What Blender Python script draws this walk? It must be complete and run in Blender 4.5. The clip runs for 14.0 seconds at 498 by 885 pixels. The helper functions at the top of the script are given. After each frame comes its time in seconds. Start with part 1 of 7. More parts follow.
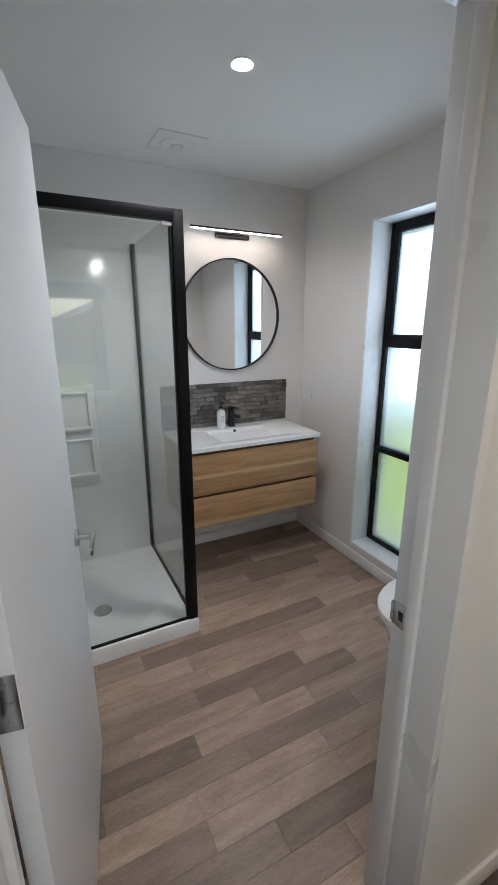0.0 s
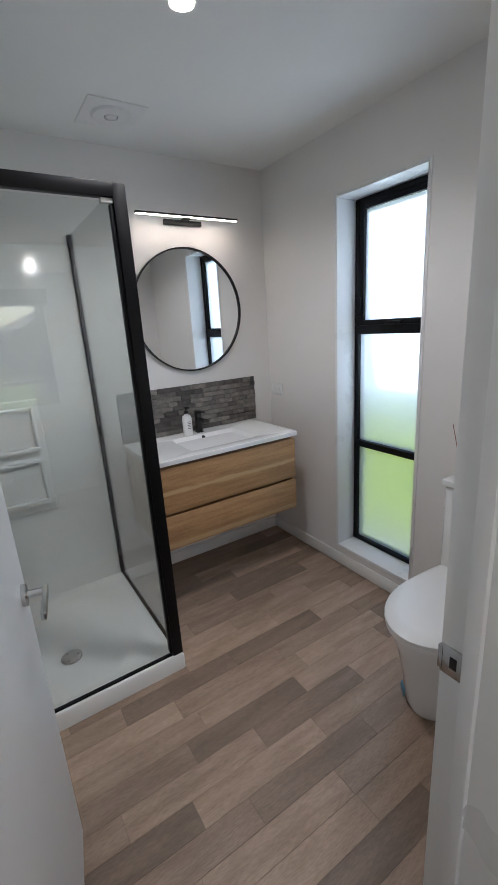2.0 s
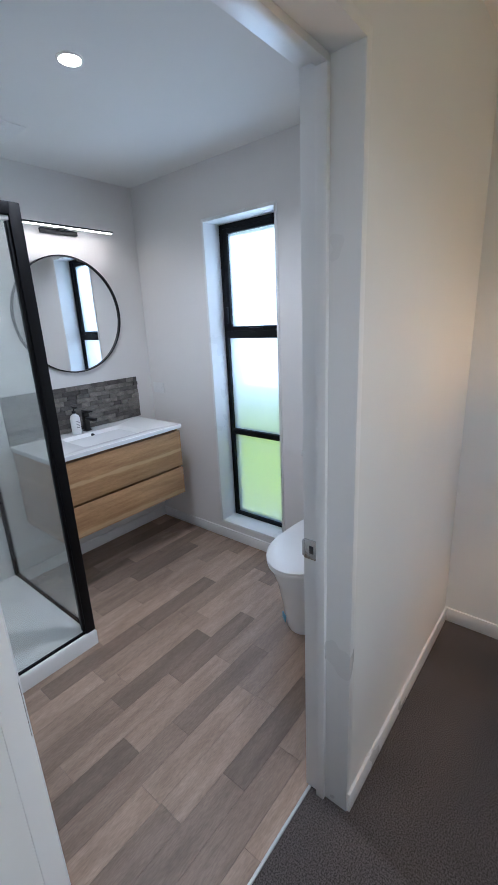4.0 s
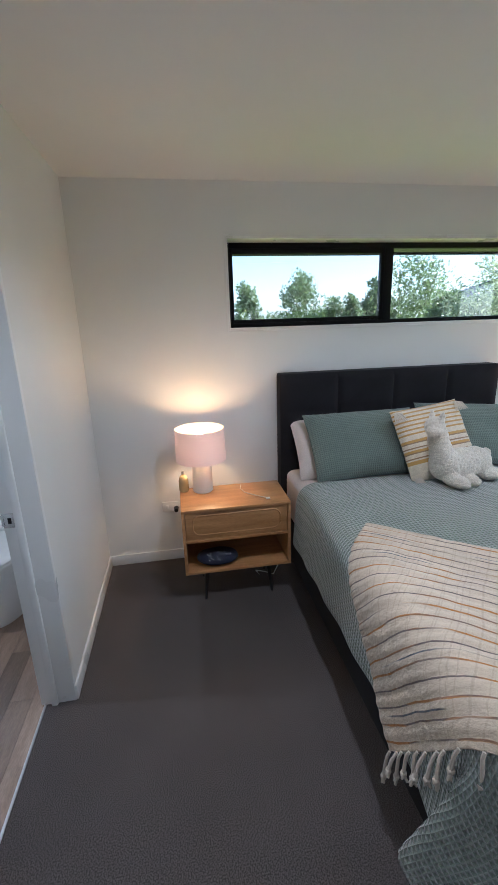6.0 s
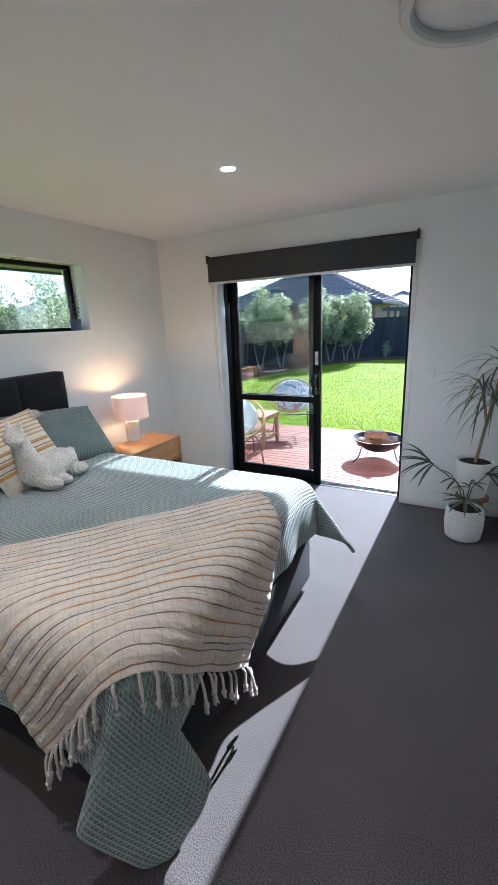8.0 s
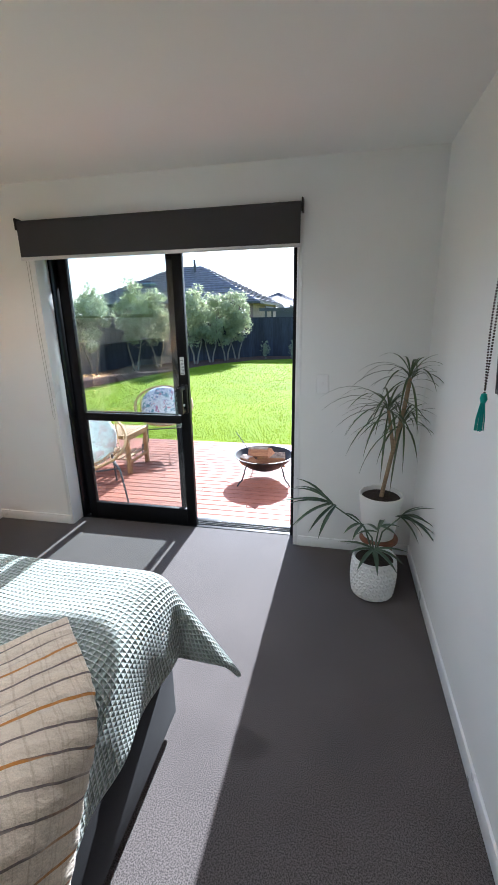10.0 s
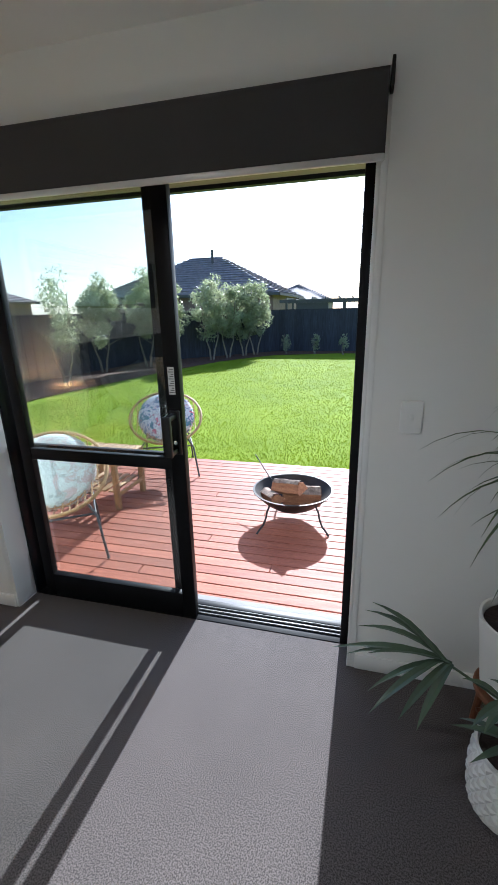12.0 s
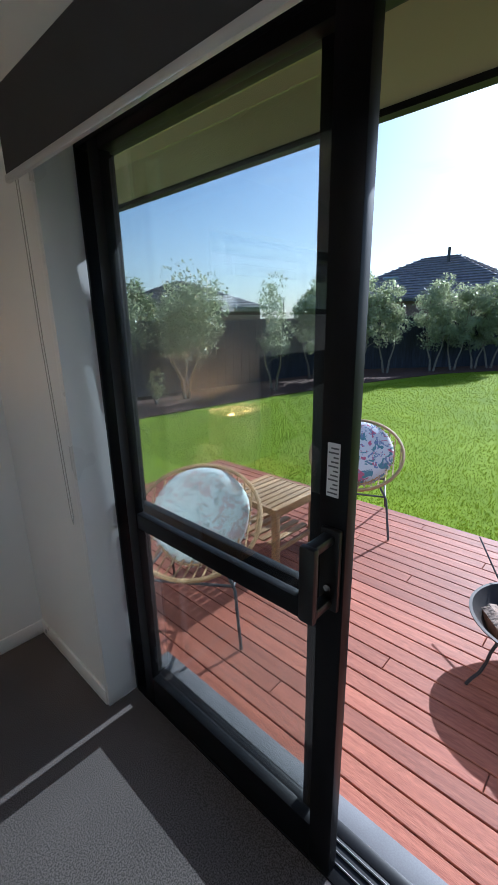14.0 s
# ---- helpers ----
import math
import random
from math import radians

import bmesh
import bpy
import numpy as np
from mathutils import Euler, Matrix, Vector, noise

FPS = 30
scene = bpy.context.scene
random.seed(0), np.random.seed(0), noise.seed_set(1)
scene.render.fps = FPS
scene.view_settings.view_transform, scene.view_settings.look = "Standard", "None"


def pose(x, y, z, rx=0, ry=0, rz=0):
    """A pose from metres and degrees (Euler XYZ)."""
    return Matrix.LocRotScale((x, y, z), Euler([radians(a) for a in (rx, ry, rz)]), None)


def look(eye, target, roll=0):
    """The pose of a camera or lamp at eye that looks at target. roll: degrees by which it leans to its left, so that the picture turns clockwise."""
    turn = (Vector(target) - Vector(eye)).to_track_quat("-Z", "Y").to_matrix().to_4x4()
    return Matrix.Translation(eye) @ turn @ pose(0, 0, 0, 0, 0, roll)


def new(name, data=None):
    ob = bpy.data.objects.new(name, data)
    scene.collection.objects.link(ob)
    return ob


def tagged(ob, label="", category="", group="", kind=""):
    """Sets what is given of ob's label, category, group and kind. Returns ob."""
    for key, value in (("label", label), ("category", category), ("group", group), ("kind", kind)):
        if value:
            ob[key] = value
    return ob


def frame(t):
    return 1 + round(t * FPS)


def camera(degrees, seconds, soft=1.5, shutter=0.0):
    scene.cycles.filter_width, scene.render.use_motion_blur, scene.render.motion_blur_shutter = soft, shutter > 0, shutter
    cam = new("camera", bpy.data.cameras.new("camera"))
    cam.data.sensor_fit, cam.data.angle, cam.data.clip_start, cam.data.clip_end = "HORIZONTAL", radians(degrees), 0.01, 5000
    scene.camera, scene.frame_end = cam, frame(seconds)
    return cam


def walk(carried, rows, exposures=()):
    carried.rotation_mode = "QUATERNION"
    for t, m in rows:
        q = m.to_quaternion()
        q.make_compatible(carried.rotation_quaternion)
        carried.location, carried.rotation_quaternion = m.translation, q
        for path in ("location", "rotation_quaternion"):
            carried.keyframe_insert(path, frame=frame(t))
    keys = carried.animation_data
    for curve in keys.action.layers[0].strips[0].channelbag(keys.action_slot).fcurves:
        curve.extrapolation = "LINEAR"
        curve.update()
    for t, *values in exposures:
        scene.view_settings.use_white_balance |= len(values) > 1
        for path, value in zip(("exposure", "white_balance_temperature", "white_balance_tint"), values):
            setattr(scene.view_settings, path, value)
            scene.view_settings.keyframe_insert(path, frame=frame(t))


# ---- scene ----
cam = camera(61.5, 14.0)
PATH = [
    (0, (0.036, 0.129, 1.524), (0.911, 1.846, 0.991), 0.0),
    (0.5, (0.083, 0.206, 1.507), (0.883, 1.968, 1.001), -0.2),
    (1, (0.106, 0.255, 1.495), (0.966, 1.99, 0.995), -1.9),
    (1.5, (0.118, 0.293, 1.491), (1.066, 1.978, 0.979), -3.2),
    (2, (0.099, 0.358, 1.495), (1.126, 1.987, 0.953), -3.6),
    (2.2, (0.089, 0.381, 1.496), (1.138, 1.993, 0.945), -3.5),
    (4.3, (-0.253, 0.092, 1.533), (1.35, 1.151, 0.976), -2.6),
    (4.5, (-0.299, 0.055, 1.545), (1.391, 0.972, 0.994), -2.5),
    (5, (-0.473, 0.027, 1.546), (1.392, 0.513, 1.014), -2.2),
    (5.5, (-0.683, 0.044, 1.56), (1.243, 0.156, 1.034), -1.8),
    (6, (-0.909, 0.0, 1.611), (0.988, -0.308, 1.058), -1.8),
    (6.5, (-1.044, -0.012, 1.599), (0.746, -0.716, 1.05), -1.5),
    (7, (-1.076, -0.022, 1.597), (0.477, -1.156, 1.047), -1.8),
    (7.5, (-1.073, -0.012, 1.594), (0.176, -1.475, 1.047), -1.7),
    (8, (-1.073, -0.002, 1.585), (-0.164, -1.695, 1.033), -2.5),
    (8.5, (-1.073, -0.18, 1.562), (-0.367, -1.969, 1.013), -2.5),
    (9, (-1.035, -0.467, 1.58), (-0.5, -2.315, 1.032), -2.2),
    (9.2, (-1.007, -0.558, 1.573), (-0.522, -2.419, 1.025), -2.0),
    (11.3, (-0.684, -1.692, 1.547), (-0.302, -3.559, 0.939), -0.7),
    (11.5, (-0.658, -1.807, 1.529), (-0.24, -3.668, 0.93), -0.9),
    (12, (-0.592, -2.069, 1.524), (-0.104, -3.913, 0.923), -1.3),
    (12.5, (-0.562, -2.366, 1.51), (0.069, -4.168, 0.916), -1.7),
    (13, (-0.516, -2.645, 1.532), (0.318, -4.365, 0.946), -1.6),
    (13.5, (-0.405, -2.862, 1.513), (0.684, -4.444, 0.957), -1.2),
    (14, (-0.243, -3.015, 1.549), (1.066, -4.417, 0.984), -1.1),
]
EXPOSURES = [(0.0, 1.85, 5750, 10), (2.2, 1.75, 5750, 11), (4.5, 2.1, 5000, 10), (7.0, 1.95, 4950, 9), (9.0, 2.15, 5150, 9), (11.3, 1.82, 5300, 9), (12.5, 1.28, 5300, 8), (14.0, 0.85, 5050, 8)]
walk(cam, [(t, look(eye, target, roll)) for t, eye, target, roll in PATH], EXPOSURES)

# ---- world and sun ----
SUN_ELEV, SUN_AZ = 29.0, 1.0
world = bpy.data.worlds.new("world")
scene.world = world
world.use_nodes = True
wt = world.node_tree
sky = wt.nodes.new("ShaderNodeTexSky")
sky.sky_type, sky.sun_disc = "NISHITA", False
sky.sun_elevation, sky.sun_rotation = radians(SUN_ELEV), radians(180 + SUN_AZ)
sky.dust_density, sky.ozone_density = 1.0, 1.5
wco = wt.nodes.new("ShaderNodeTexCoord")
wmap = wt.nodes.new("ShaderNodeMapping")
wmap.inputs["Scale"].default_value = (1.6, 1.6, 14)
wno = wt.nodes.new("ShaderNodeTexNoise")
wno.inputs["Scale"].default_value, wno.inputs["Detail"].default_value = 1.7, 5
wra = wt.nodes.new("ShaderNodeValToRGB")
wra.color_ramp.elements[0].position, wra.color_ramp.elements[1].position = 0.54, 0.72
wmx = wt.nodes.new("ShaderNodeMix")
wmx.data_type = "RGBA"
wmul = wt.nodes.new("ShaderNodeMath")
wmul.operation = "MULTIPLY"
wmul.inputs[1].default_value = 0.6
wt.links.new(wco.outputs["Generated"], wmap.inputs[0])
wt.links.new(wmap.outputs[0], wno.inputs["Vector"])
wt.links.new(wno.outputs["Fac"], wra.inputs[0])
wt.links.new(wra.outputs[0], wmul.inputs[0])
wsep = wt.nodes.new("ShaderNodeSeparateXYZ")
whz = wt.nodes.new("ShaderNodeMapRange")
whz.interpolation_type = "SMOOTHSTEP"
whz.inputs[1].default_value, whz.inputs[2].default_value, whz.inputs[3].default_value, whz.inputs[4].default_value = -0.05, 0.30, 0.45, 0.0
wmax = wt.nodes.new("ShaderNodeMath")
wmax.operation = "MAXIMUM"
wt.links.new(wco.outputs["Generated"], wsep.inputs[0])
wt.links.new(wsep.outputs["Z"], whz.inputs[0])
wt.links.new(wmul.outputs[0], wmax.inputs[0])
wt.links.new(whz.outputs[0], wmax.inputs[1])
wt.links.new(wmax.outputs[0], wmx.inputs[0])
wt.links.new(sky.outputs[0], wmx.inputs[6])
wmx.inputs[7].default_value = (5.6, 6.0, 6.5, 1)
wbg = wt.nodes["Background"]
wt.links.new(wmx.outputs[2], wbg.inputs[0])
wbg.inputs[1].default_value = 0.085
sun = new("sun", bpy.data.lights.new("sun", "SUN"))
sun.data.energy, sun.data.angle, sun.data.color = 5.0, radians(0.5), (1.0, 0.94, 0.86)
_e, _a = radians(SUN_ELEV), radians(SUN_AZ)
sun.matrix_world = look((0, 0, 6), (math.sin(_a) * math.cos(_e), math.cos(_a) * math.cos(_e), 6 - math.sin(_e)))

# ---- plan ----
CEIL = 2.4
EAST, WEST, SOUTH, NORTH = 1.807, -1.392, -3.612, 0.563
N_IN, BW, BN = 0.706, -0.27, 2.745
DX0, DX1, DTOP = -0.086, 0.703, 2.012
SX0, SX1, STOP = -0.623, 1.150, 2.11
HW = (-2.635, -0.335, 1.565, 2.105)
BWIN = (1.558, 2.090, 0.124, 2.092)
LAWN = -0.43
DECK = -0.11

# ---- mesh helpers ----
def add_box(bm, lo, hi, bevel=0.0, seg=2, mat=0, turn=None):
    c = [(a + b) / 2 for a, b in zip(lo, hi)]
    s = [max(abs(b - a), 1e-4) for a, b in zip(lo, hi)]
    m = Matrix.Translation(c) @ (turn.to_4x4() if turn else Matrix.Identity(4)) @ Matrix.Diagonal((*s, 1))
    before = set(bm.faces)
    vs = bmesh.ops.create_cube(bm, size=1, matrix=m)["verts"]
    if bevel > 0:
        es = list({e for v in vs for e in v.link_edges})
        bmesh.ops.bevel(bm, geom=es, offset=min(bevel, min(s) * 0.45), segments=seg, profile=0.5, affect="EDGES")
    if mat:
        for f in bm.faces:
            if f not in before:
                f.material_index = mat
    return bm


def box(lo, hi, bevel=0.0, seg=2, turn=None):
    return add_box(bmesh.new(), lo, hi, bevel, seg, 0, turn)


def add_lathe(bm, profile, n=32, centre=(0, 0, 0), closed=False):
    """A solid of revolution round the z axis through centre, from (radius, height) pairs."""
    rings = []
    for r, z in profile:
        if r < 1e-5:
            rings.append([bm.verts.new((centre[0], centre[1], centre[2] + z))])
        else:
            rings.append([bm.verts.new((centre[0] + r * math.cos(2 * math.pi * k / n), centre[1] + r * math.sin(2 * math.pi * k / n), centre[2] + z)) for k in range(n)])
    pairs = list(zip(rings, rings[1:])) + ([(rings[-1], rings[0])] if closed else [])
    for a, b in pairs:
        for k in range(n):
            q = [a[k % len(a)], a[(k + 1) % len(a)], b[(k + 1) % len(b)], b[k % len(b)]]
            q = list(dict.fromkeys(q))
            if len(q) > 2:
                bm.faces.new(q)
    bmesh.ops.recalc_face_normals(bm, faces=bm.faces)
    return bm


def lathe(profile, n=32, centre=(0, 0, 0), closed=False):
    return add_lathe(bmesh.new(), profile, n, centre, closed)


def add_tube(bm, pts, radii, n=8, closed=False):
    """A tube along points; radii a number or one per point."""
    pts = [Vector(p) for p in pts]
    if not isinstance(radii, (list, tuple)):
        radii = [radii] * len(pts)
    rings, side = [], None
    for i, p in enumerate(pts):
        a, b = (pts[i - 1], pts[(i + 1) % len(pts)]) if closed else (pts[max(i - 1, 0)], pts[min(i + 1, len(pts) - 1)])
        d = (b - a).normalized()
        if side is None:
            side = d.orthogonal().normalized()
        side = (side - d * side.dot(d)).normalized()
        up = d.cross(side)
        rings.append([bm.verts.new(p + radii[i] * (math.cos(2 * math.pi * k / n) * side + math.sin(2 * math.pi * k / n) * up)) for k in range(n)])
    for a, b in list(zip(rings, rings[1:])) + ([(rings[-1], rings[0])] if closed else []):
        for k in range(n):
            bm.faces.new((a[k], a[(k + 1) % n], b[(k + 1) % n], b[k]))
    if not closed:
        bm.faces.new(rings[0][::-1])
        bm.faces.new(rings[-1])
    bmesh.ops.recalc_face_normals(bm, faces=bm.faces)
    return bm


def tube(pts, radii, n=8, closed=False):
    return add_tube(bmesh.new(), pts, radii, n, closed)


def disc(c, r, h, n=32, bevel=0.0):
    b = min(bevel, h * 0.45)
    prof = [(0, 0), (r - b, 0), (r, b), (r, h - b), (r - b, h), (0, h)] if b else [(0, 0), (r, 0), (r, h), (0, h)]
    return lathe(prof, n, c)


def mesh_of(name, bm, material, smooth=True):
    me = bpy.data.meshes.new(name)
    bm.to_mesh(me)
    bm.free()
    for m in material if isinstance(material, (list, tuple)) else [material]:
        me.materials.append(m)
    if smooth:
        me.shade_smooth()
        me.set_sharp_from_angle(angle=radians(35))
    return me


def part(name, bm, material, parent, label=""):
    ob = new(name, mesh_of(name, bm, material))
    ob.parent = parent
    return tagged(ob, label)


def thing(name, label, category, at=(0, 0, 0), rz=0.0, group=""):
    ob = new(name)
    ob.empty_display_size = 0.1
    ob.matrix_basis = pose(*at, 0, 0, rz)
    return tagged(ob, label, category, group)


def solid(name, bm, material, label="", category="", kind="", group=""):
    return tagged(new(name, mesh_of(name, bm, material)), label, category, group, kind)


def structure(name, bm, material, label=""):
    return tagged(new(name, mesh_of(name, bm, material)), label, "", "", "structure")


# ---- materials ----
def mat(name, color, rough=0.5, metal=0.0, vary=0.0, scale=8.0, grain=0.0, grain_scale=300.0, bump=0.0, bump_scale=200.0, bump_dist=0.002, stretch=(1, 1, 1), alt=None, spec=0.5, sheen=0.0, per_object=0.0, coords="Object", rough_vary=0.0, emit=None, emit_strength=0.0, subsurface=0.0, transmission=0.0):
    m = bpy.data.materials.new(name)
    m.use_nodes = True
    nt = m.node_tree
    bs = nt.nodes["Principled BSDF"]
    bs.inputs["Roughness"].default_value, bs.inputs["Metallic"].default_value = rough, metal
    bs.inputs["Specular IOR Level"].default_value = spec
    bs.inputs["Sheen Weight"].default_value = sheen
    bs.inputs["Base Color"].default_value = (*color, 1)
    bs.inputs["Transmission Weight"].default_value = transmission
    if subsurface:
        bs.inputs["Subsurface Weight"].default_value = subsurface
        bs.inputs["Subsurface Radius"].default_value = (0.02, 0.02, 0.02)
    tc = nt.nodes.new("ShaderNodeTexCoord")
    mp = nt.nodes.new("ShaderNodeMapping")
    mp.inputs["Scale"].default_value = stretch
    nt.links.new(tc.outputs[coords], mp.inputs[0])
    last = None
    if vary > 0 or alt:
        no = nt.nodes.new("ShaderNodeTexNoise")
        no.inputs["Scale"].default_value, no.inputs["Detail"].default_value = scale, 4
        nt.links.new(mp.outputs[0], no.inputs["Vector"])
        ra = nt.nodes.new("ShaderNodeValToRGB")
        lo = alt or tuple(c * (1 - vary) for c in color)
        hi = color if alt else tuple(min(c * (1 + vary), 1) for c in color)
        ra.color_ramp.elements[0].position, ra.color_ramp.elements[1].position = 0.32, 0.68
        ra.color_ramp.elements[0].color, ra.color_ramp.elements[1].color = (*lo, 1), (*hi, 1)
        nt.links.new(no.outputs["Fac"], ra.inputs[0])
        last = ra.outputs[0]
    if grain > 0:
        gn = nt.nodes.new("ShaderNodeTexNoise")
        gn.inputs["Scale"].default_value, gn.inputs["Detail"].default_value = grain_scale, 2
        nt.links.new(mp.outputs[0], gn.inputs["Vector"])
        gm = nt.nodes.new("ShaderNodeMapRange")
        gm.inputs[1].default_value, gm.inputs[2].default_value = 0.3, 0.7
        gm.inputs[3].default_value, gm.inputs[4].default_value = 1 - grain, 1 + grain
        nt.links.new(gn.outputs["Fac"], gm.inputs[0])
        vm = nt.nodes.new("ShaderNodeVectorMath")
        vm.operation = "SCALE"
        if last:
            nt.links.new(last, vm.inputs[0])
        else:
            vm.inputs[0].default_value = color
        nt.links.new(gm.outputs[0], vm.inputs["Scale"])
        last = vm.outputs[0]
    if per_object > 0:
        oi = nt.nodes.new("ShaderNodeObjectInfo")
        gm = nt.nodes.new("ShaderNodeMapRange")
        gm.inputs[3].default_value, gm.inputs[4].default_value = 1 - per_object, 1 + per_object
        nt.links.new(oi.outputs["Random"], gm.inputs[0])
        vm = nt.nodes.new("ShaderNodeVectorMath")
        vm.operation = "SCALE"
        if last:
            nt.links.new(last, vm.inputs[0])
        else:
            vm.inputs[0].default_value = color
        nt.links.new(gm.outputs[0], vm.inputs["Scale"])
        last = vm.outputs[0]
        off = nt.nodes.new("ShaderNodeVectorMath")
        off.operation = "SCALE"
        off.inputs[0].default_value = (37, 53, 71)
        nt.links.new(oi.outputs["Random"], off.inputs["Scale"])
        nt.links.new(off.outputs[0], mp.inputs["Location"])
    if last:
        nt.links.new(last, bs.inputs["Base Color"])
    if rough_vary > 0:
        rn = nt.nodes.new("ShaderNodeTexNoise")
        rn.inputs["Scale"].default_value = 6
        nt.links.new(mp.outputs[0], rn.inputs["Vector"])
        rm = nt.nodes.new("ShaderNodeMapRange")
        rm.inputs[3].default_value, rm.inputs[4].default_value = max(rough - rough_vary, 0.02), rough + rough_vary
        nt.links.new(rn.outputs["Fac"], rm.inputs[0])
        nt.links.new(rm.outputs[0], bs.inputs["Roughness"])
    if bump > 0:
        bn = nt.nodes.new("ShaderNodeTexNoise")
        bn.inputs["Scale"].default_value, bn.inputs["Detail"].default_value = bump_scale, 3
        nt.links.new(mp.outputs[0], bn.inputs["Vector"])
        bp = nt.nodes.new("ShaderNodeBump")
        bp.inputs["Strength"].default_value, bp.inputs["Distance"].default_value = bump, bump_dist
        nt.links.new(bn.outputs["Fac"], bp.inputs["Height"])
        nt.links.new(bp.outputs[0], bs.inputs["Normal"])
    if emit:
        bs.inputs["Emission Color"].default_value = (*emit, 1)
        bs.inputs["Emission Strength"].default_value = emit_strength
    return m


def glass(name, rough=0.0, tint=(1, 1, 1), bump=0.0, ior=1.45):
    m = bpy.data.materials.new(name)
    m.use_nodes = True
    nt = m.node_tree
    nt.nodes.remove(nt.nodes["Principled BSDF"])
    g = nt.nodes.new("ShaderNodeBsdfGlass")
    g.inputs["Roughness"].default_value, g.inputs["IOR"].default_value, g.inputs["Color"].default_value = rough, ior, (*tint, 1)
    out = g.outputs[0]
    if rough > 0.2:
        tr = nt.nodes.new("ShaderNodeBsdfTranslucent")
        tr.inputs[0].default_value = (0.92, 0.93, 0.95, 1)
        mx = nt.nodes.new("ShaderNodeMixShader")
        mx.inputs[0].default_value = 0.22
        nt.links.new(out, mx.inputs[1])
        nt.links.new(tr.outputs[0], mx.inputs[2])
        out = mx.outputs[0]
    nt.links.new(out, nt.nodes["Material Output"].inputs[0])
    return m


def pane_glass(name, tint):
    """Thin clear glazing: straight through, with a sharp gloss by Fresnel."""
    m = bpy.data.materials.new(name)
    m.use_nodes = True
    nt = m.node_tree
    nt.nodes.remove(nt.nodes["Principled BSDF"])
    tr, gl = nt.nodes.new("ShaderNodeBsdfTransparent"), nt.nodes.new("ShaderNodeBsdfGlossy")
    tr.inputs[0].default_value = (*tint, 1)
    gl.inputs["Roughness"].default_value = 0.0
    lw, mx = nt.nodes.new("ShaderNodeLayerWeight"), nt.nodes.new("ShaderNodeMixShader")
    pw, ad = nt.nodes.new("ShaderNodeMath"), nt.nodes.new("ShaderNodeMath")
    pw.operation, ad.operation = "POWER", "MULTIPLY_ADD"
    pw.inputs[1].default_value = 4.0
    ad.inputs[1].default_value, ad.inputs[2].default_value = 0.88, 0.085
    nt.links.new(lw.outputs["Facing"], pw.inputs[0])
    nt.links.new(pw.outputs[0], ad.inputs[0])
    nt.links.new(ad.outputs[0], mx.inputs[0])
    nt.links.new(tr.outputs[0], mx.inputs[1])
    nt.links.new(gl.outputs[0], mx.inputs[2])
    nt.links.new(mx.outputs[0], nt.nodes["Material Output"].inputs[0])
    return m


M_WALL = mat("painted_wall", (0.78, 0.78, 0.76), 0.6, vary=0.02, scale=1.5, bump=0.08, bump_scale=350, bump_dist=0.0006)
M_WALL_B = mat("painted_bath_wall", (0.76, 0.74, 0.72), 0.55, vary=0.02, scale=1.5, bump=0.08, bump_scale=350, bump_dist=0.0006)
M_CEIL = mat("ceiling_paint", (0.80, 0.80, 0.78), 0.8, vary=0.02, scale=1.2, bump=0.05, bump_scale=300, bump_dist=0.0005)
M_TRIM = mat("trim_gloss_paint", (0.80, 0.80, 0.79), 0.3, vary=0.02, scale=3, rough_vary=0.08)
M_DOOR = mat("door_paint", (0.80, 0.81, 0.82), 0.32, vary=0.02, scale=2, rough_vary=0.06)
M_CARPET = mat("charcoal_carpet", (0.094, 0.081, 0.077), 0.80, vary=0.08, scale=3, grain=0.45, grain_scale=220, bump=0.25, bump_scale=230, bump_dist=0.002, spec=0.12, sheen=0.1)
for _n in M_CARPET.node_tree.nodes:
    if _n.bl_idname == "ShaderNodeMapRange":
        _n.inputs[1].default_value, _n.inputs[2].default_value = 0.38, 0.62
M_PLANK = mat("vinyl_plank", (0.34, 0.245, 0.18), 0.42, alt=(0.245, 0.17, 0.12), scale=4, stretch=(1.2, 6, 1), grain=0.14, grain_scale=40, per_object=0.38, bump=0.12, bump_scale=60, bump_dist=0.001, rough_vary=0.08)
M_PLANKBASE = mat("vinyl_base", (0.10, 0.075, 0.06), 0.6)
M_BLACK = mat("black_aluminium", (0.004, 0.004, 0.005), 0.42, spec=0.2, vary=0.15, scale=20, rough_vary=0.08)
M_BLACKM = mat("matt_black_metal", (0.012, 0.011, 0.011), 0.4, metal=0.2, rough_vary=0.06)
M_CHROME = mat("brushed_chrome", (0.55, 0.55, 0.55), 0.22, metal=1.0, rough_vary=0.08)
M_GLASS = pane_glass("clear_glass", (0.96, 0.975, 0.965))
M_FROST = glass("frosted_glass", 0.36, (0.95, 0.955, 0.98))
M_BLIND = mat("blind_fabric", (0.045, 0.044, 0.046), 0.85, vary=0.05, scale=4, grain=0.15, grain_scale=900, bump=0.3, bump_scale=900, bump_dist=0.0005)
M_ALU = mat("pale_aluminium", (0.62, 0.62, 0.62), 0.35, metal=0.6)
M_DECK = mat("red_hardwood", (0.37, 0.125, 0.072), 0.62, alt=(0.27, 0.082, 0.048), scale=4, stretch=(0.7, 12, 1), grain=0.3, grain_scale=40, per_object=0.18, bump=0.3, bump_scale=90, bump_dist=0.001, rough_vary=0.10, spec=0.3)
M_LAWN = mat("lawn_grass", (0.20, 0.275, 0.009), 0.9, alt=(0.145, 0.21, 0.008), scale=1.2, spec=0.1, grain=0.22, grain_scale=60, bump=0.3, bump_scale=90, bump_dist=0.01)
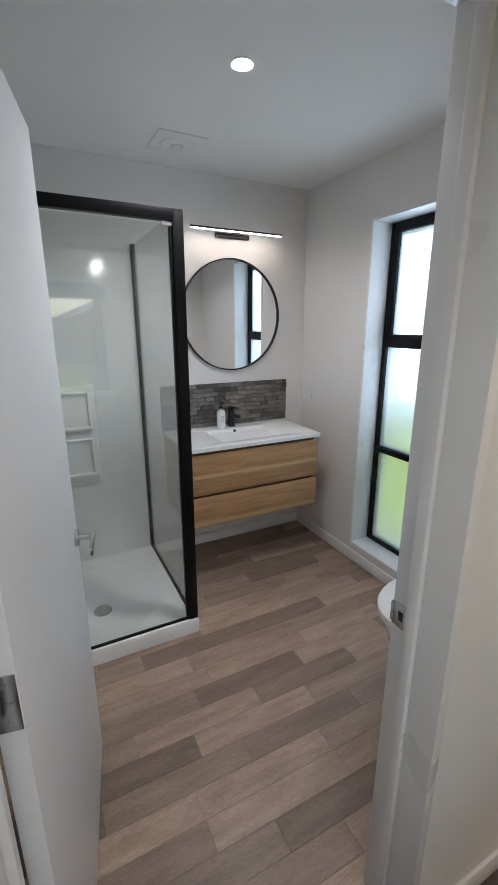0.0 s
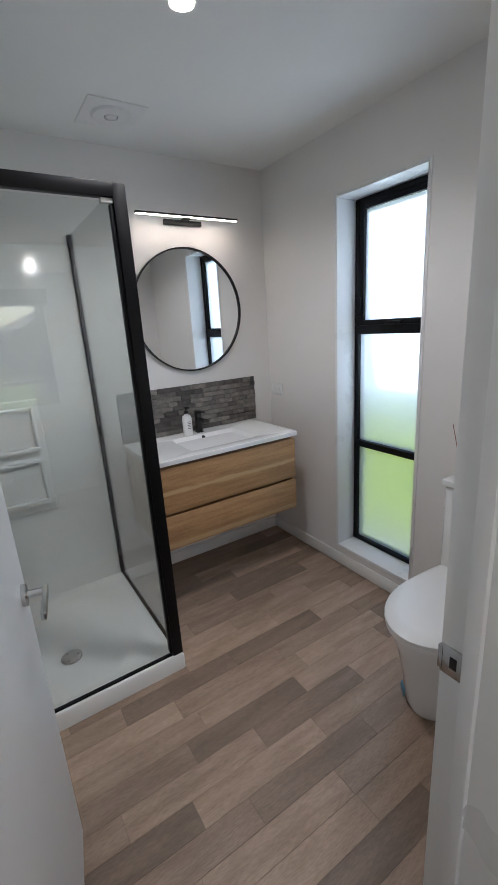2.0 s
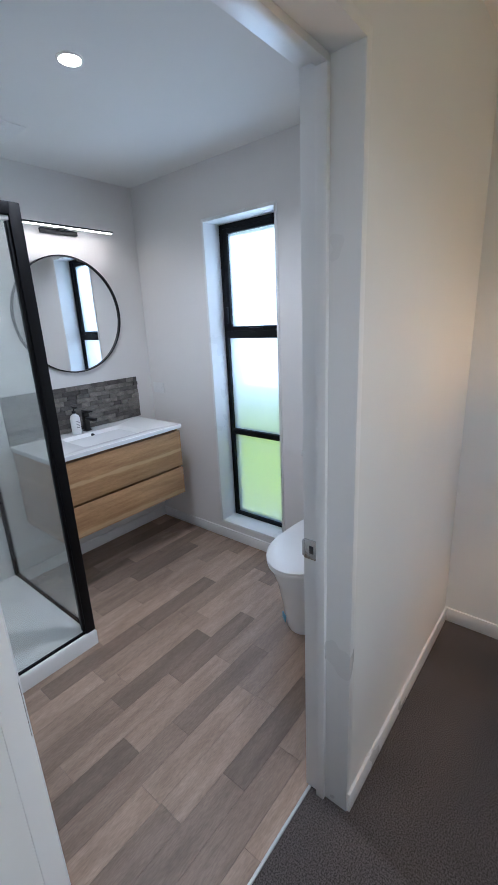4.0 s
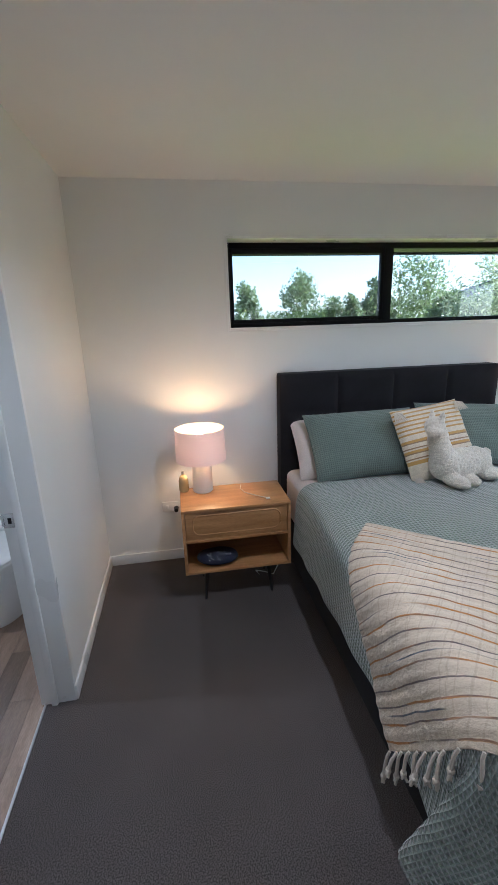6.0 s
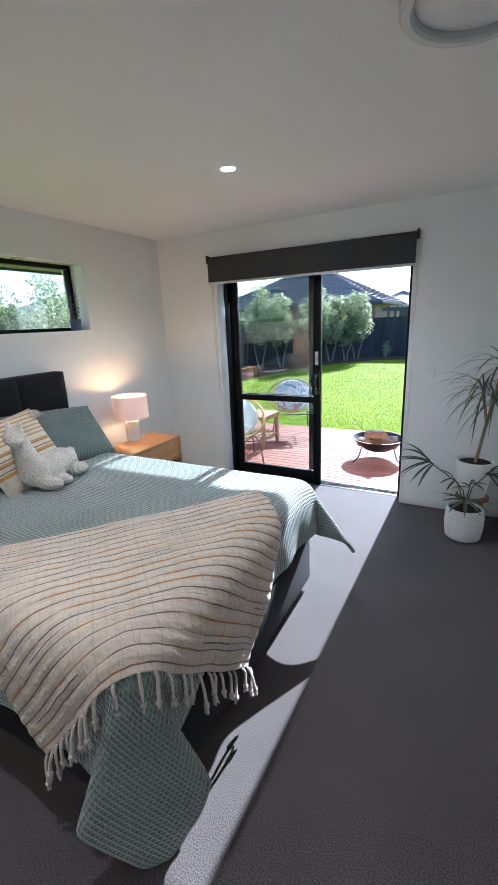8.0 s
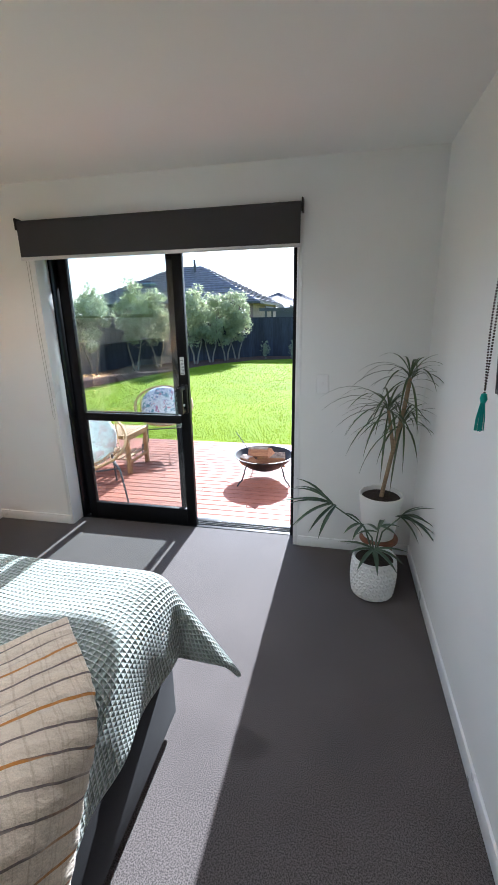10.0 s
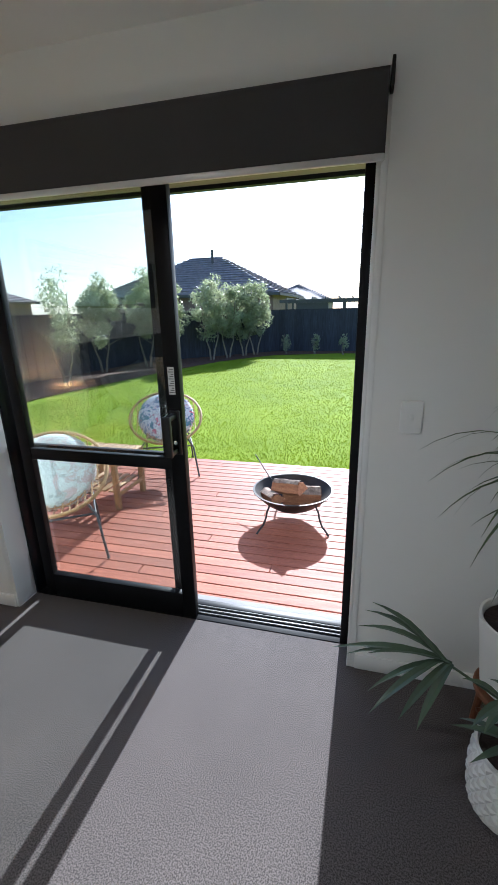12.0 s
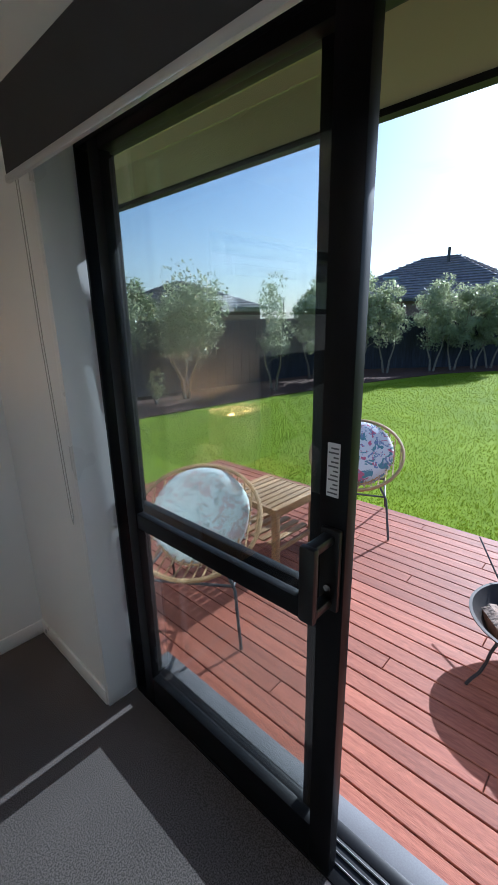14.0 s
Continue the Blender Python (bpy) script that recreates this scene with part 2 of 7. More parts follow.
# the lawn's green bounce and the eave's shade are put into this colour
M_SOFFIT = mat("soffit_lawn_tint", (0.165, 0.175, 0.085), 0.7, vary=0.03, scale=2)
M_FENCE = mat("stained_fence", (0.022, 0.025, 0.038), 0.75, vary=0.35, scale=3, stretch=(6, 6, 0.7), per_object=0.25, bump=0.3, bump_scale=40, bump_dist=0.002)
# tile colour lightened by the haze over the distant roofs
M_ROOF = mat("roof_tile", (0.25, 0.225, 0.25), 0.8, vary=0.2, scale=4)
M_BRICKWALL = mat("house_brick", (0.16, 0.11, 0.10), 0.8, vary=0.2, scale=6)
M_CLAD = mat("dark_cladding", (0.05, 0.05, 0.055), 0.7, vary=0.1)


# ---- structure ----
def holed_wall(name, axis, a, b, u0, u1, z0, z1, holes, material, label=""):
    """A wall between a and b along the axis ("x" or "y"), over u0..u1 along the other, with holes (u0, u1, z0, z1)."""
    bm = bmesh.new()
    us = sorted({u0, u1, *[h[0] for h in holes], *[h[1] for h in holes]})
    for ua, ub in zip(us, us[1:]):
        cuts = sorted((h[2], h[3]) for h in holes if h[0] <= ua and h[1] >= ub)
        z = z0
        for c0, c1 in cuts + [(z1, z1)]:
            if c0 > z + 1e-4:
                lo, hi = ((a, ua, z), (b, ub, c0)) if axis == "x" else ((ua, a, z), (ub, b, c0))
                add_box(bm, lo, hi)
            z = c1
    bmesh.ops.remove_doubles(bm, verts=bm.verts, dist=1e-5)
    return structure(name, bm, material, label)


EXT = 0.25
holed_wall("wall_east", "x", EAST, EAST + EXT, SOUTH - EXT, 0.62, 0, CEIL, [HW], M_WALL)
holed_wall("wall_bathroom_east", "x", EAST, EAST + EXT, 0.62, BN + 0.12, 0, CEIL, [BWIN], M_WALL_B)
holed_wall("wall_south", "y", SOUTH - EXT, SOUTH, WEST - 0.12, EAST, 0, CEIL, [(SX0, SX1, 0, STOP)], M_WALL)
holed_wall("wall_west", "x", WEST - 0.12, WEST, SOUTH, NORTH, 0, CEIL, [], M_WALL)
# the partition: bedroom lining and bathroom lining
holed_wall("wall_north", "y", NORTH, 0.624, WEST - 0.12, EAST, 0, CEIL, [(DX0, DX1, 0, DTOP)], M_WALL)
holed_wall("wall_bathroom_south", "y", 0.624, N_IN, WEST - 0.12, EAST, 0, CEIL, [(DX0, DX1, 0, DTOP)], M_WALL_B)
holed_wall("wall_bathroom_north", "y", BN, BN + 0.12, BW - 0.12, EAST, 0, CEIL, [], M_WALL_B)
holed_wall("wall_bathroom_west", "x", BW - 0.12, BW, N_IN, BN, 0, CEIL, [], M_WALL_B)
structure("floor_threshold", box((SX0 + 0.013, SOUTH - 0.124, -0.10), (SX1 - 0.013, SOUTH - 0.0005, -0.001)), M_CARPET)
structure("ceiling", box((WEST - 0.12, SOUTH - EXT, CEIL), (EAST + EXT, BN + 0.12, CEIL + 0.12)), M_CEIL)
structure("floor", box((WEST - 0.12, SOUTH + 0.0, -0.10), (EAST, N_IN - 0.012, 0.0)), M_CARPET, "dark charcoal loop pile bedroom carpet")
# bathroom floor: planks as pieces on a base
bath_floor = structure("bathroom_floor", box((BW, N_IN - 0.012, -0.10), (EAST, BN, -0.003)), M_PLANKBASE, "warm grey-brown wood-look vinyl plank floor")
PLANK_W, PLANK_Y0, PLANK_L = 0.0985, 1.056, 0.513
PLANK_STARTS = {0: 0.35, 1: 0.061, 2: 0.417, 3: 0.21, 4: 0.487, 5: 0.065}
structure("threshold", box((DX0, N_IN - 0.018, -0.002), (DX1, N_IN - 0.008, 0.004), 0.001), M_ALU, "thin metal strip between carpet and vinyl")


def trim_run(name, segs, material=M_TRIM, h=0.075, t=0.011):
    """Skirting boards: (axis, face, from, to, side) with side the way they stand out of the wall."""
    bm = bmesh.new()
    for axis, face, u0, u1, side in segs:
        lo, hi = sorted((face, face + side * t))
        add_box(bm, *(((lo, u0, 0), (hi, u1, h)) if axis == "x" else ((u0, lo, 0), (u1, hi, h))), bevel=0.003)
    return structure(name, bm, material)


T = 0.011
trim_run("baseboard", [("x", EAST, SOUTH, NORTH, -1), ("y", NORTH, DX1, EAST - T, -1), ("y", NORTH, WEST + T, DX0, -1), ("x", WEST, SOUTH, NORTH, 1), ("y", SOUTH, SX1 + 0.002, EAST - T, 1), ("y", SOUTH, WEST + T, SX0 - 0.022, 1)])
trim_run("bathroom_baseboard", [("x", EAST, N_IN, BN - T, -1), ("y", BN, 0.65, EAST, -1), ("y", N_IN, DX1 + 0.03, EAST - T, 1)])

# door jamb boards over the whole reveal, with stop beads
jb = bmesh.new()
JY0, JY1 = NORTH - 0.0015, N_IN + 0.003
for lo, hi in [((DX1 - 0.004, JY0, 0), (DX1 + 0.02, JY1, DTOP)), ((DX0 - 0.02, JY0, 0), (DX0 + 0.004, JY1, DTOP)), ((DX0 - 0.02, JY0, DTOP - 0.004), (DX1 + 0.02, JY1, DTOP + 0.02))]:
    add_box(jb, lo, hi, 0.0015)
for lo, hi in [((DX1 - 0.018, 0.636, 0), (DX1 - 0.003, 0.664, DTOP - 0.018)), ((DX0 + 0.003, 0.636, 0), (DX0 + 0.018, 0.664, DTOP - 0.018)), ((DX0 + 0.003, 0.636, DTOP - 0.020), (DX1 - 0.003, 0.664, DTOP - 0.003))]:
    add_box(jb, lo, hi, 0.003)
jamb = structure("door_jamb", jb, M_TRIM, "white painted door jamb with stop beads")
strike = part("strike_plate", add_box(box((DX1 - 0.0065, 0.667, 0.872), (DX1 - 0.0035, 0.708, 0.932), 0.001), (DX1 - 0.0075, 0.704, 0.878), (DX1 - 0.0005, 0.7125, 0.926), 0.001), M_CHROME, jamb, "stainless strike plate")
part("strike_hole", box((DX1 - 0.0072, 0.677, 0.890), (DX1 - 0.0063, 0.690, 0.914), 0.0003), M_BLACKM, strike)
for z in (0.995, 1.80, 0.25):
    hg = part("hinge", box((DX0 + 0.0035, 0.666, z - 0.05), (DX0 + 0.0065, N_IN, z + 0.05), 0.001), M_CHROME, jamb, "satin steel butt hinge")
    bm = bmesh.new()
    for dz in (-0.035, 0.0, 0.035):
        add_tube(bm, [(DX0 + 0.006, 0.680 + 0.008 * (dz == 0), z + dz), (DX0 + 0.0078, 0.680 + 0.008 * (dz == 0), z + dz)], 0.0035, 8)
    part("screw", bm, M_CHROME, hg)

# the open bathroom door
door = thing("door_1", "plain white door standing open into the bathroom", "door", (-0.040, N_IN + 0.006, 0.0), -10.3)
tagged(door, kind="structure")
LEAF = 0.772
part("door_leaf", box((-0.038, 0.006, 0.008), (0.0, LEAF, 2.006), 0.0015), M_DOOR, door)

for z in (0.995, 1.80, 0.25):
    hp = part("hinge_leaf", box((-0.034, 0.0035, z - 0.05), (-0.002, 0.0062, z + 0.05), 0.001), M_CHROME, door, "satin steel hinge leaf")
    for dz in (-0.035, 0.0, 0.035):
        part("screw", tube([(-0.018 + 0.006 * (dz == 0), 0.0036, z + dz), (-0.018 + 0.006 * (dz == 0), 0.0022, z + dz)], 0.0035, 8), M_CHROME, hp)


def lever(side):
    x = 0.0 if side > 0 else -0.038
    h = part("door_handle", tube([(x - side * 0.001, LEAF - 0.058, 0.895), (x + side * 0.010, LEAF - 0.058, 0.895)], 0.027, 28), M_CHROME, door, "square-cornered satin chrome lever handle")
    bm = tube([(x + side * 0.009, LEAF - 0.058, 0.895), (x + side * 0.052, LEAF - 0.058, 0.895)], 0.0095, 14)
    add_box(bm, (x + side * 0.046, LEAF - 0.170, 0.885), (x + side * 0.058, LEAF - 0.048, 0.905), 0.002)
    part("lever", bm, M_CHROME, h)


lever(1)
lever(-1)


# ---- windows ----
def reveal(name, axis, face, back, u0, u1, z0, z1, bottom=True, t=0.012, proud=0.004, lip=0.02):
    """A white liner in an opening, with a thin lip over the wall face."""
    bm = bmesh.new()
    side = 1 if back > face else -1
    f = face - side * proud

    def b(ua, ub, za, zb, fa=f, fb=back):
        lo, hi = sorted((fa, fb))
        add_box(bm, *(((lo, ua, za), (hi, ub, zb)) if axis == "x" else ((ua, lo, za), (ub, hi, zb))), bevel=0.001)

    b(u0, u0 + t, z0, z1)
    b(u1 - t, u1, z0, z1)
    b(u0 + t, u1 - t, z1 - t, z1)
    if bottom:
        b(u0 + t, u1 - t, z0, z0 + t)
    lipb = face + side * 0.002
    b(u0 - lip, u0 - 0.0005, z0 - (lip if bottom else 0), z1 + lip, f, lipb)
    b(u1 + 0.0005, u1 + lip, z0 - (lip if bottom else 0), z1 + lip, f, lipb)
    b(u0, u1, z1 + 0.0005, z1 + lip, f, lipb)
    if bottom:
        b(u0, u1, z0 - lip, z0 - 0.0005, f, lipb)
    return structure(name, bm, M_TRIM, "white painted window liner")


reveal("trim_high_window", "x", EAST, EAST + 0.135, HW[0], HW[1], HW[2], HW[3], lip=0.012)
reveal("trim_bath_window", "x", EAST, EAST + 0.135, BWIN[0], BWIN[1], BWIN[2], BWIN[3], lip=0.012, t=0.006)
reveal("trim_slider", "y", SOUTH, SOUTH - 0.165, SX0, SX1, 0, STOP, bottom=False, lip=0.022)


def frame_x(bm, x0, x1, y0, y1, z0, z1, w, wt=None, wb=None):
    wt, wb = wt or w, wb or w
    add_box(bm, (x0, y0, z0), (x1, y0 + w, z1), 0.002)
    add_box(bm, (x0, y1 - w, z0), (x1, y1, z1), 0.002)
    add_box(bm, (x0, y0 + w, z1 - wt), (x1, y1 - w, z1), 0.002)
    add_box(bm, (x0, y0 + w, z0), (x1, y1 - w, z0 + wb), 0.002)
    return bm


def frame_y(bm, y0, y1, x0, x1, z0, z1, w, wt=None, wb=None, wr=None):
    wt, wb, wr = wt or w, wb or w, wr or w
    add_box(bm, (x0, y0, z0), (x0 + w, y1, z1), 0.002)
    add_box(bm, (x1 - wr, y0, z0), (x1, y1, z1), 0.002)
    add_box(bm, (x0 + w, y0, z1 - wt), (x1 - wr, y1, z1), 0.002)
    add_box(bm, (x0 + w, y0, z0), (x1 - wr, y1, z0 + wb), 0.002)
    return bm


FX0, FX1 = EAST + 0.133, EAST + 0.190
# bathroom window: three frosted panes
w1 = thing("window_1", "tall narrow black-framed bathroom window with three frosted panes", "window")
tagged(w1, kind="structure")
y0, y1, z0, z1 = BWIN[0] + 0.007, BWIN[1] - 0.007, BWIN[2] + 0.007, BWIN[3] - 0.007
bm = frame_x(bmesh.new(), FX0, FX1, y0, y1, z0, z1, 0.026, 0.026, 0.022)
add_box(bm, (FX0 - 0.001, y0 + 0.02, 1.405), (FX1, y1 - 0.02, 1.452), 0.003)
add_box(bm, (FX0 - 0.001, y0 + 0.02, 0.752), (FX1, y1 - 0.02, 0.790), 0.003)
part("window_frame", bm, M_BLACK, w1)
part("sash", frame_x(bmesh.new(), FX0 + 0.004, FX1 - 0.01, y0 + 0.024, y1 - 0.024, 1.450, z1 - 0.024, 0.032, 0.03, 0.03), M_BLACK, w1)
part("window_stay", box((FX0 - 0.012, y1 - 0.045, 1.50), (FX0 + 0.004, y1 - 0.030, 1.60), 0.003), M_BLACK, w1)
part("latch", box((FX0 - 0.012, 1.77, 1.455), (FX0 + 0.004, 1.87, 1.470), 0.003), M_BLACK, w1)
for a, b in ((0.145, 0.755), (0.787, 1.408), (1.478, 2.03)):
    p = part("pane", box((FX0 + 0.022, y0 + 0.02, a), (FX0 + 0.028, y1 - 0.02, b)), M_FROST, w1)
    p.visible_shadow = False
# high window: two panes
w2 = thing("window_2", "long high black-framed bedroom window with two clear panes", "window")
tagged(w2, kind="structure")
y0, y1, z0, z1 = HW[0] + 0.012, HW[1] - 0.012, HW[2] + 0.012, HW[3] - 0.012
bm = frame_x(bmesh.new(), FX0, FX1, y0, y1, z0, z1, 0.026, 0.034, 0.026)
add_box(bm, (FX0 - 0.001, -1.49, z0 + 0.02), (FX1, -1.43, z1 - 0.03), 0.003)
part("window_frame", bm, M_BLACK, w2)
part("sash", frame_x(bmesh.new(), FX0 + 0.004, FX1 - 0.01, -1.433, y1 - 0.022, z0 + 0.020, z1 - 0.030, 0.024, 0.036, 0.03), M_BLACK, w2)
part("window_stay", box((FX0 - 0.010, -1.40, z0 + 0.028), (FX0 + 0.004, -1.28, z0 + 0.040), 0.003), M_BLACK, w2)
for a, b in ((y0 + 0.02, -1.485), (-1.435, y1 - 0.04)):
    p = part("pane", box((FX0 + 0.022, a, z0 + 0.02), (FX0 + 0.027, b, z1 - 0.03)), M_GLASS, w2)
    p.visible_shadow = False

day = new("window_daylight", bpy.data.lights.new("window_daylight", "AREA"))
day.data.shape, day.data.size, day.data.size_y, day.data.energy, day.data.color = "RECTANGLE", 0.50, 0.95, 1.25, (0.74, 0.86, 1.0)
day.matrix_world = look((EAST + 0.26, (BWIN[0] + BWIN[1]) / 2, 1.55), (EAST - 1.0, (BWIN[0] + BWIN[1]) / 2, 1.35))

# sliding door
sd = thing("sliding_door", "black aluminium sliding glass door, open at one side", "door")
tagged(sd, kind="structure")
FY1, FY0 = SOUTH - 0.125, SOUTH - 0.235
bm = frame_y(bmesh.new(), FY0, FY1, SX0 + 0.012, SX1 - 0.012, -0.02, STOP - 0.012, 0.034, 0.045, 0.022, 0.014)
part("outer_frame", bm, M_BLACK, sd)
bm = box((SX0 + 0.04, FY0 - 0.04, -0.012), (SX1 - 0.04, FY0 + 0.001, 0.004), 0.002)
for k in range(3):
    add_box(bm, (SX0 + 0.046, FY0 + 0.012 + 0.026 * k, 0.0), (SX1 - 0.046, FY0 + 0.0145 + 0.026 * k, 0.009), 0.001, mat=1)
part("sill_track", bm, [M_BLACK, mat("dull_track", (0.30, 0.30, 0.30), 0.55, metal=0.3)], sd, "black sill with pale running tracks")


def sash(name, ya, yb, xa, xb, label, w=0.070, wr=0.075, low=0.135, top=0.06):
    s = part(name, frame_y(bmesh.new(), ya, yb, xa, xb, 0.004, STOP - 0.05, w, wr, low, top), M_BLACK, sd, label)
    part("mid_rail", box((xa + w - 0.005, ya + 0.004, 0.822), (xb - wr + 0.004, yb - 0.004, 0.880), 0.003), M_BLACK, s)
    for za, zb in ((low - 0.005, 0.83), (0.875, STOP - 0.115)):
        p = part("pane", box((xa + w - 0.007, (ya + yb) / 2 - 0.003, za), (xb - wr + 0.008, (ya + yb) / 2 + 0.003, zb)), M_GLASS, s)
    return s


slide = sash("sliding_sash", FY1 - 0.042, FY1 - 0.004, 0.155, 1.062, "inner sliding sash pushed open", 0.070, 0.038)
fixed = sash("fixed_sash", FY0 + 0.004, FY0 + 0.042, 0.245, SX1 - 0.026, "fixed sash behind the sliding one", 0.048, 0.014, 0.07, 0.04)
bm = box((0.162, FY1 - 0.005, 0.905), (0.212, FY1 + 0.010, 1.110), 0.005)
for z in (0.928, 1.087):
    add_box(bm, (0.176, FY1 + 0.006, z - 0.012), (0.204, FY1 + 0.088, z + 0.012), 0.005)
add_box(bm, (0.170, FY1 + 0.074, 0.916), (0.210, FY1 + 0.094, 1.099), 0.006)
hd = part("door_handle", bm, M_BLACKM, slide, "black pull handle with a key lock")
part("key_lock", tube([(0.186, FY1 + 0.005, 0.965), (0.186, FY1 + 0.016, 0.965)], 0.009, 12), M_CHROME, hd)
bm = box((0.178, FY1 - 0.0045, 1.180), (0.208, FY1 - 0.0028, 1.300), 0.0)
stk = part("sticker", bm, mat("sticker_paper", (0.7, 0.7, 0.68), 0.5), slide, "small white printed sticker")
bm = bmesh.new()
for k in range(11):
    add_box(bm, (0.181, FY1 - 0.0030, 1.187 + 0.010 * k), (0.205 - 0.006 * (k % 3), FY1 - 0.0022, 1.1905 + 0.010 * k))
part("print_line", bm, mat("sticker_ink", (0.12, 0.12, 0.12), 0.6), stk)

# roller blind
bl = thing("roller_blind", "charcoal roller blind rolled up above the sliding glass door", "blind")
BX0, BX1 = -0.632, 1.190
bm = bmesh.new()
add_box(bm, (BX0, SOUTH + 0.058, 1.955), (BX1, SOUTH + 0.060, 2.150))
add_tube(bm, [(BX0, SOUTH + 0.033, 2.150), (BX1, SOUTH + 0.033, 2.150)], 0.027, 24)
part("fabric", bm, M_BLIND, bl)
part("bottom_bar", box((BX0, SOUTH + 0.052, 1.936), (BX1, SOUTH + 0.066, 1.957), 0.004), M_ALU, bl, "pale aluminium bottom bar")
for x in (BX0 - 0.014, BX1 + 0.004):
    part("bracket", box((x, SOUTH, 2.12), (x + 0.010, SOUTH + 0.064, 2.19), 0.003), M_BLACKM, bl, "black bracket")
part("cord_loop", tube([(1.168, SOUTH + 0.045, 2.13), (1.166, SOUTH + 0.045, 1.5), (1.150, SOUTH + 0.040, 0.90), (1.140, SOUTH + 0.040, 0.86), (1.130, SOUTH + 0.040, 0.90), (1.148, SOUTH + 0.045, 1.5), (1.150, SOUTH + 0.045, 2.13)], 0.0015, 6), mat("cord", (0.45, 0.45, 0.42), 0.6), bl, "pale cord loop")

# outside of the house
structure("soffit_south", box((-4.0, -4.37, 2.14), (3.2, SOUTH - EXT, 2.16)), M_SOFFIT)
structure("fascia_south", box((-4.0, -4.41, 2.12), (3.2, -4.37, 2.32)), M_BLACK)
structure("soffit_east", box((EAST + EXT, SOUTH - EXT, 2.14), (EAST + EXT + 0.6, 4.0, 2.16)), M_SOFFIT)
structure("fascia_east", box((EAST + EXT + 0.6, -4.41, 2.12), (EAST + EXT + 0.64, 4.0, 2.32)), M_BLACK)
structure("roof", box((-4.0, -4.37, 2.53), (EAST + EXT + 0.6, 4.0, 2.60)), M_ROOF)

# ground
GROUND_HALF = 700
bm = bmesh.new()
bmesh.ops.create_grid(bm, x_segments=8, y_segments=8, size=GROUND_HALF, matrix=Matrix.Translation((0, 0, LAWN)))
structure("ground", bm, M_LAWN, "sunlit mown green lawn")
# pale slab, added to lighten what the frosted bathroom panes let through
structure("added_pavement", box((2.0, 0.2, LAWN + 0.004), (2.9, 7.0, LAWN + 0.04), 0.004), mat("pale_concrete", (0.42, 0.41, 0.39), 0.9, vary=0.1, scale=4, grain=0.15, bump=0.3), "unseen pale slab added to lighten the frosted bathroom panes")


# ---- bathroom things ----
M_ACRYLIC = mat("white_acrylic", (0.82, 0.83, 0.82), 0.16, vary=0.01, scale=2)
M_CERAMIC = mat("white_ceramic", (0.82, 0.82, 0.81), 0.10, vary=0.01, scale=2)
M_OAK = mat("oak_veneer", (0.47, 0.28, 0.13), 0.42, alt=(0.33, 0.18, 0.08), scale=3.2, stretch=(1.1, 8, 14), grain=0.16, grain_scale=45, bump=0.08, bump_scale=60, bump_dist=0.0006, rough_vary=0.08)
# darker copy of the oak, with the shade of the drawer gaps in its colour
M_OAKD = mat("oak_shadow_rail", (0.22, 0.12, 0.055), 0.5, vary=0.15, scale=6, stretch=(1, 8, 8))
M_STONE = mat("grey_stone_tile", (0.175, 0.160, 0.142), 0.55, alt=(0.095, 0.086, 0.076), scale=22, stretch=(1, 1, 2.5), grain=0.25, grain_scale=220, per_object=0.58, bump=0.4, bump_scale=120, bump_dist=0.002)
M_GROUT = mat("dark_grout", (0.075, 0.07, 0.066), 0.85, vary=0.1)
M_MIRROR = mat("mirror_silver", (0.90, 0.91, 0.91), 0.015, metal=1.0)
M_WHITEP = mat("white_plastic", (0.78, 0.78, 0.77), 0.3, vary=0.01)
M_LED = mat("led_strip", (1, 1, 1), 0.4, emit=(1.0, 0.88, 0.74), emit_strength=4.0)
M_BULB = mat("downlight_lens", (1, 1, 1), 0.4, emit=(1.0, 0.86, 0.66), emit_strength=30.0)

# shower
SHX0, SHX1, SHY0, SHY1 = BW, 0.643, 1.882, BN
TRAY = 0.080
shower = thing("shower", "black-framed square glass shower with white acrylic tray and liner", "shower", (0.2, 2.3, 0))


def sub(bm, ox, oy):
    bmesh.ops.translate(bm, vec=(-ox, -oy, 0), verts=bm.verts)
    return bm


def tray_mesh():
    """A tray with a rim and a sunken octagonal floor falling to the waste."""
    bm = bmesh.new()
    x0, x1, y0, y1 = SHX0 + 0.001, SHX1, SHY0, SHY1 - 0.001

    def ring(inset, z, cut):
        a, b, c, d = x0 + inset, x1 - inset, y0 + inset, y1 - inset
        pts = [(a + cut, c), (b - cut, c), (b, c + cut), (b, d - cut), (b - cut, d), (a + cut, d), (a, d - cut), (a, c + cut)]
        return [bm.verts.new((p[0], p[1], z)) for p in pts]

    rings = [ring(0, 0.0, 0.006), ring(0, TRAY - 0.012, 0.006), ring(0.006, TRAY - 0.002, 0.008), ring(0.012, TRAY, 0.01), ring(0.040, TRAY, 0.02), ring(0.052, TRAY - 0.010, 0.05), ring(0.100, TRAY - 0.014, 0.16), ring(0.118, TRAY - 0.022, 0.17), ring(0.150, TRAY - 0.044, 0.18), ring(0.36, TRAY - 0.056, 0.04)]
    for p, q in zip(rings, rings[1:]):
        for k in range(8):
            bm.faces.new((p[k], p[(k + 1) % 8], q[(k + 1) % 8], q[k]))
    bm.faces.new(rings[-1])
    bm.faces.new(rings[0][::-1])
    bmesh.ops.recalc_face_normals(bm, faces=bm.faces)
    return bm


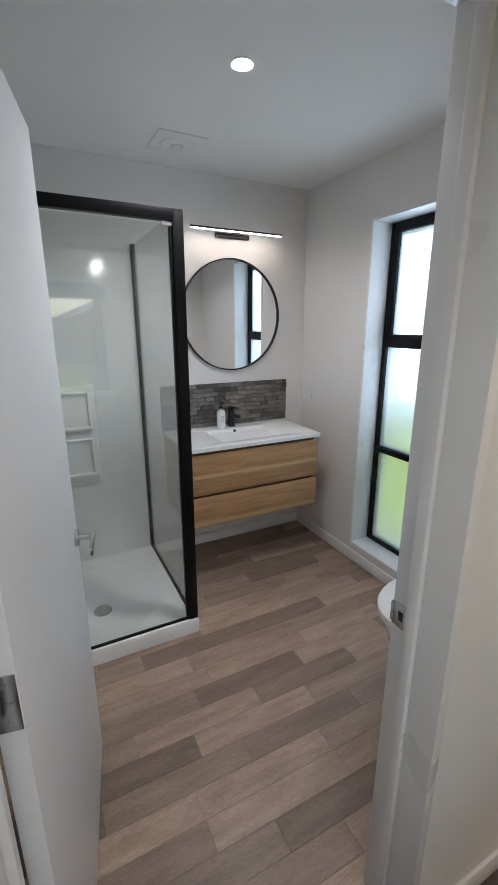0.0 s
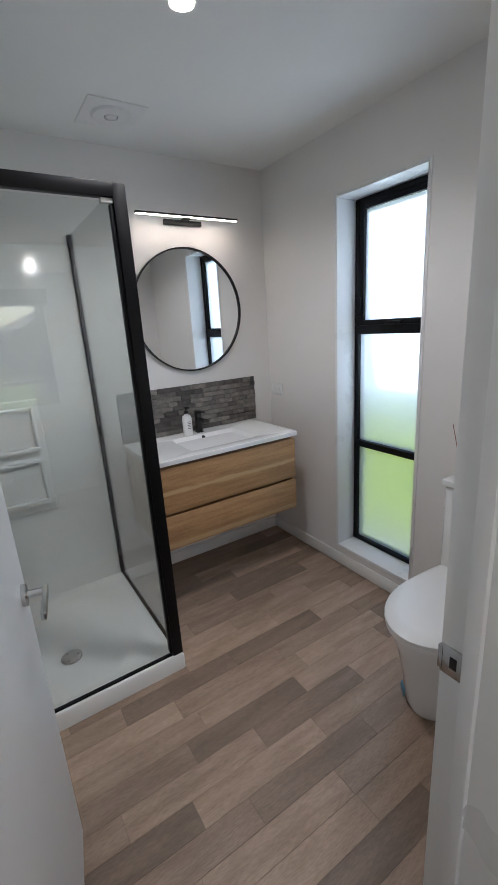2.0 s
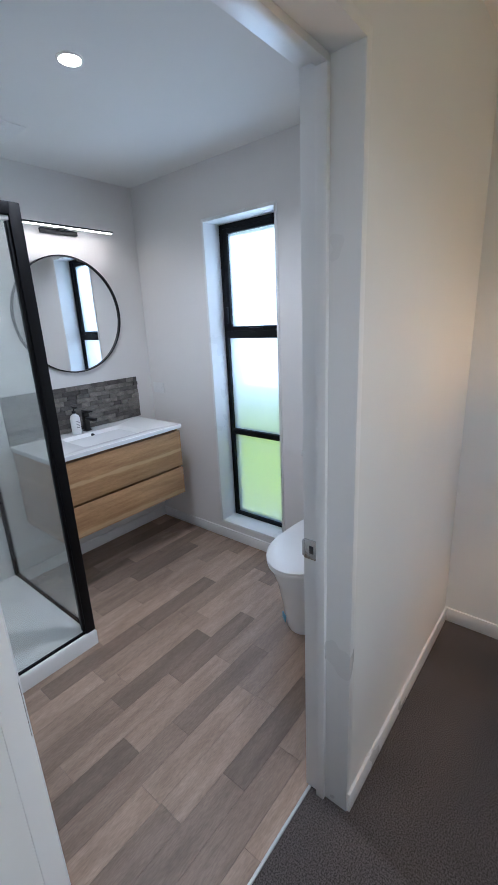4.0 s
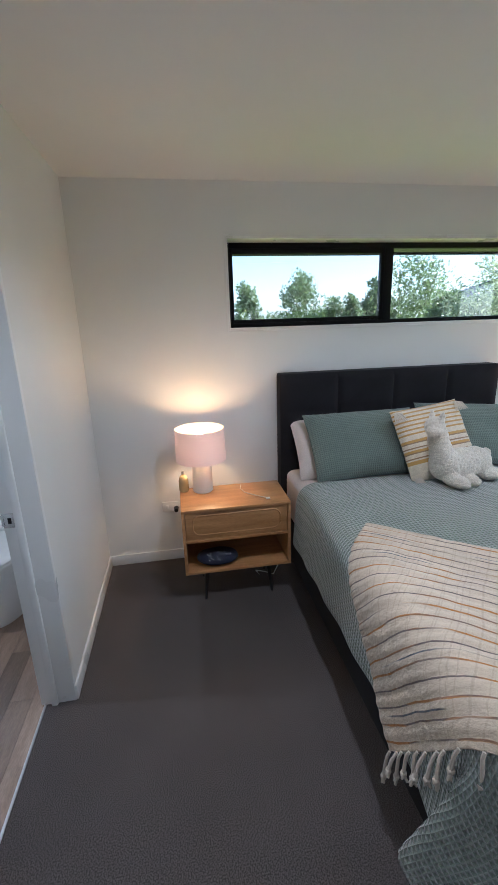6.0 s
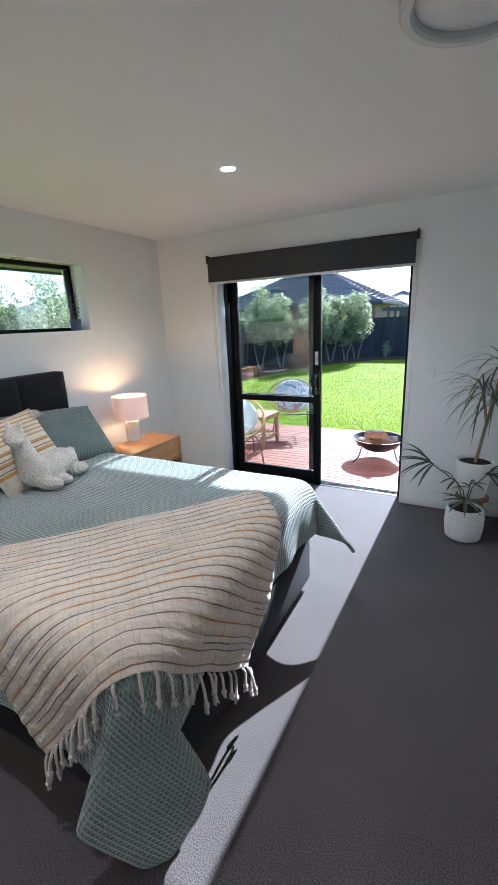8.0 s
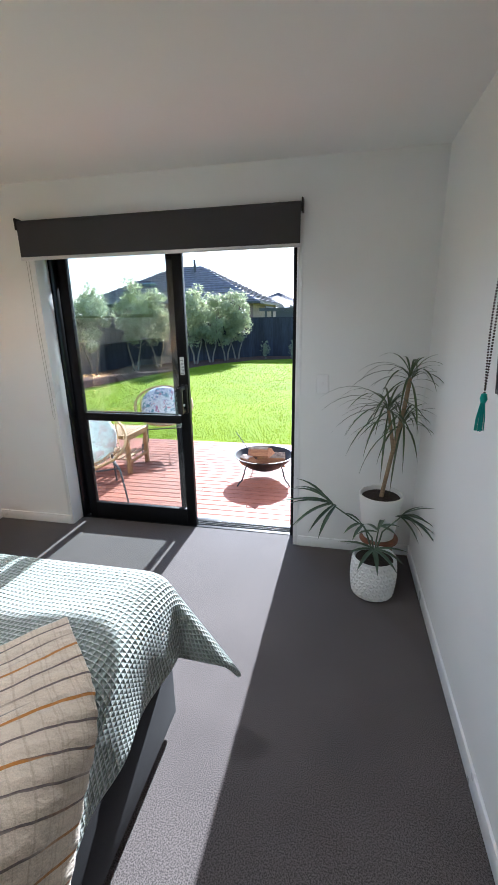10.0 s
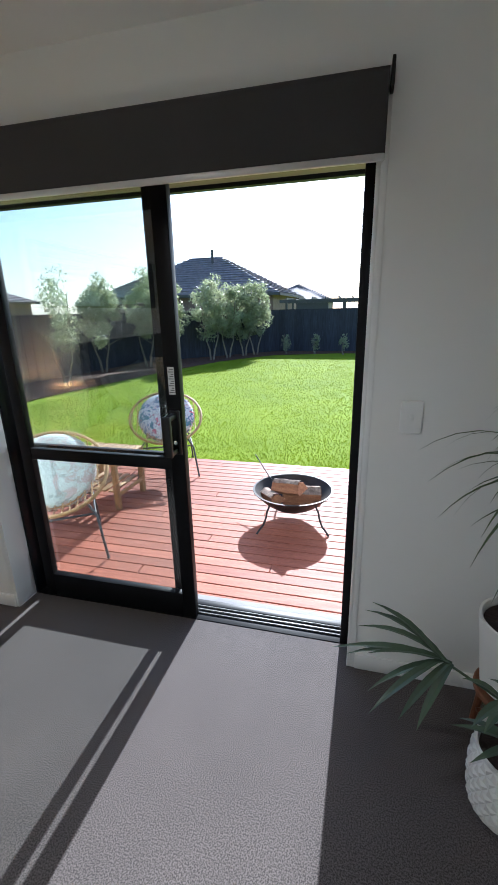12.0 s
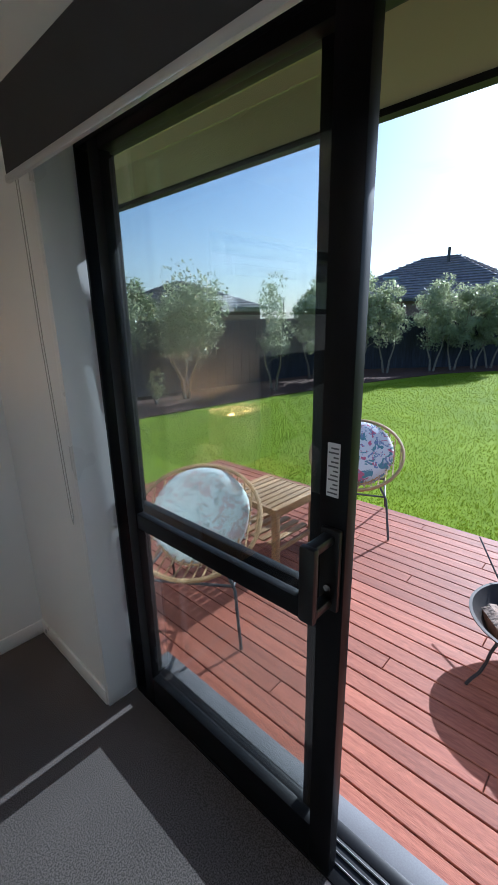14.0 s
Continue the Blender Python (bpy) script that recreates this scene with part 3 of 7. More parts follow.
part("shower_tray", sub(tray_mesh(), 0.2, 2.3), M_ACRYLIC, shower, "glossy white acrylic tray")
bm = disc((0.215, 2.235, TRAY - 0.055), 0.048, 0.010, 36, 0.003)
waste = part("waste_cover", sub(bm, 0.2, 2.3), M_CHROME, shower, "round chrome waste cover")
for k in range(3):
    a = 2.1 * k
    bm = lathe([(0, 0), (0.004, 0), (0.004, 0.0006), (0, 0.0006)], 10, (0.215 + 0.03 * math.cos(a), 2.235 + 0.03 * math.sin(a), TRAY - 0.0451))
    part("waste_hole", sub(bm, 0.2, 2.3), M_BLACKM, waste)
LT = 1.925
bm = bmesh.new()
add_box(bm, (SHX0 + 0.001, BN - 0.012, TRAY - 0.004), (SHX1 - 0.012, BN - 0.001, LT), 0.002)
add_box(bm, (SHX0 + 0.001, SHY0 + 0.02, TRAY - 0.004), (SHX0 + 0.012, BN - 0.012, LT), 0.002)
liner = part("liner", sub(bm, 0.2, 2.3), M_ACRYLIC, shower, "glossy white moulded wall liner")
# two moulded shelves in a raised panel on the back liner
bm = bmesh.new()
PX0, PX1 = -0.10, 0.335
add_box(bm, (PX0, BN - 0.034, 0.60), (PX1, BN - 0.0125, 1.20), 0.010, 3)
shelfp = part("shelf_panel", sub(bm, 0.2, 2.3), M_ACRYLIC, shower)
for za, zb in ((0.935, 1.165), (0.65, 0.885)):
    bm = bmesh.new()
    for lo, hi in [((PX0 + 0.02, BN - 0.060, za), (PX1 - 0.03, BN - 0.030, za + 0.022)), ((PX0 + 0.02, BN - 0.050, zb - 0.016), (PX1 - 0.03, BN - 0.030, zb)), ((PX0 + 0.02, BN - 0.052, za), (PX0 + 0.036, BN - 0.030, zb)), ((PX1 - 0.046, BN - 0.052, za), (PX1 - 0.03, BN - 0.030, zb))]:
        add_box(bm, lo, hi, 0.007, 3)
    part("moulded_shelf", sub(bm, 0.2, 2.3), M_ACRYLIC, shower)
# frame
FT = 1.972
bm = bmesh.new()
add_box(bm, (SHX1 - 0.050, SHY0 + 0.006, TRAY), (SHX1 - 0.004, SHY0 + 0.048, FT), 0.003)
part("corner_post", sub(bm, 0.2, 2.3), M_BLACK, shower)
part("top_rail", sub(box((SHX0 + 0.012, SHY0 + 0.006, FT - 0.045), (SHX1 - 0.044, SHY0 + 0.040, FT), 0.003), 0.2, 2.3), M_BLACK, shower)
part("bottom_rail", sub(box((SHX0 + 0.012, SHY0 + 0.014, TRAY), (SHX1 - 0.050, SHY0 + 0.032, TRAY + 0.007), 0.002), 0.2, 2.3), M_BLACK, shower)
part("wall_channel", sub(box((SHX1 - 0.036, BN - 0.036, TRAY), (SHX1 - 0.012, BN - 0.001, FT), 0.002), 0.2, 2.3), M_BLACK, shower)
part("side_bottom_rail", sub(box((SHX1 - 0.034, SHY0 + 0.044, TRAY), (SHX1 - 0.014, BN - 0.036, TRAY + 0.012), 0.002), 0.2, 2.3), M_BLACK, shower)
sg = part("side_glass", sub(box((SHX1 - 0.027, SHY0 + 0.044, TRAY + 0.006), (SHX1 - 0.021, BN - 0.034, FT - 0.004)), 0.2, 2.3), M_GLASS, shower)
sg.visible_shadow = False
sdg = part("shower_door", sub(box((SHX0 + 0.02, SHY0 + 0.020, TRAY + 0.018), (SHX1 - 0.056, SHY0 + 0.026, FT - 0.056)), 0.2, 2.3), M_GLASS, shower)
sdg.visible_shadow = False
part("door_stile", sub(box((SHX1 - 0.062, SHY0 + 0.012, TRAY + 0.018), (SHX1 - 0.045, SHY0 + 0.034, FT - 0.065), 0.002), 0.2, 2.3), M_BLACK, shower)
part("pivot_block", sub(box((SHX1 - 0.090, SHY0 + 0.012, FT - 0.062), (SHX1 - 0.046, SHY0 + 0.034, FT - 0.047), 0.002), 0.2, 2.3), M_WHITEP, shower, "pale plastic pivot block")

# vanity
VX0, VX1, VY0 = 0.735, 1.640, 2.262
VTOP = 0.866
van = thing("vanity_cabinet", "wall-hung oak veneer vanity cabinet with two wide drawers", "cabinet", ((VX0 + VX1) / 2, BN, 0.37))


def rel(bm, ob):
    bmesh.ops.translate(bm, vec=-ob.matrix_basis.translation, verts=bm.verts)
    return bm




def sapwood(m, bands):
    """Pale sapwood streaks running along x at given heights above the origin: (height, half width)."""
    nt = m.node_tree
    bs = nt.nodes["Principled BSDF"]
    src = bs.inputs["Base Color"].links[0].from_socket
    tc, mp, no, sp = (nt.nodes.new(k) for k in ("ShaderNodeTexCoord", "ShaderNodeMapping", "ShaderNodeTexNoise", "ShaderNodeSeparateXYZ"))
    mp.inputs["Scale"].default_value = (2.5, 1, 18)
    nt.links.new(tc.outputs["Object"], mp.inputs[0])
    nt.links.new(mp.outputs[0], no.inputs["Vector"])
    nt.links.new(tc.outputs["Object"], sp.inputs[0])
    zw = nt.nodes.new("ShaderNodeMath")
    zw.operation, zw.inputs[1].default_value = "MULTIPLY_ADD", 0.022
    nt.links.new(no.outputs["Fac"], zw.inputs[0])
    nt.links.new(sp.outputs["Z"], zw.inputs[2])
    for z, half in bands:
        cp, mx = nt.nodes.new("ShaderNodeMapRange"), nt.nodes.new("ShaderNodeMix")
        d, ab = nt.nodes.new("ShaderNodeMath"), nt.nodes.new("ShaderNodeMath")
        d.operation, ab.operation = "SUBTRACT", "ABSOLUTE"
        d.inputs[1].default_value = z + 0.011
        nt.links.new(zw.outputs[0], d.inputs[0])
        nt.links.new(d.outputs[0], ab.inputs[0])
        cp.inputs[1].default_value, cp.inputs[2].default_value = half, half * 0.5
        cp.inputs[4].default_value = 0.75
        nt.links.new(ab.outputs[0], cp.inputs[0])
        mx.data_type = "RGBA"
        mx.inputs[7].default_value = (0.58, 0.40, 0.22, 1)
        nt.links.new(cp.outputs[0], mx.inputs[0])
        nt.links.new(src, mx.inputs[6])
        src = mx.outputs[2]
    nt.links.new(src, bs.inputs["Base Color"])


sapwood(M_OAK, ((0.318, 0.014), (0.022, 0.018)))
bm = bmesh.new()
for lo, hi in [((VX0 + 0.010, VY0 + 0.026, 0.372), (VX0 + 0.028, BN - 0.001, VTOP - 0.028)), ((VX1 - 0.028, VY0 + 0.026, 0.372), (VX1 - 0.010, BN - 0.001, VTOP - 0.028)), ((VX0 + 0.028, VY0 + 0.026, 0.372), (VX1 - 0.028, BN - 0.001, 0.390)), ((VX0 + 0.028, BN - 0.019, 0.390), (VX1 - 0.028, BN - 0.001, VTOP - 0.028))]:
    add_box(bm, lo, hi, 0.0015)
part("body", rel(bm, van), M_OAK, van)
part("finger_rail", rel(box((VX0 + 0.028, VY0 + 0.034, 0.393), (VX1 - 0.028, VY0 + 0.050, VTOP - 0.030), 0.001), van), M_OAKD, van)
for za, zb in ((0.372, 0.562), (0.576, 0.822)):
    bm = box((VX0 + 0.010, VY0 + 0.006, za), (VX1 - 0.010, VY0 + 0.025, zb), 0.002)
    # the bevelled finger pull along the top edge
    for v in bm.verts:
        if v.co.z > zb - 0.004 and v.co.y > VY0 + 0.015:
            v.co.z -= 0.012
    part("drawer_front", rel(bm, van), M_OAK, van)

vt = thing("vanity_basin", "glossy white moulded vanity top with sunken rectangular basin", "sink", ((VX0 + VX1) / 2, BN, VTOP))


def basin_top():
    bm = bmesh.new()
    x0, x1, y0, y1 = VX0, VX1, VY0 - 0.006, BN - 0.001
    cx0, cx1, cy0, cy1 = 0.98, 1.42, 2.335, 2.640

    def ring(a, b, c, d, z, r):
        out = []
        for qx, qy, s in ((b - r, c + r, -90), (b - r, d - r, 0), (a + r, d - r, 90), (a + r, c + r, 180)):
            for k in range(5):
                t = radians(s + 22.5 * k)
                out.append(bm.verts.new((qx + r * math.cos(t), qy + r * math.sin(t), z)))
        return out

    def fall(z, i):
        return ring(cx0 + i, cx1 - i, cy0 + i, cy1 - i * 0.6, z, 0.035)

    rings = [ring(x0, x1, y0, y1, VTOP - 0.026, 0.004), ring(x0, x1, y0, y1, VTOP - 0.004, 0.004), ring(x0 + 0.003, x1 - 0.003, y0 + 0.003, y1 - 0.001, VTOP, 0.004), ring(x0 + 0.02, x1 - 0.02, y0 + 0.02, y1 - 0.02, VTOP - 0.001, 0.01), fall(VTOP - 0.003, 0.0), fall(VTOP - 0.010, 0.012), fall(VTOP - 0.060, 0.05), fall(VTOP - 0.072, 0.075)]
    for p, q in zip(rings, rings[1:]):
        for k in range(len(p)):
            bm.faces.new((p[k], p[(k + 1) % len(p)], q[(k + 1) % len(p)], q[k]))
    bm.faces.new(rings[-1])
    bm.faces.new(rings[0][::-1])
    bmesh.ops.recalc_face_normals(bm, faces=bm.faces)
    return bm


part("basin", rel(basin_top(), vt), M_CERAMIC, vt)
part("overflow", rel(tube([(1.20, 2.6325, VTOP - 0.022), (1.20, 2.622, VTOP - 0.024)], 0.011, 16), vt), M_BLACKM, vt, "round black overflow")
part("basin_waste", rel(disc((1.20, 2.47, VTOP - 0.071), 0.022, 0.004, 20, 0.001), vt), M_BLACKM, vt)

tap = thing("basin_mixer_tap", "matt black square basin mixer tap on the vanity", "tap", (1.205, 2.690, VTOP - 0.001))
part("tap_body", add_box(box((-0.022, -0.022, 0), (0.022, 0.022, 0.004), 0.001), (-0.017, -0.017, 0.003), (0.017, 0.017, 0.125), 0.004), M_BLACKM, tap)
part("spout", box((-0.015, -0.115, 0.075), (0.015, 0.0, 0.093), 0.004), M_BLACKM, tap)
part("lever", box((-0.014, -0.075, 0.128), (0.014, 0.018, 0.138), 0.003), M_BLACKM, tap)

soap = thing("soap_dispenser", "white pump bottle of hand wash with black pump", "bottle", (1.118, 2.665, VTOP - 0.001))
part("bottle", lathe([(0, 0), (0.026, 0), (0.029, 0.004), (0.029, 0.105), (0.024, 0.120), (0.011, 0.128), (0.011, 0.134), (0, 0.134)], 28), M_WHITEP, soap)
bm = bmesh.new()
for k in range(5):
    add_box(bm, (-0.012 + 0.003 * (k % 2), -0.0302, 0.045 + 0.010 * k), (0.012 - 0.003 * (k % 3), -0.0285, 0.048 + 0.010 * k))
part("print_line", bm, mat("label_ink", (0.15, 0.15, 0.16), 0.6), soap)
bm = disc((0, 0, 0.133), 0.012, 0.018, 20, 0.002)
add_tube(bm, [(0, 0, 0.150), (0, 0, 0.172)], 0.004, 8)
add_box(bm, (-0.008, -0.035, 0.168), (0.008, 0.010, 0.178), 0.003)
part("pump", bm, M_BLACKM, soap)

# round mirror
mir = thing("round_mirror", "large round wall mirror with thin black metal frame", "mirror", (1.237, BN - 0.001, 1.592))
turn = Matrix.Rotation(radians(90), 4, "X")
MR = 0.346
bm = lathe([(MR - 0.004, 0.0), (MR + 0.004, 0.0), (MR + 0.004, 0.026), (MR - 0.003, 0.026), (MR - 0.003, 0.012), (MR - 0.004, 0.012)], 96, closed=True)
bm.transform(turn)
part("frame", bm, M_BLACKM, mir)
bm = disc((0, 0, 0.004), MR - 0.004, 0.010, 96)
bm.transform(turn)
part("mirror_glass", bm, M_MIRROR, mir)

# light bar over the mirror
bar = thing("mirror_light", "slim black LED bar light above the round mirror", "wall light", (1.245, BN - 0.001, 2.085))
LX = 0.305
part("back_plate", box((-0.115, -0.022, -0.030), (0.115, 0, -0.004), 0.003), M_BLACKM, bar)
part("arm", box((-0.02, -0.100, -0.012), (0.02, -0.02, -0.004), 0.002), M_BLACKM, bar)
bm = box((-LX, -0.112, -0.006), (LX, -0.088, 0.004), 0.001)
part("housing", bm, M_BLACKM, bar)
part("diffuser", box((-LX + 0.004, -0.110, -0.0095), (LX - 0.004, -0.090, -0.0055), 0.001), M_LED, bar, "glowing LED strip")
lamp = new("mirror_light_glow", bpy.data.lights.new("mirror_light_glow", "AREA"))
lamp.data.shape, lamp.data.size, lamp.data.size_y, lamp.data.energy, lamp.data.color = "RECTANGLE", 0.58, 0.02, 0.16, (1.0, 0.78, 0.58)
lamp.matrix_world = look((1.245, BN - 0.101, 2.073), (1.245, BN - 0.08, 1.5))

# stone splashback: split-face pieces
spl = thing("splashback", "grey split-stone strip tile splashback above the vanity", "splashback", (1.2, BN, 0.87))
SPX0, SPX1, SPZ0, SPZ1 = VX0, 1.668, 0.868, 1.157
part("backing", rel(box((SPX0, BN - 0.006, SPZ0), (SPX1, BN - 0.0005, SPZ1)), spl), M_GROUT, spl)

# toilet
toi = thing("toilet", "white back-to-wall toilet with closed lid", "toilet", (EAST, 1.122, 0))


def egg(a, b, z, n=40, back=-0.02):
    """A D-shaped outline: a long along -x from the wall, b half wide."""
    pts = []
    for k in range(n):
        t = 2 * math.pi * k / n
        x = -math.cos(t)
        if x < 0:
            pts.append((back - (a + back) * 0.45 + (a + back) * 0.55 * x, b * math.sin(t), z))
        else:
            pts.append((back - (a + back) * 0.45 * (1 - min(1.0, x * 1.6)), b * math.copysign(min(1.0, abs(math.sin(t)) ** 0.35), math.sin(t)), z))
    return pts


def loft(bm, sections):
    rings = [[bm.verts.new(p) for p in s] for s in sections]
    n = len(rings[0])
    for p, q in zip(rings, rings[1:]):
        for k in range(n):
            bm.faces.new((p[k], p[(k + 1) % n], q[(k + 1) % n], q[k]))
    bm.faces.new(rings[0][::-1])
    bm.faces.new(rings[-1])
    bmesh.ops.recalc_face_normals(bm, faces=bm.faces)
    return bm


bm = loft(bmesh.new(), [egg(0.535, 0.140, 0.0), egg(0.545, 0.148, 0.02), egg(0.565, 0.158, 0.14), egg(0.600, 0.172, 0.28), egg(0.640, 0.185, 0.375), egg(0.640, 0.185, 0.385)])
part("pan", bm, M_CERAMIC, toi)
bm = loft(bmesh.new(), [egg(0.640, 0.182, 0.386, back=-0.16), egg(0.651, 0.189, 0.389, back=-0.155), egg(0.653, 0.191, 0.400, back=-0.15), egg(0.651, 0.189, 0.405, back=-0.155)])
part("seat", bm, M_WHITEP, toi)
bm = loft(bmesh.new(), [egg(0.645, 0.187, 0.4065, back=-0.155), egg(0.655, 0.192, 0.409, back=-0.15), egg(0.655, 0.192, 0.421, back=-0.15), egg(0.640, 0.182, 0.430, back=-0.16), egg(0.595, 0.156, 0.433, back=-0.17)])
part("lid", bm, M_WHITEP, toi)
part("lid_hinge", box((-0.185, -0.11, 0.405), (-0.150, 0.11, 0.450), 0.010, 3), M_WHITEP, toi)
part("cistern", box((-0.155, -0.185, 0.36), (-0.002, 0.185, 0.795), 0.018, 4), M_CERAMIC, toi)
part("cistern_lid", box((-0.165, -0.192, 0.797), (-0.001, 0.192, 0.826), 0.006, 3), M_CERAMIC, toi)
fb = part("flush_button", disc((-0.08, 0, 0.824), 0.022, 0.006, 24, 0.002), M_CHROME, toi)
bm = bmesh.new()
add_box(bm, (-0.003, -0.022, -0.018), (0.003, 0.022, 0.018), 0.001)
bmesh.ops.rotate(bm, verts=bm.verts, matrix=Matrix.Rotation(radians(-38), 3, "Z"))
bmesh.ops.translate(bm, verts=bm.verts, vec=(-0.530, 0.070, 0.062))
part("fixing_cap", bm, mat("blue_sticker", (0.08, 0.22, 0.32), 0.4), toi, "small blue sticker on the base")

reed = thing("reed_diffuser", "small amber glass reed diffuser on the cistern", "diffuser", (EAST - 0.115, 1.250, 0.826))
part("bottle", lathe([(0, 0), (0.026, 0), (0.028, 0.004), (0.028, 0.045), (0.012, 0.062), (0.011, 0.085), (0, 0.085)], 24), mat("amber_glass", (0.42, 0.16, 0.07), 0.1, spec=0.6), reed)
M_REED = mat("reed_stick", (0.30, 0.12, 0.09), 0.7)
for a, b in ((0.022, 0.012), (-0.020, 0.022), (0.012, -0.024), (-0.024, -0.012)):
    part("reed", tube([(a * 0.2, b * 0.2, 0.02), (a * 1.8, b * 1.8, 0.235)], 0.0016, 6), M_REED, reed)


def switch_plate(at, face, w=0.078, h=0.078, rockers=2, label="white wall switch plate", cat="switch", axis="x"):
    th = thing("wall_switch" if cat == "switch" else "power_outlet", label, cat, at)
    s = face
    if axis == "x":
        part("plate", box((min(0, s * 0.009), -w / 2, -h / 2), (max(0, s * 0.009), w / 2, h / 2), 0.003), M_WHITEP, th)
        for k in range(rockers):
            c = (k - (rockers - 1) / 2) * w * 0.42
            part("rocker", box((min(s * 0.008, s * 0.012), c - 0.008, -0.012), (max(s * 0.008, s * 0.012), c + 0.008, 0.012), 0.002), M_WHITEP, th)
    else:
        part("plate", box((-w / 2, min(0, s * 0.009), -h / 2), (w / 2, max(0, s * 0.009), h / 2), 0.003), M_WHITEP, th)
        for k in range(rockers):
            c = (k - (rockers - 1) / 2) * w * 0.42
            part("rocker", box((c - 0.008, min(s * 0.008, s * 0.012), -0.012), (c + 0.008, max(s * 0.008, s * 0.012), 0.012), 0.002), M_WHITEP, th)
    return th


switch_plate((EAST, 2.655, 1.062), -1, 0.115, 0.075, 2, "white double power point above the vanity", "outlet")
switch_plate((-0.782, SOUTH, 1.150), 1, 0.075, 0.118, 1, "white vertical switch plate beside the sliding door", "switch", "y")
out = switch_plate((EAST, 0.118, 0.405), -1, 0.118, 0.072, 2, "white double power point with a black plug", "outlet")
part("plug", tube([(-0.010, -0.035, -0.012), (-0.055, -0.035, -0.012)], [0.017, 0.013], 14), M_BLACKM, out, "black plug")

# ceiling fittings
def downlight(at, label, power):
    d = thing("downlight", label, "ceiling light", (at[0], at[1], CEIL))
    part("rim", lathe([(0.036, 0), (0.046, 0), (0.046, -0.002), (0.040, -0.005), (0.036, -0.004)], 36, closed=True), M_WHITEP, d)
    part("lens", disc((0, 0, -0.0035), 0.0365, 0.003, 32), M_BULB, d, "glowing warm lens")
    L = new("downlight_glow", bpy.data.lights.new("downlight_glow", "SPOT"))
    L.data.energy, L.data.spot_size, L.data.spot_blend, L.data.color, L.data.shadow_soft_size = power, radians(150), 0.6, (1.0, 0.93, 0.86), 0.035
    L.matrix_world = look((at[0], at[1], CEIL - 0.008), (at[0], at[1], 0.0))
    return d


downlight((0.806, 1.692), "round recessed warm downlight in the bathroom ceiling", 13.5)
downlight((0.190, -0.645), "round recessed downlight above the bed foot", 15.0)
downlight((0.212, -2.290), "round recessed downlight near the sliding door", 15.0)
fan = thing("extractor_fan", "white round ceiling extractor fan grille", "vent", (0.805, 2.425, CEIL))
part("cover", box((-0.125, -0.125, -0.004), (0.125, 0.125, -0.0005), 0.0015), M_WHITEP, fan)
part("grille", lathe([(0.030, -0.012), (0.078, -0.012), (0.086, -0.005), (0.086, -0.003), (0.03, -0.003)], 40, closed=True), M_WHITEP, fan)
part("inner_ring", lathe([(0.0, -0.014), (0.022, -0.014), (0.026, -0.008), (0, -0.008)], 32), M_WHITEP, fan)
# flat grey disc painted as the shade inside the grille opening
part("gap_shade", disc((0, 0, -0.0062), 0.030, 0.002, 32), mat("vent_shadow", (0.2, 0.2, 0.2), 0.8), fan)
pend = thing("ring_light", "large flat grey-white ring ceiling light", "ceiling light", (-1.02, -1.50, CEIL))
part("ring", lathe([(0.178, -0.002), (0.215, -0.002), (0.215, -0.030), (0.208, -0.038), (0.185, -0.038), (0.178, -0.030)], 64, closed=True), mat("ring_plastic", (0.55, 0.56, 0.57), 0.35), pend)
part("base", disc((0, 0, -0.012), 0.177, 0.011, 48), M_WHITEP, pend)


# ---- cloth ----
def sstep(a, b, x):
    t_ = min(1.0, max(0.0, (x - a) / (b - a)))
    return t_ * t_ * (3 - 2 * t_)


def cloth_mesh(name, P, material, thick, cell, offset=1.0, sub=1, uv_scale=1.0):
    nx, ny = P.shape[:2]
    me = bpy.data.meshes.new(name)
    faces = [(i * ny + j, (i + 1) * ny + j, (i + 1) * ny + j + 1, i * ny + j + 1) for i in range(nx - 1) for j in range(ny - 1)]
    me.from_pydata([tuple(p) for p in P.reshape(-1, 3)], [], faces)
    uv = me.uv_layers.new(name="flat")
    idx = np.array(faces).ravel()
    co = np.stack([idx // ny, idx % ny], -1) * cell * uv_scale
    uv.data.foreach_set("uv", co.ravel())
    me.materials.append(material)
    me.shade_smooth()
    ob = new(name, me)
    so = ob.modifiers.new("thickness", "SOLIDIFY")
    so.thickness, so.offset = thick, offset
    if sub:
        su = ob.modifiers.new("smooth", "SUBSURF")
        su.levels = su.render_levels = sub
    return ob


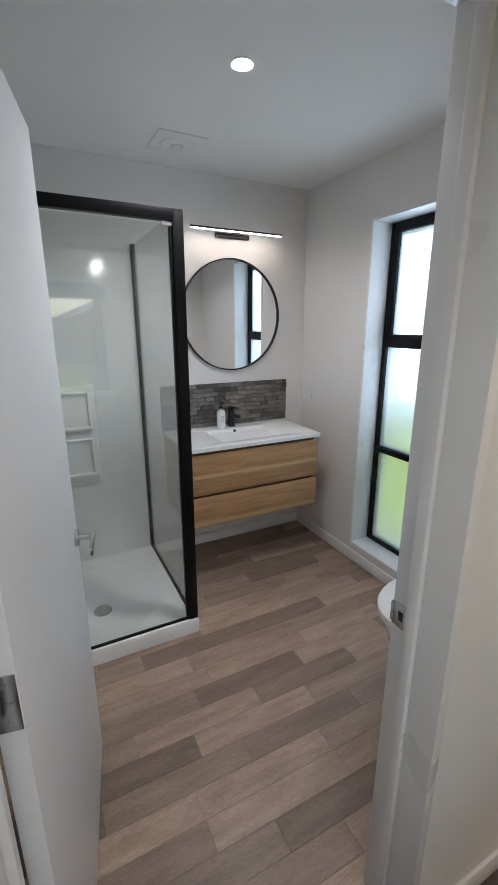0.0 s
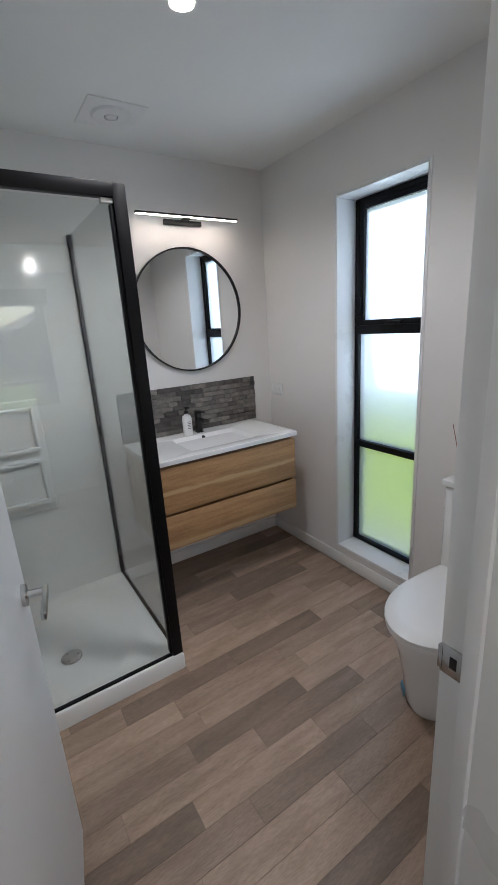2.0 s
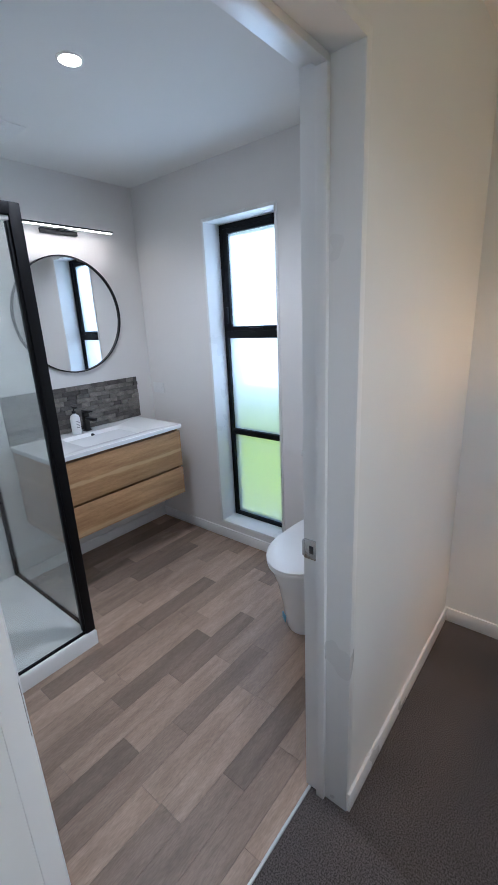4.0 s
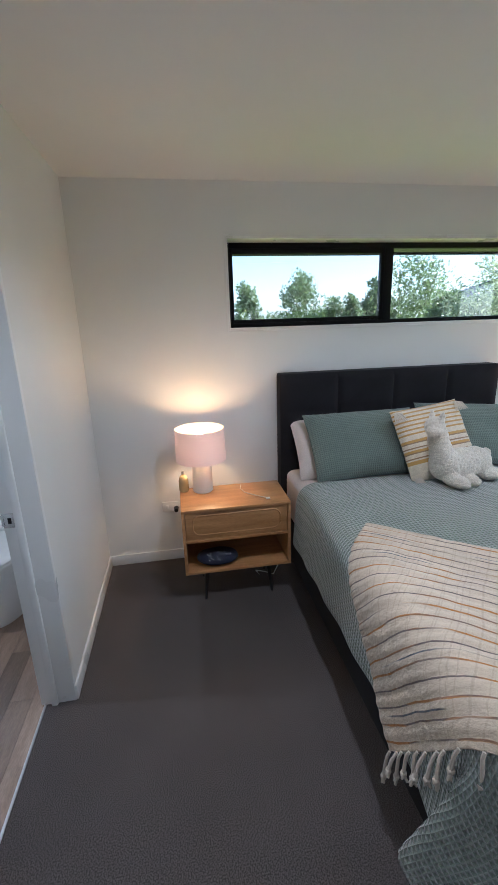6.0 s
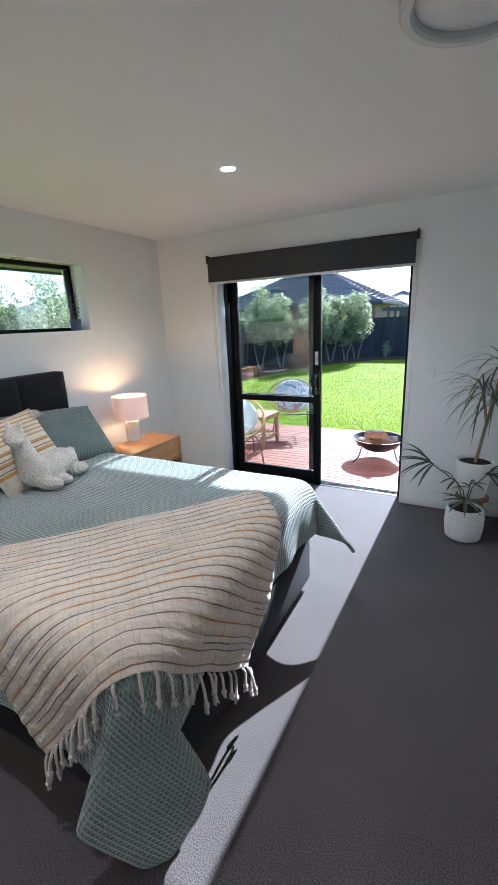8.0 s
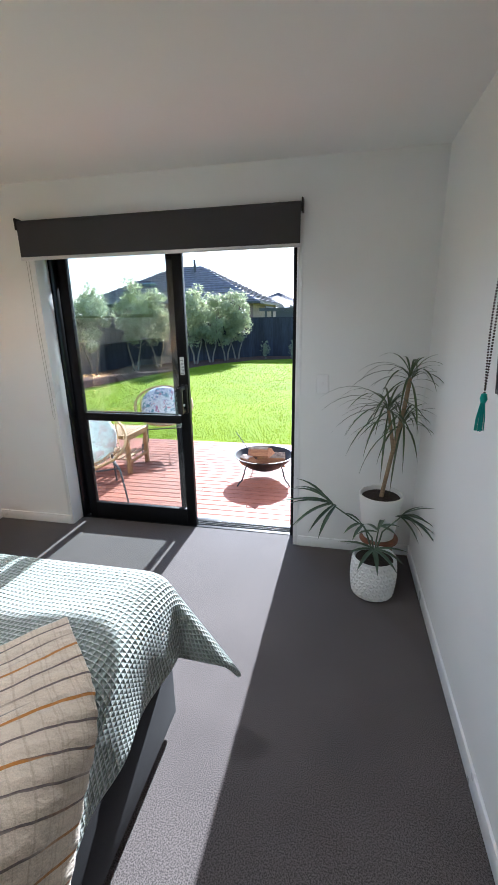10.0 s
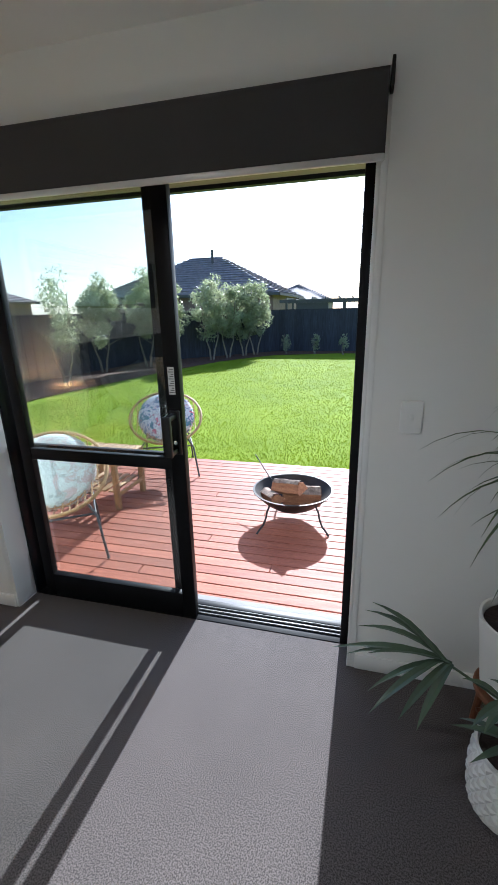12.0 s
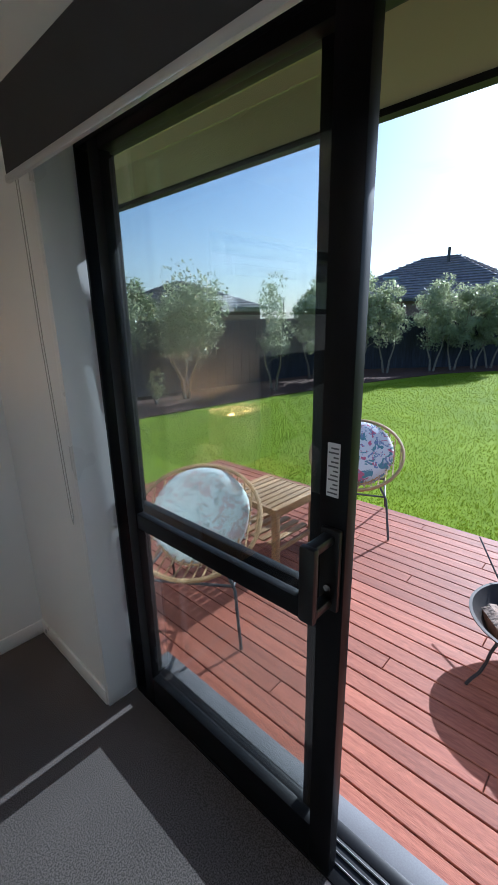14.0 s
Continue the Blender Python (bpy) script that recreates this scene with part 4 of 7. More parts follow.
def fabric(name, color, cell=0.0, depth=0.004, rough=0.9, vary=0.06, ridge=False, sheen=0.25, grain=0.12, spec=0.2):
    """A woven cloth; with cell, a waffle relief (or ridges only) of that size in metres laid out flat."""
    m = mat(name, color, rough, vary=vary, scale=7, grain=grain, grain_scale=500, sheen=sheen, spec=spec, coords="Object")
    nt = m.node_tree
    if cell:
        tc = nt.nodes.new("ShaderNodeTexCoord")
        sp = nt.nodes.new("ShaderNodeSeparateXYZ")
        nt.links.new(tc.outputs["UV"], sp.inputs[0])
        waves = []
        for ax in ("X", "Y"):
            mu = nt.nodes.new("ShaderNodeMath")
            mu.operation = "MULTIPLY"
            mu.inputs[1].default_value = math.pi / cell
            nt.links.new(sp.outputs[ax], mu.inputs[0])
            si = nt.nodes.new("ShaderNodeMath")
            si.operation = "SINE"
            nt.links.new(mu.outputs[0], si.inputs[0])
            ab = nt.nodes.new("ShaderNodeMath")
            ab.operation = "ABSOLUTE"
            nt.links.new(si.outputs[0], ab.inputs[0])
            waves.append(ab)
        mn = nt.nodes.new("ShaderNodeMath")
        mn.operation = "MINIMUM"
        nt.links.new(waves[0].outputs[0], mn.inputs[0])
        if ridge:
            mn.operation = "MULTIPLY_ADD"
            mn.inputs[1].default_value = 1.0
            mn.inputs[2].default_value = 0.0
        else:
            nt.links.new(waves[1].outputs[0], mn.inputs[1])
        bp = nt.nodes.new("ShaderNodeBump")
        bp.invert = True
        bp.inputs["Strength"].default_value, bp.inputs["Distance"].default_value = 1.0, depth
        nt.links.new(mn.outputs[0], bp.inputs["Height"])
        bs = nt.nodes["Principled BSDF"]
        nt.links.new(bp.outputs[0], bs.inputs["Normal"])
        # shade of the relief put into the colour: hollows darker, ridges lighter
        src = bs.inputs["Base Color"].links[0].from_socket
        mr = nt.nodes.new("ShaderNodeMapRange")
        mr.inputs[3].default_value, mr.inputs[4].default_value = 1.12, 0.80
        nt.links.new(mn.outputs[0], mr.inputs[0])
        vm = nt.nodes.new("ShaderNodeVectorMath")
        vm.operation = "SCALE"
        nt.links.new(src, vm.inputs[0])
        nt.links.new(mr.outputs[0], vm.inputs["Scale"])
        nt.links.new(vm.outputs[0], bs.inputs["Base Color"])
    return m


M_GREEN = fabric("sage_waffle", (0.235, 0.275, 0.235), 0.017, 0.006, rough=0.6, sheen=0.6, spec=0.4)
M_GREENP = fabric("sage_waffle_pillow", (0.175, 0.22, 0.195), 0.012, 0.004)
M_SHEET = fabric("pale_sheet", (0.70, 0.62, 0.58), 0, rough=0.9, vary=0.03)
M_CHAR = fabric("charcoal_upholstery", (0.014, 0.014, 0.017), 0, rough=0.9, sheen=0.05, vary=0.12, grain=0.3)
M_FLUFF = mat("cream_fleece", (0.72, 0.66, 0.57), 1.0, vary=0.06, scale=30, grain=0.25, grain_scale=240, bump=1.0, bump_scale=160, bump_dist=0.008, sheen=0.5, spec=0.1)

# ---- bed ----
BEDX0, BEDX1, BEDY0, BEDY1, BTOP = -0.315, 1.655, -2.175, -0.655, 0.665
bed = thing("bed", "queen bed with charcoal upholstered base and tufted headboard", "bed", ((BEDX0 + BEDX1) / 2, (BEDY0 + BEDY1) / 2, 0))
part("base", rel(box((BEDX0 + 0.012, BEDY0 + 0.012, 0.045), (BEDX1, BEDY1 - 0.012, 0.335), 0.012, 3), bed), M_CHAR, bed)
for fx in (BEDX0 + 0.10, BEDX1 - 0.12):
    for fy in (BEDY0 + 0.10, BEDY1 - 0.10):
        part("leg", rel(disc((fx, fy, 0.0), 0.025, 0.05, 16), bed), M_BLACKM, bed)
part("mattress", rel(box((BEDX0, BEDY0, 0.337), (BEDX1, BEDY1, BTOP), 0.05, 4), bed), M_SHEET, bed, "mattress in a pale fitted sheet")


def headboard():
    """Upholstered slab with a grid of soft panels and pulled seams."""
    bm = bmesh.new()
    y0, y1, z0, z1, x0, x1 = BEDY0 - 0.02, BEDY1 + 0.02, 0.30, 1.285, 1.665, EAST - 0.008
    ny, nz = 80, 50
    grid = []
    for j in range(nz + 1):
        row = []
        for i in range(ny + 1):
            u, v = i / ny, j / nz
            y, z = y0 + (y1 - y0) * u, z0 + (z1 - z0) * v
            fu = abs(math.sin(math.pi * u * 4)) ** 0.35
            fv = abs(math.sin(math.pi * (z1 - z) / 0.245)) ** 0.35 if z1 - z < 0.98 else 0
            edge = min(1.0, min(u, 1 - u) * 30, (1 - v) * 22)
            row.append(bm.verts.new((x0 + 0.022 - 0.034 * min(fu, fv) * (edge ** 0.5), y, z)))
        grid.append(row)
    for j in range(nz):
        for i in range(ny):
            bm.faces.new((grid[j][i], grid[j + 1][i], grid[j + 1][i + 1], grid[j][i + 1]))
    add_box(bm, (x0 + 0.020, y0, z0), (x1, y1, z1), 0.012, 3)
    bmesh.ops.recalc_face_normals(bm, faces=bm.faces)
    return bm


part("headboard", rel(headboard(), bed), M_CHAR, bed, "charcoal headboard with stitched square panels")
for y in (BEDY0 + 0.1, BEDY1 - 0.1):
    part("headboard_post", rel(box((1.72, y - 0.03, 0.0), (1.76, y + 0.03, 0.31), 0.003), bed), M_BLACKM, bed)

CELL = 0.030
DUV_X, DUV_Y = 1.275, BEDY1 + 0.35
DNX, DNY = 66, 76


DUV_S = BEDY0 - 0.29


def flat_xy(u, v):
    """The duvet's outline laid flat: u from its head to its foot, v from north to south."""
    foot = BEDX0 - 0.25 - 0.25 * (1 - sstep(0.10, 0.34, v)) - 0.09 * sstep(0.75, 1.0, v)
    north = DUV_Y + 0.14 * sstep(0.5, 0.9, u)
    return DUV_X + (foot - DUV_X) * u, north + (DUV_S - north) * v


BR = 0.075
BCX = BEDX0 + BR - 0.012


def drape(x, y):
    """Where the place (x, y) of the flat duvet lies on the bed: over rounded edges, gathered at the two foot corners."""
    z0 = BTOP + 0.02
    px = max(0.0, BCX - x)
    ny_, sy_ = BEDY1 - BR + 0.012, BEDY0 + BR - 0.012
    py = max(0.0, y - ny_) + max(0.0, sy_ - y)
    sg = 1.0 if y > ny_ else -1.0
    cx, cy = max(x, BCX), min(max(y, sy_), ny_)
    r = math.hypot(px, py)
    if r < 1e-6:
        return (x, y, z0 + 0.012 * noise.noise(Vector((x * 2.4, y * 2.4, 3.0))) + 0.006 * noise.noise(Vector((x * 6, y * 6, 8.0))))
    th = math.atan2(py, px)
    q = BR * math.pi / 2
    ux, uy = -math.cos(th), sg * math.sin(th)
    if r < q:
        return (cx + ux * BR * math.sin(r / BR), cy + uy * BR * math.sin(r / BR), z0 - BR * (1 - math.cos(r / BR)))
    e = r - q
    fold = math.sin((x if px == 0 else y) * 21.0 + 1.5 * noise.noise(Vector((x * 2, y * 2, 0)))) * (0.055 if sg < 0 else 0.018) * min(e, 0.35) * (0 if px > 0 and py > 0 else 1)
    side = e * 0.07 + fold
    if px == 0 or py == 0:
        return (cx + ux * (BR + side), cy + uy * (BR + side), z0 - BR - e * 0.985)
    d = th - math.pi / 4
    k = abs(d) / (math.pi / 4)
    D, T = ((-0.7071, 0.7071), (0.7071, 0.7071)) if sg > 0 else ((-0.998, 0.06), (0.7071, -0.7071))
    if sg > 0:
        # a broad lappet hanging across the corner, its sides tucked back
        m_ = 0.62
        w = math.copysign(math.sin(min(k, m_) * math.pi / 4) * 0.82 if k < m_ else math.sin(m_ * math.pi / 4) * 0.82 * (1 - (k - m_) / (1 - m_) * 1.02), d)
        g = e * (0.11 - 0.05 * (k / m_) ** 2) if k < m_ else e * (0.06 - 0.04 * (k - m_) / (1 - m_))
        drop = e * 0.965
    else:
        # a point flaring outwards
        ph = 0.84 * math.pi / 4 * (1 - k ** 2.8)
        g, drop, w = e * math.sin(ph), e * math.cos(ph), 0.42 * math.copysign(k * (1 - k), d)
    side = e * 0.07 * k ** 3
    return (cx + ux * (BR + side) + D[0] * g + T[0] * e * w, cy + uy * (BR + side) + D[1] * g + T[1] * e * w, max(z0 - BR - drop, 0.016))


DUV = np.array([[drape(*flat_xy(i / (DNX - 1), j / (DNY - 1))) for j in range(DNY)] for i in range(DNX)])
# gathered folds that soften towards the hem
for _ in range(2):
    DUV[1:-1, 1:-1] = (DUV[1:-1, 1:-1] * 2 + DUV[:-2, 1:-1] + DUV[2:, 1:-1] + DUV[1:-1, :-2] + DUV[1:-1, 2:]) / 6
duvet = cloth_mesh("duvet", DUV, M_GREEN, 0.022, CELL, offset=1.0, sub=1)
tagged(duvet, "sage green waffle-weave duvet draped to the floor at one corner", "duvet")


def surf(P, x, y, lift):
    """Where the place (x, y) of the flat sheet lies once draped, lifted along its normal; past a hem it hangs straight down."""
    u, v = 0.5, 0.5
    for _ in range(12):
        hx_, _y = flat_xy(1.0, min(max(v, 0), 1))
        u = (x - DUV_X) / (hx_ - DUV_X)
        _x, n0 = flat_xy(min(max(u, 0), 1), 0.0)
        v = (y - n0) / (DUV_S - n0)
    over = max(0.0, u - 1) * 1.85 + max(0.0, -v) * 2.2
    fi, fj = min(max(u, 0), 0.9999) * (P.shape[0] - 1.001), min(max(v, 0), 0.9999) * (P.shape[1] - 1.001)
    i, j = int(fi), int(fj)
    u, v = fi - i, fj - j
    a, b, c, d = P[i, j], P[i + 1, j], P[i, j + 1], P[i + 1, j + 1]
    p = a * (1 - u) * (1 - v) + b * u * (1 - v) + c * (1 - u) * v + d * u * v
    n = np.cross((b - a) * (1 - v) + (d - c) * v, (c - a) * (1 - u) + (d - b) * u)
    n = n / (np.linalg.norm(n) + 1e-9)
    return p + n * lift - np.array([0, 0, over]), n


# smoothed copy of the duvet for what lies on it
SM = DUV.copy()
for _ in range(4):
    SM[1:-1, 1:-1] = (SM[1:-1, 1:-1] * 2 + SM[:-2, 1:-1] + SM[2:, 1:-1] + SM[1:-1, :-2] + SM[1:-1, 2:]) / 6
# ---- throw ----
def throw_material():
    m = mat("gauze_throw", (0.60, 0.50, 0.385), 0.95, vary=0.08, scale=9, grain=0.14, grain_scale=420, sheen=0.3, spec=0.3)
    nt = m.node_tree
    bs = nt.nodes["Principled BSDF"]
    tc = nt.nodes.new("ShaderNodeTexCoord")
    sp = nt.nodes.new("ShaderNodeSeparateXYZ")
    nt.links.new(tc.outputs["UV"], sp.inputs[0])
    wob = nt.nodes.new("ShaderNodeTexNoise")
    wob.inputs["Scale"].default_value = 4.5
    nt.links.new(tc.outputs["UV"], wob.inputs["Vector"])
    src = bs.inputs["Base Color"].links[0].from_socket

    def math_node(op, a, b=None, val=None):
        n = nt.nodes.new("ShaderNodeMath")
        n.operation = op
        nt.links.new(a, n.inputs[0])
        if b is not None:
            nt.links.new(b, n.inputs[1])
        elif val is not None:
            n.inputs[1].default_value = val
        return n.outputs[0]

    off = math_node("MULTIPLY", wob.outputs["Fac"], val=0.020)
    y = math_node("ADD", sp.outputs["Y"], off)
    # one thin yarn line to a pleat, its colour changing along it
    for period, shift, width, col, seed in ((0.046, 0.010, 0.10, (0.16, 0.125, 0.115), 14.0), (0.046, 0.0105, 0.14, (0.42, 0.18, 0.035), 3.0), (0.138, 0.033, 0.035, (0.09, 0.10, 0.12), 9.0)):
        p = math_node("ADD", y, val=shift)
        p = math_node("DIVIDE", p, val=period)
        p = math_node("FRACT", p)
        line = math_node("LESS_THAN", p, val=width)
        br = nt.nodes.new("ShaderNodeTexNoise")
        br.inputs["Scale"].default_value = 1.0
        mp = nt.nodes.new("ShaderNodeMapping")
        mp.inputs["Scale"].default_value, mp.inputs["Location"].default_value = (3.2, 26, 1), (seed, seed, 0)
        nt.links.new(tc.outputs["UV"], mp.inputs[0])
        nt.links.new(mp.outputs[0], br.inputs["Vector"])
        mr = nt.nodes.new("ShaderNodeMapRange")
        mr.inputs[1].default_value, mr.inputs[2].default_value = (0.30, 0.42) if seed == 14.0 else (0.50, 0.58)
        nt.links.new(br.outputs["Fac"], mr.inputs[0])
        f = math_node("MULTIPLY", line, mr.outputs[0])
        mx = nt.nodes.new("ShaderNodeMix")
        mx.data_type = "RGBA"
        nt.links.new(f, mx.inputs[0])
        nt.links.new(src, mx.inputs[6])
        mx.inputs[7].default_value = (*col, 1)
        src = mx.outputs[2]
    # the shade of creases across is drawn as faint dark lines
    x = math_node("ADD", sp.outputs["X"], math_node("MULTIPLY", wob.outputs["Fac"], val=0.03))
    for period, width in ((0.041, 0.10), (0.067, 0.07)):
        f = math_node("LESS_THAN", math_node("FRACT", math_node("DIVIDE", x, val=period)), val=width)
        f = math_node("MULTIPLY", f, val=0.22)
        mx = nt.nodes.new("ShaderNodeMix")
        mx.data_type = "RGBA"
        nt.links.new(f, mx.inputs[0])
        nt.links.new(src, mx.inputs[6])
        mx.inputs[7].default_value = (0.30, 0.22, 0.15, 1)
        src = mx.outputs[2]
    nt.links.new(src, bs.inputs["Base Color"])
    # crinkle
    cr = nt.nodes.new("ShaderNodeTexNoise")
    cr.inputs["Scale"].default_value, cr.inputs["Detail"].default_value = 1.0, 4
    mp = nt.nodes.new("ShaderNodeMapping")
    mp.inputs["Scale"].default_value = (34, 60, 1)
    nt.links.new(tc.outputs["UV"], mp.inputs[0])
    nt.links.new(mp.outputs[0], cr.inputs["Vector"])
    bp = nt.nodes.new("ShaderNodeBump")
    bp.inputs["Strength"].default_value, bp.inputs["Distance"].default_value = 1.0, 0.007
    nt.links.new(cr.outputs["Fac"], bp.inputs["Height"])
    nt.links.new(bp.outputs[0], bs.inputs["Normal"])
    return m


# corners on the duvet laid flat: two on the bed, two hanging over the foot and the north side
THR_A, THR_B, THR_C, THR_D = (0.71, -0.79), (-0.13, -1.85), (-0.77, -1.22), (0.04, -0.24)
TNX, TNY = 72, 92
TH = np.zeros((TNX, TNY, 3))
for i in range(TNX):
    for j in range(TNY):
        u, v = i / (TNX - 1), j / (TNY - 1)
        q = [(THR_A[k] * (1 - u) + THR_B[k] * u) * (1 - v) + (THR_D[k] * (1 - u) + THR_C[k] * u) * v for k in (0, 1)]
        wob = 0.020 * noise.noise(Vector((u * 4, v * 2.6, 0)))
        wr = 0.0024 * math.sin((v * 0.88 + wob) / 0.046 * 2 * math.pi) + 0.004 * noise.noise(Vector((u * 22, v * 9, 5)))
        TH[i, j] = surf(SM, q[0], q[1], 0.036 + wr)[0]
throw = cloth_mesh("throw_blanket", TH, throw_material(), 0.006, 1.43 / (TNX - 1), offset=1.0, sub=1)
uvl = throw.data.uv_layers[0].data
flat = np.zeros(len(uvl) * 2)
uvl.foreach_get("uv", flat)
flat = flat.reshape(-1, 2) * np.array([1.0, 0.88 / 1.43 * (TNX - 1) / (TNY - 1)])
uvl.foreach_set("uv", flat.ravel())
tagged(throw, "cream gauze throw with ochre and grey stripes and tassels", "throw blanket")
M_TASSEL = fabric("tassel_yarn", (0.60, 0.53, 0.45), 0)


def tassel_at(p, n, along, seed):
    rr = random.Random(seed)
    L = rr.uniform(0.075, 0.115)
    out = Vector((n[0], n[1], 0)) * 0.012
    sway = Vector((rr.uniform(-1, 1), rr.uniform(-1, 1), 0)) * 0.012
    p = Vector(p)
    a = p + out + Vector((0, 0, -L * 0.45)) + sway * 0.5
    b = p + out * 1.2 + Vector((0, 0, -L)) + sway
    bm = tube([p, p + out * 0.7 + Vector((0, 0, -L * 0.15)), a, b], [0.005, 0.005, 0.0055, 0.006], 6)
    bmesh.ops.create_icosphere(bm, subdivisions=1, radius=0.012, matrix=Matrix.Translation(b))
    for k in range(3):
        add_tube(bm, [b, b + Vector((rr.uniform(-0.010, 0.010), rr.uniform(-0.010, 0.010), -0.024))], [0.006, 0.004], 5)
    return bm


for k in range(24):
    i = min(TNX - 1, int(round((k + random.uniform(-0.3, 0.3)) * (TNX - 1) / 23)))
    i = max(i, 0)
    q = [THR_D[m_] * (1 - i / (TNX - 1)) + THR_C[m_] * i / (TNX - 1) for m_ in (0, 1)]
    p, n = surf(SM, q[0], q[1], 0.040)
    part("tassel", tassel_at(TH[i, TNY - 1] + n * 0.004, n, None, k), M_TASSEL, throw)


# ---- pillows and soft things ----
def cushion(name, w, h, t, m, label, category, pose_m, corner=0.06, n=30, ears=0.0, seed=1, uvs=True):
    """A stuffed pillow: w along x, h along y, t thick, with pinched edges."""
    bm = bmesh.new()
    uv = bm.loops.layers.uv.new("flat")
    sides = []
    for s in (1, -1):
        g = []
        for j in range(n + 1):
            row = []
            for i in range(n + 1):
                u, v = 2 * i / n - 1, 2 * j / n - 1
                f = ((1 - abs(u) ** 3.2) * (1 - abs(v) ** 3.2)) ** 0.5
                pinch = 1 - corner * (1 - abs(u)) * abs(v) ** 4 * 0.9 if False else 1
                x = u * w / 2 * (1 - corner * (1 - v * v) * abs(u) ** 3 * 0.6)
                y = v * h / 2 * (1 - corner * (1 - u * u) * abs(v) ** 3 * 0.6)
                z = s * t / 2 * f * (1 + 0.10 * noise.noise(Vector((u * 2 + seed, v * 2, s))))
                z += 0.004 * noise.noise(Vector((u * 7, v * 7, seed + s)))
                row.append(bm.verts.new((x, y, z * 1.0)))
            g.append(row)
        sides.append(g)
        for j in range(n):
            for i in range(n):
                q = (g[j][i], g[j][i + 1], g[j + 1][i + 1], g[j + 1][i])
                f = bm.faces.new(q if s > 0 else q[::-1])
                for l in f.loops:
                    l[uv].uv = (l.vert.co.x, l.vert.co.y)
    bmesh.ops.remove_doubles(bm, verts=bm.verts, dist=0.0012)
    ob = new(name, mesh_of(name, bm, m))
    ob.matrix_basis = pose_m
    return tagged(ob, label, category)


def lean(x, y, z, back, spin=0.0, roll=0.0):
    """A cushion leaning on the headboard: its face looks to -x, tipped back by back degrees."""
    return pose(x, y, z) @ pose(0, 0, 0, 0, 0, spin) @ Matrix(((0, 0, -1, 0), (-1, 0, 0, 0), (0, 1, 0, 0), (0, 0, 0, 1))) @ pose(0, 0, 0, -back, 0, roll)


PZ = BTOP + 0.02
cushion("pillow", 0.68, 0.42, 0.15, M_SHEET, "pale pink-white pillow behind the green one", "pillow", lean(1.545, -1.03, PZ + 0.140, 42), seed=3)
cushion("pillow", 0.68, 0.42, 0.15, M_SHEET, "pale pink-white pillow hidden behind the green one", "pillow", lean(1.545, -1.80, PZ + 0.140, 42), seed=4)
cushion("pillow", 0.74, 0.45, 0.16, M_GREENP, "sage green waffle pillow propped on the headboard", "pillow", lean(1.425, -1.115, PZ + 0.185, 40, 2), seed=5)
cushion("pillow", 0.74, 0.45, 0.16, M_GREENP, "sage green waffle pillow tilted beside the cushion", "pillow", lean(1.425, -1.86, PZ + 0.190, 42, -4, -4), seed=6)


def stripe_cushion_mat():
    m = mat("striped_cushion", (0.68, 0.60, 0.48), 0.95, vary=0.08, scale=20, grain=0.2, grain_scale=300, sheen=0.3, bump=0.8, bump_scale=120, bump_dist=0.004)
    nt = m.node_tree
    bs = nt.nodes["Principled BSDF"]
    src = bs.inputs["Base Color"].links[0].from_socket
    tc = nt.nodes.new("ShaderNodeTexCoord")
    sp = nt.nodes.new("ShaderNodeSeparateXYZ")
    nt.links.new(tc.outputs["UV"], sp.inputs[0])
    for period, width, col, lo, hi in ((0.026, 0.38, (0.50, 0.30, 0.10), 0.04, 0.22), (0.060, 0.36, (0.52, 0.31, 0.09), -0.12, 0.04), (0.030, 0.25, (0.30, 0.20, 0.12), -0.09, 0.01)):
        d = nt.nodes.new("ShaderNodeMath")
        d.operation = "DIVIDE"
        d.inputs[1].default_value = period
        nt.links.new(sp.outputs["Y"], d.inputs[0])
        f = nt.nodes.new("ShaderNodeMath")
        f.operation = "FRACT"
        nt.links.new(d.outputs[0], f.inputs[0])
        l = nt.nodes.new("ShaderNodeMath")
        l.operation = "LESS_THAN"
        l.inputs[1].default_value = width
        nt.links.new(f.outputs[0], l.inputs[0])
        a = nt.nodes.new("ShaderNodeMath")
        a.operation = "GREATER_THAN"
        a.inputs[1].default_value = lo
        nt.links.new(sp.outputs["Y"], a.inputs[0])
        b = nt.nodes.new("ShaderNodeMath")
        b.operation = "LESS_THAN"
        b.inputs[1].default_value = hi
        nt.links.new(sp.outputs["Y"], b.inputs[0])
        m1 = nt.nodes.new("ShaderNodeMath")
        m1.operation = "MULTIPLY"
        nt.links.new(l.outputs[0], m1.inputs[0])
        nt.links.new(a.outputs[0], m1.inputs[1])
        m2 = nt.nodes.new("ShaderNodeMath")
        m2.operation = "MULTIPLY"
        nt.links.new(m1.outputs[0], m2.inputs[0])
        nt.links.new(b.outputs[0], m2.inputs[1])
        mx = nt.nodes.new("ShaderNodeMix")
        mx.data_type = "RGBA"
        nt.links.new(m2.outputs[0], mx.inputs[0])
        nt.links.new(src, mx.inputs[6])
        mx.inputs[7].default_value = (*col, 1)
        src = mx.outputs[2]
    nt.links.new(src, bs.inputs["Base Color"])
    return m


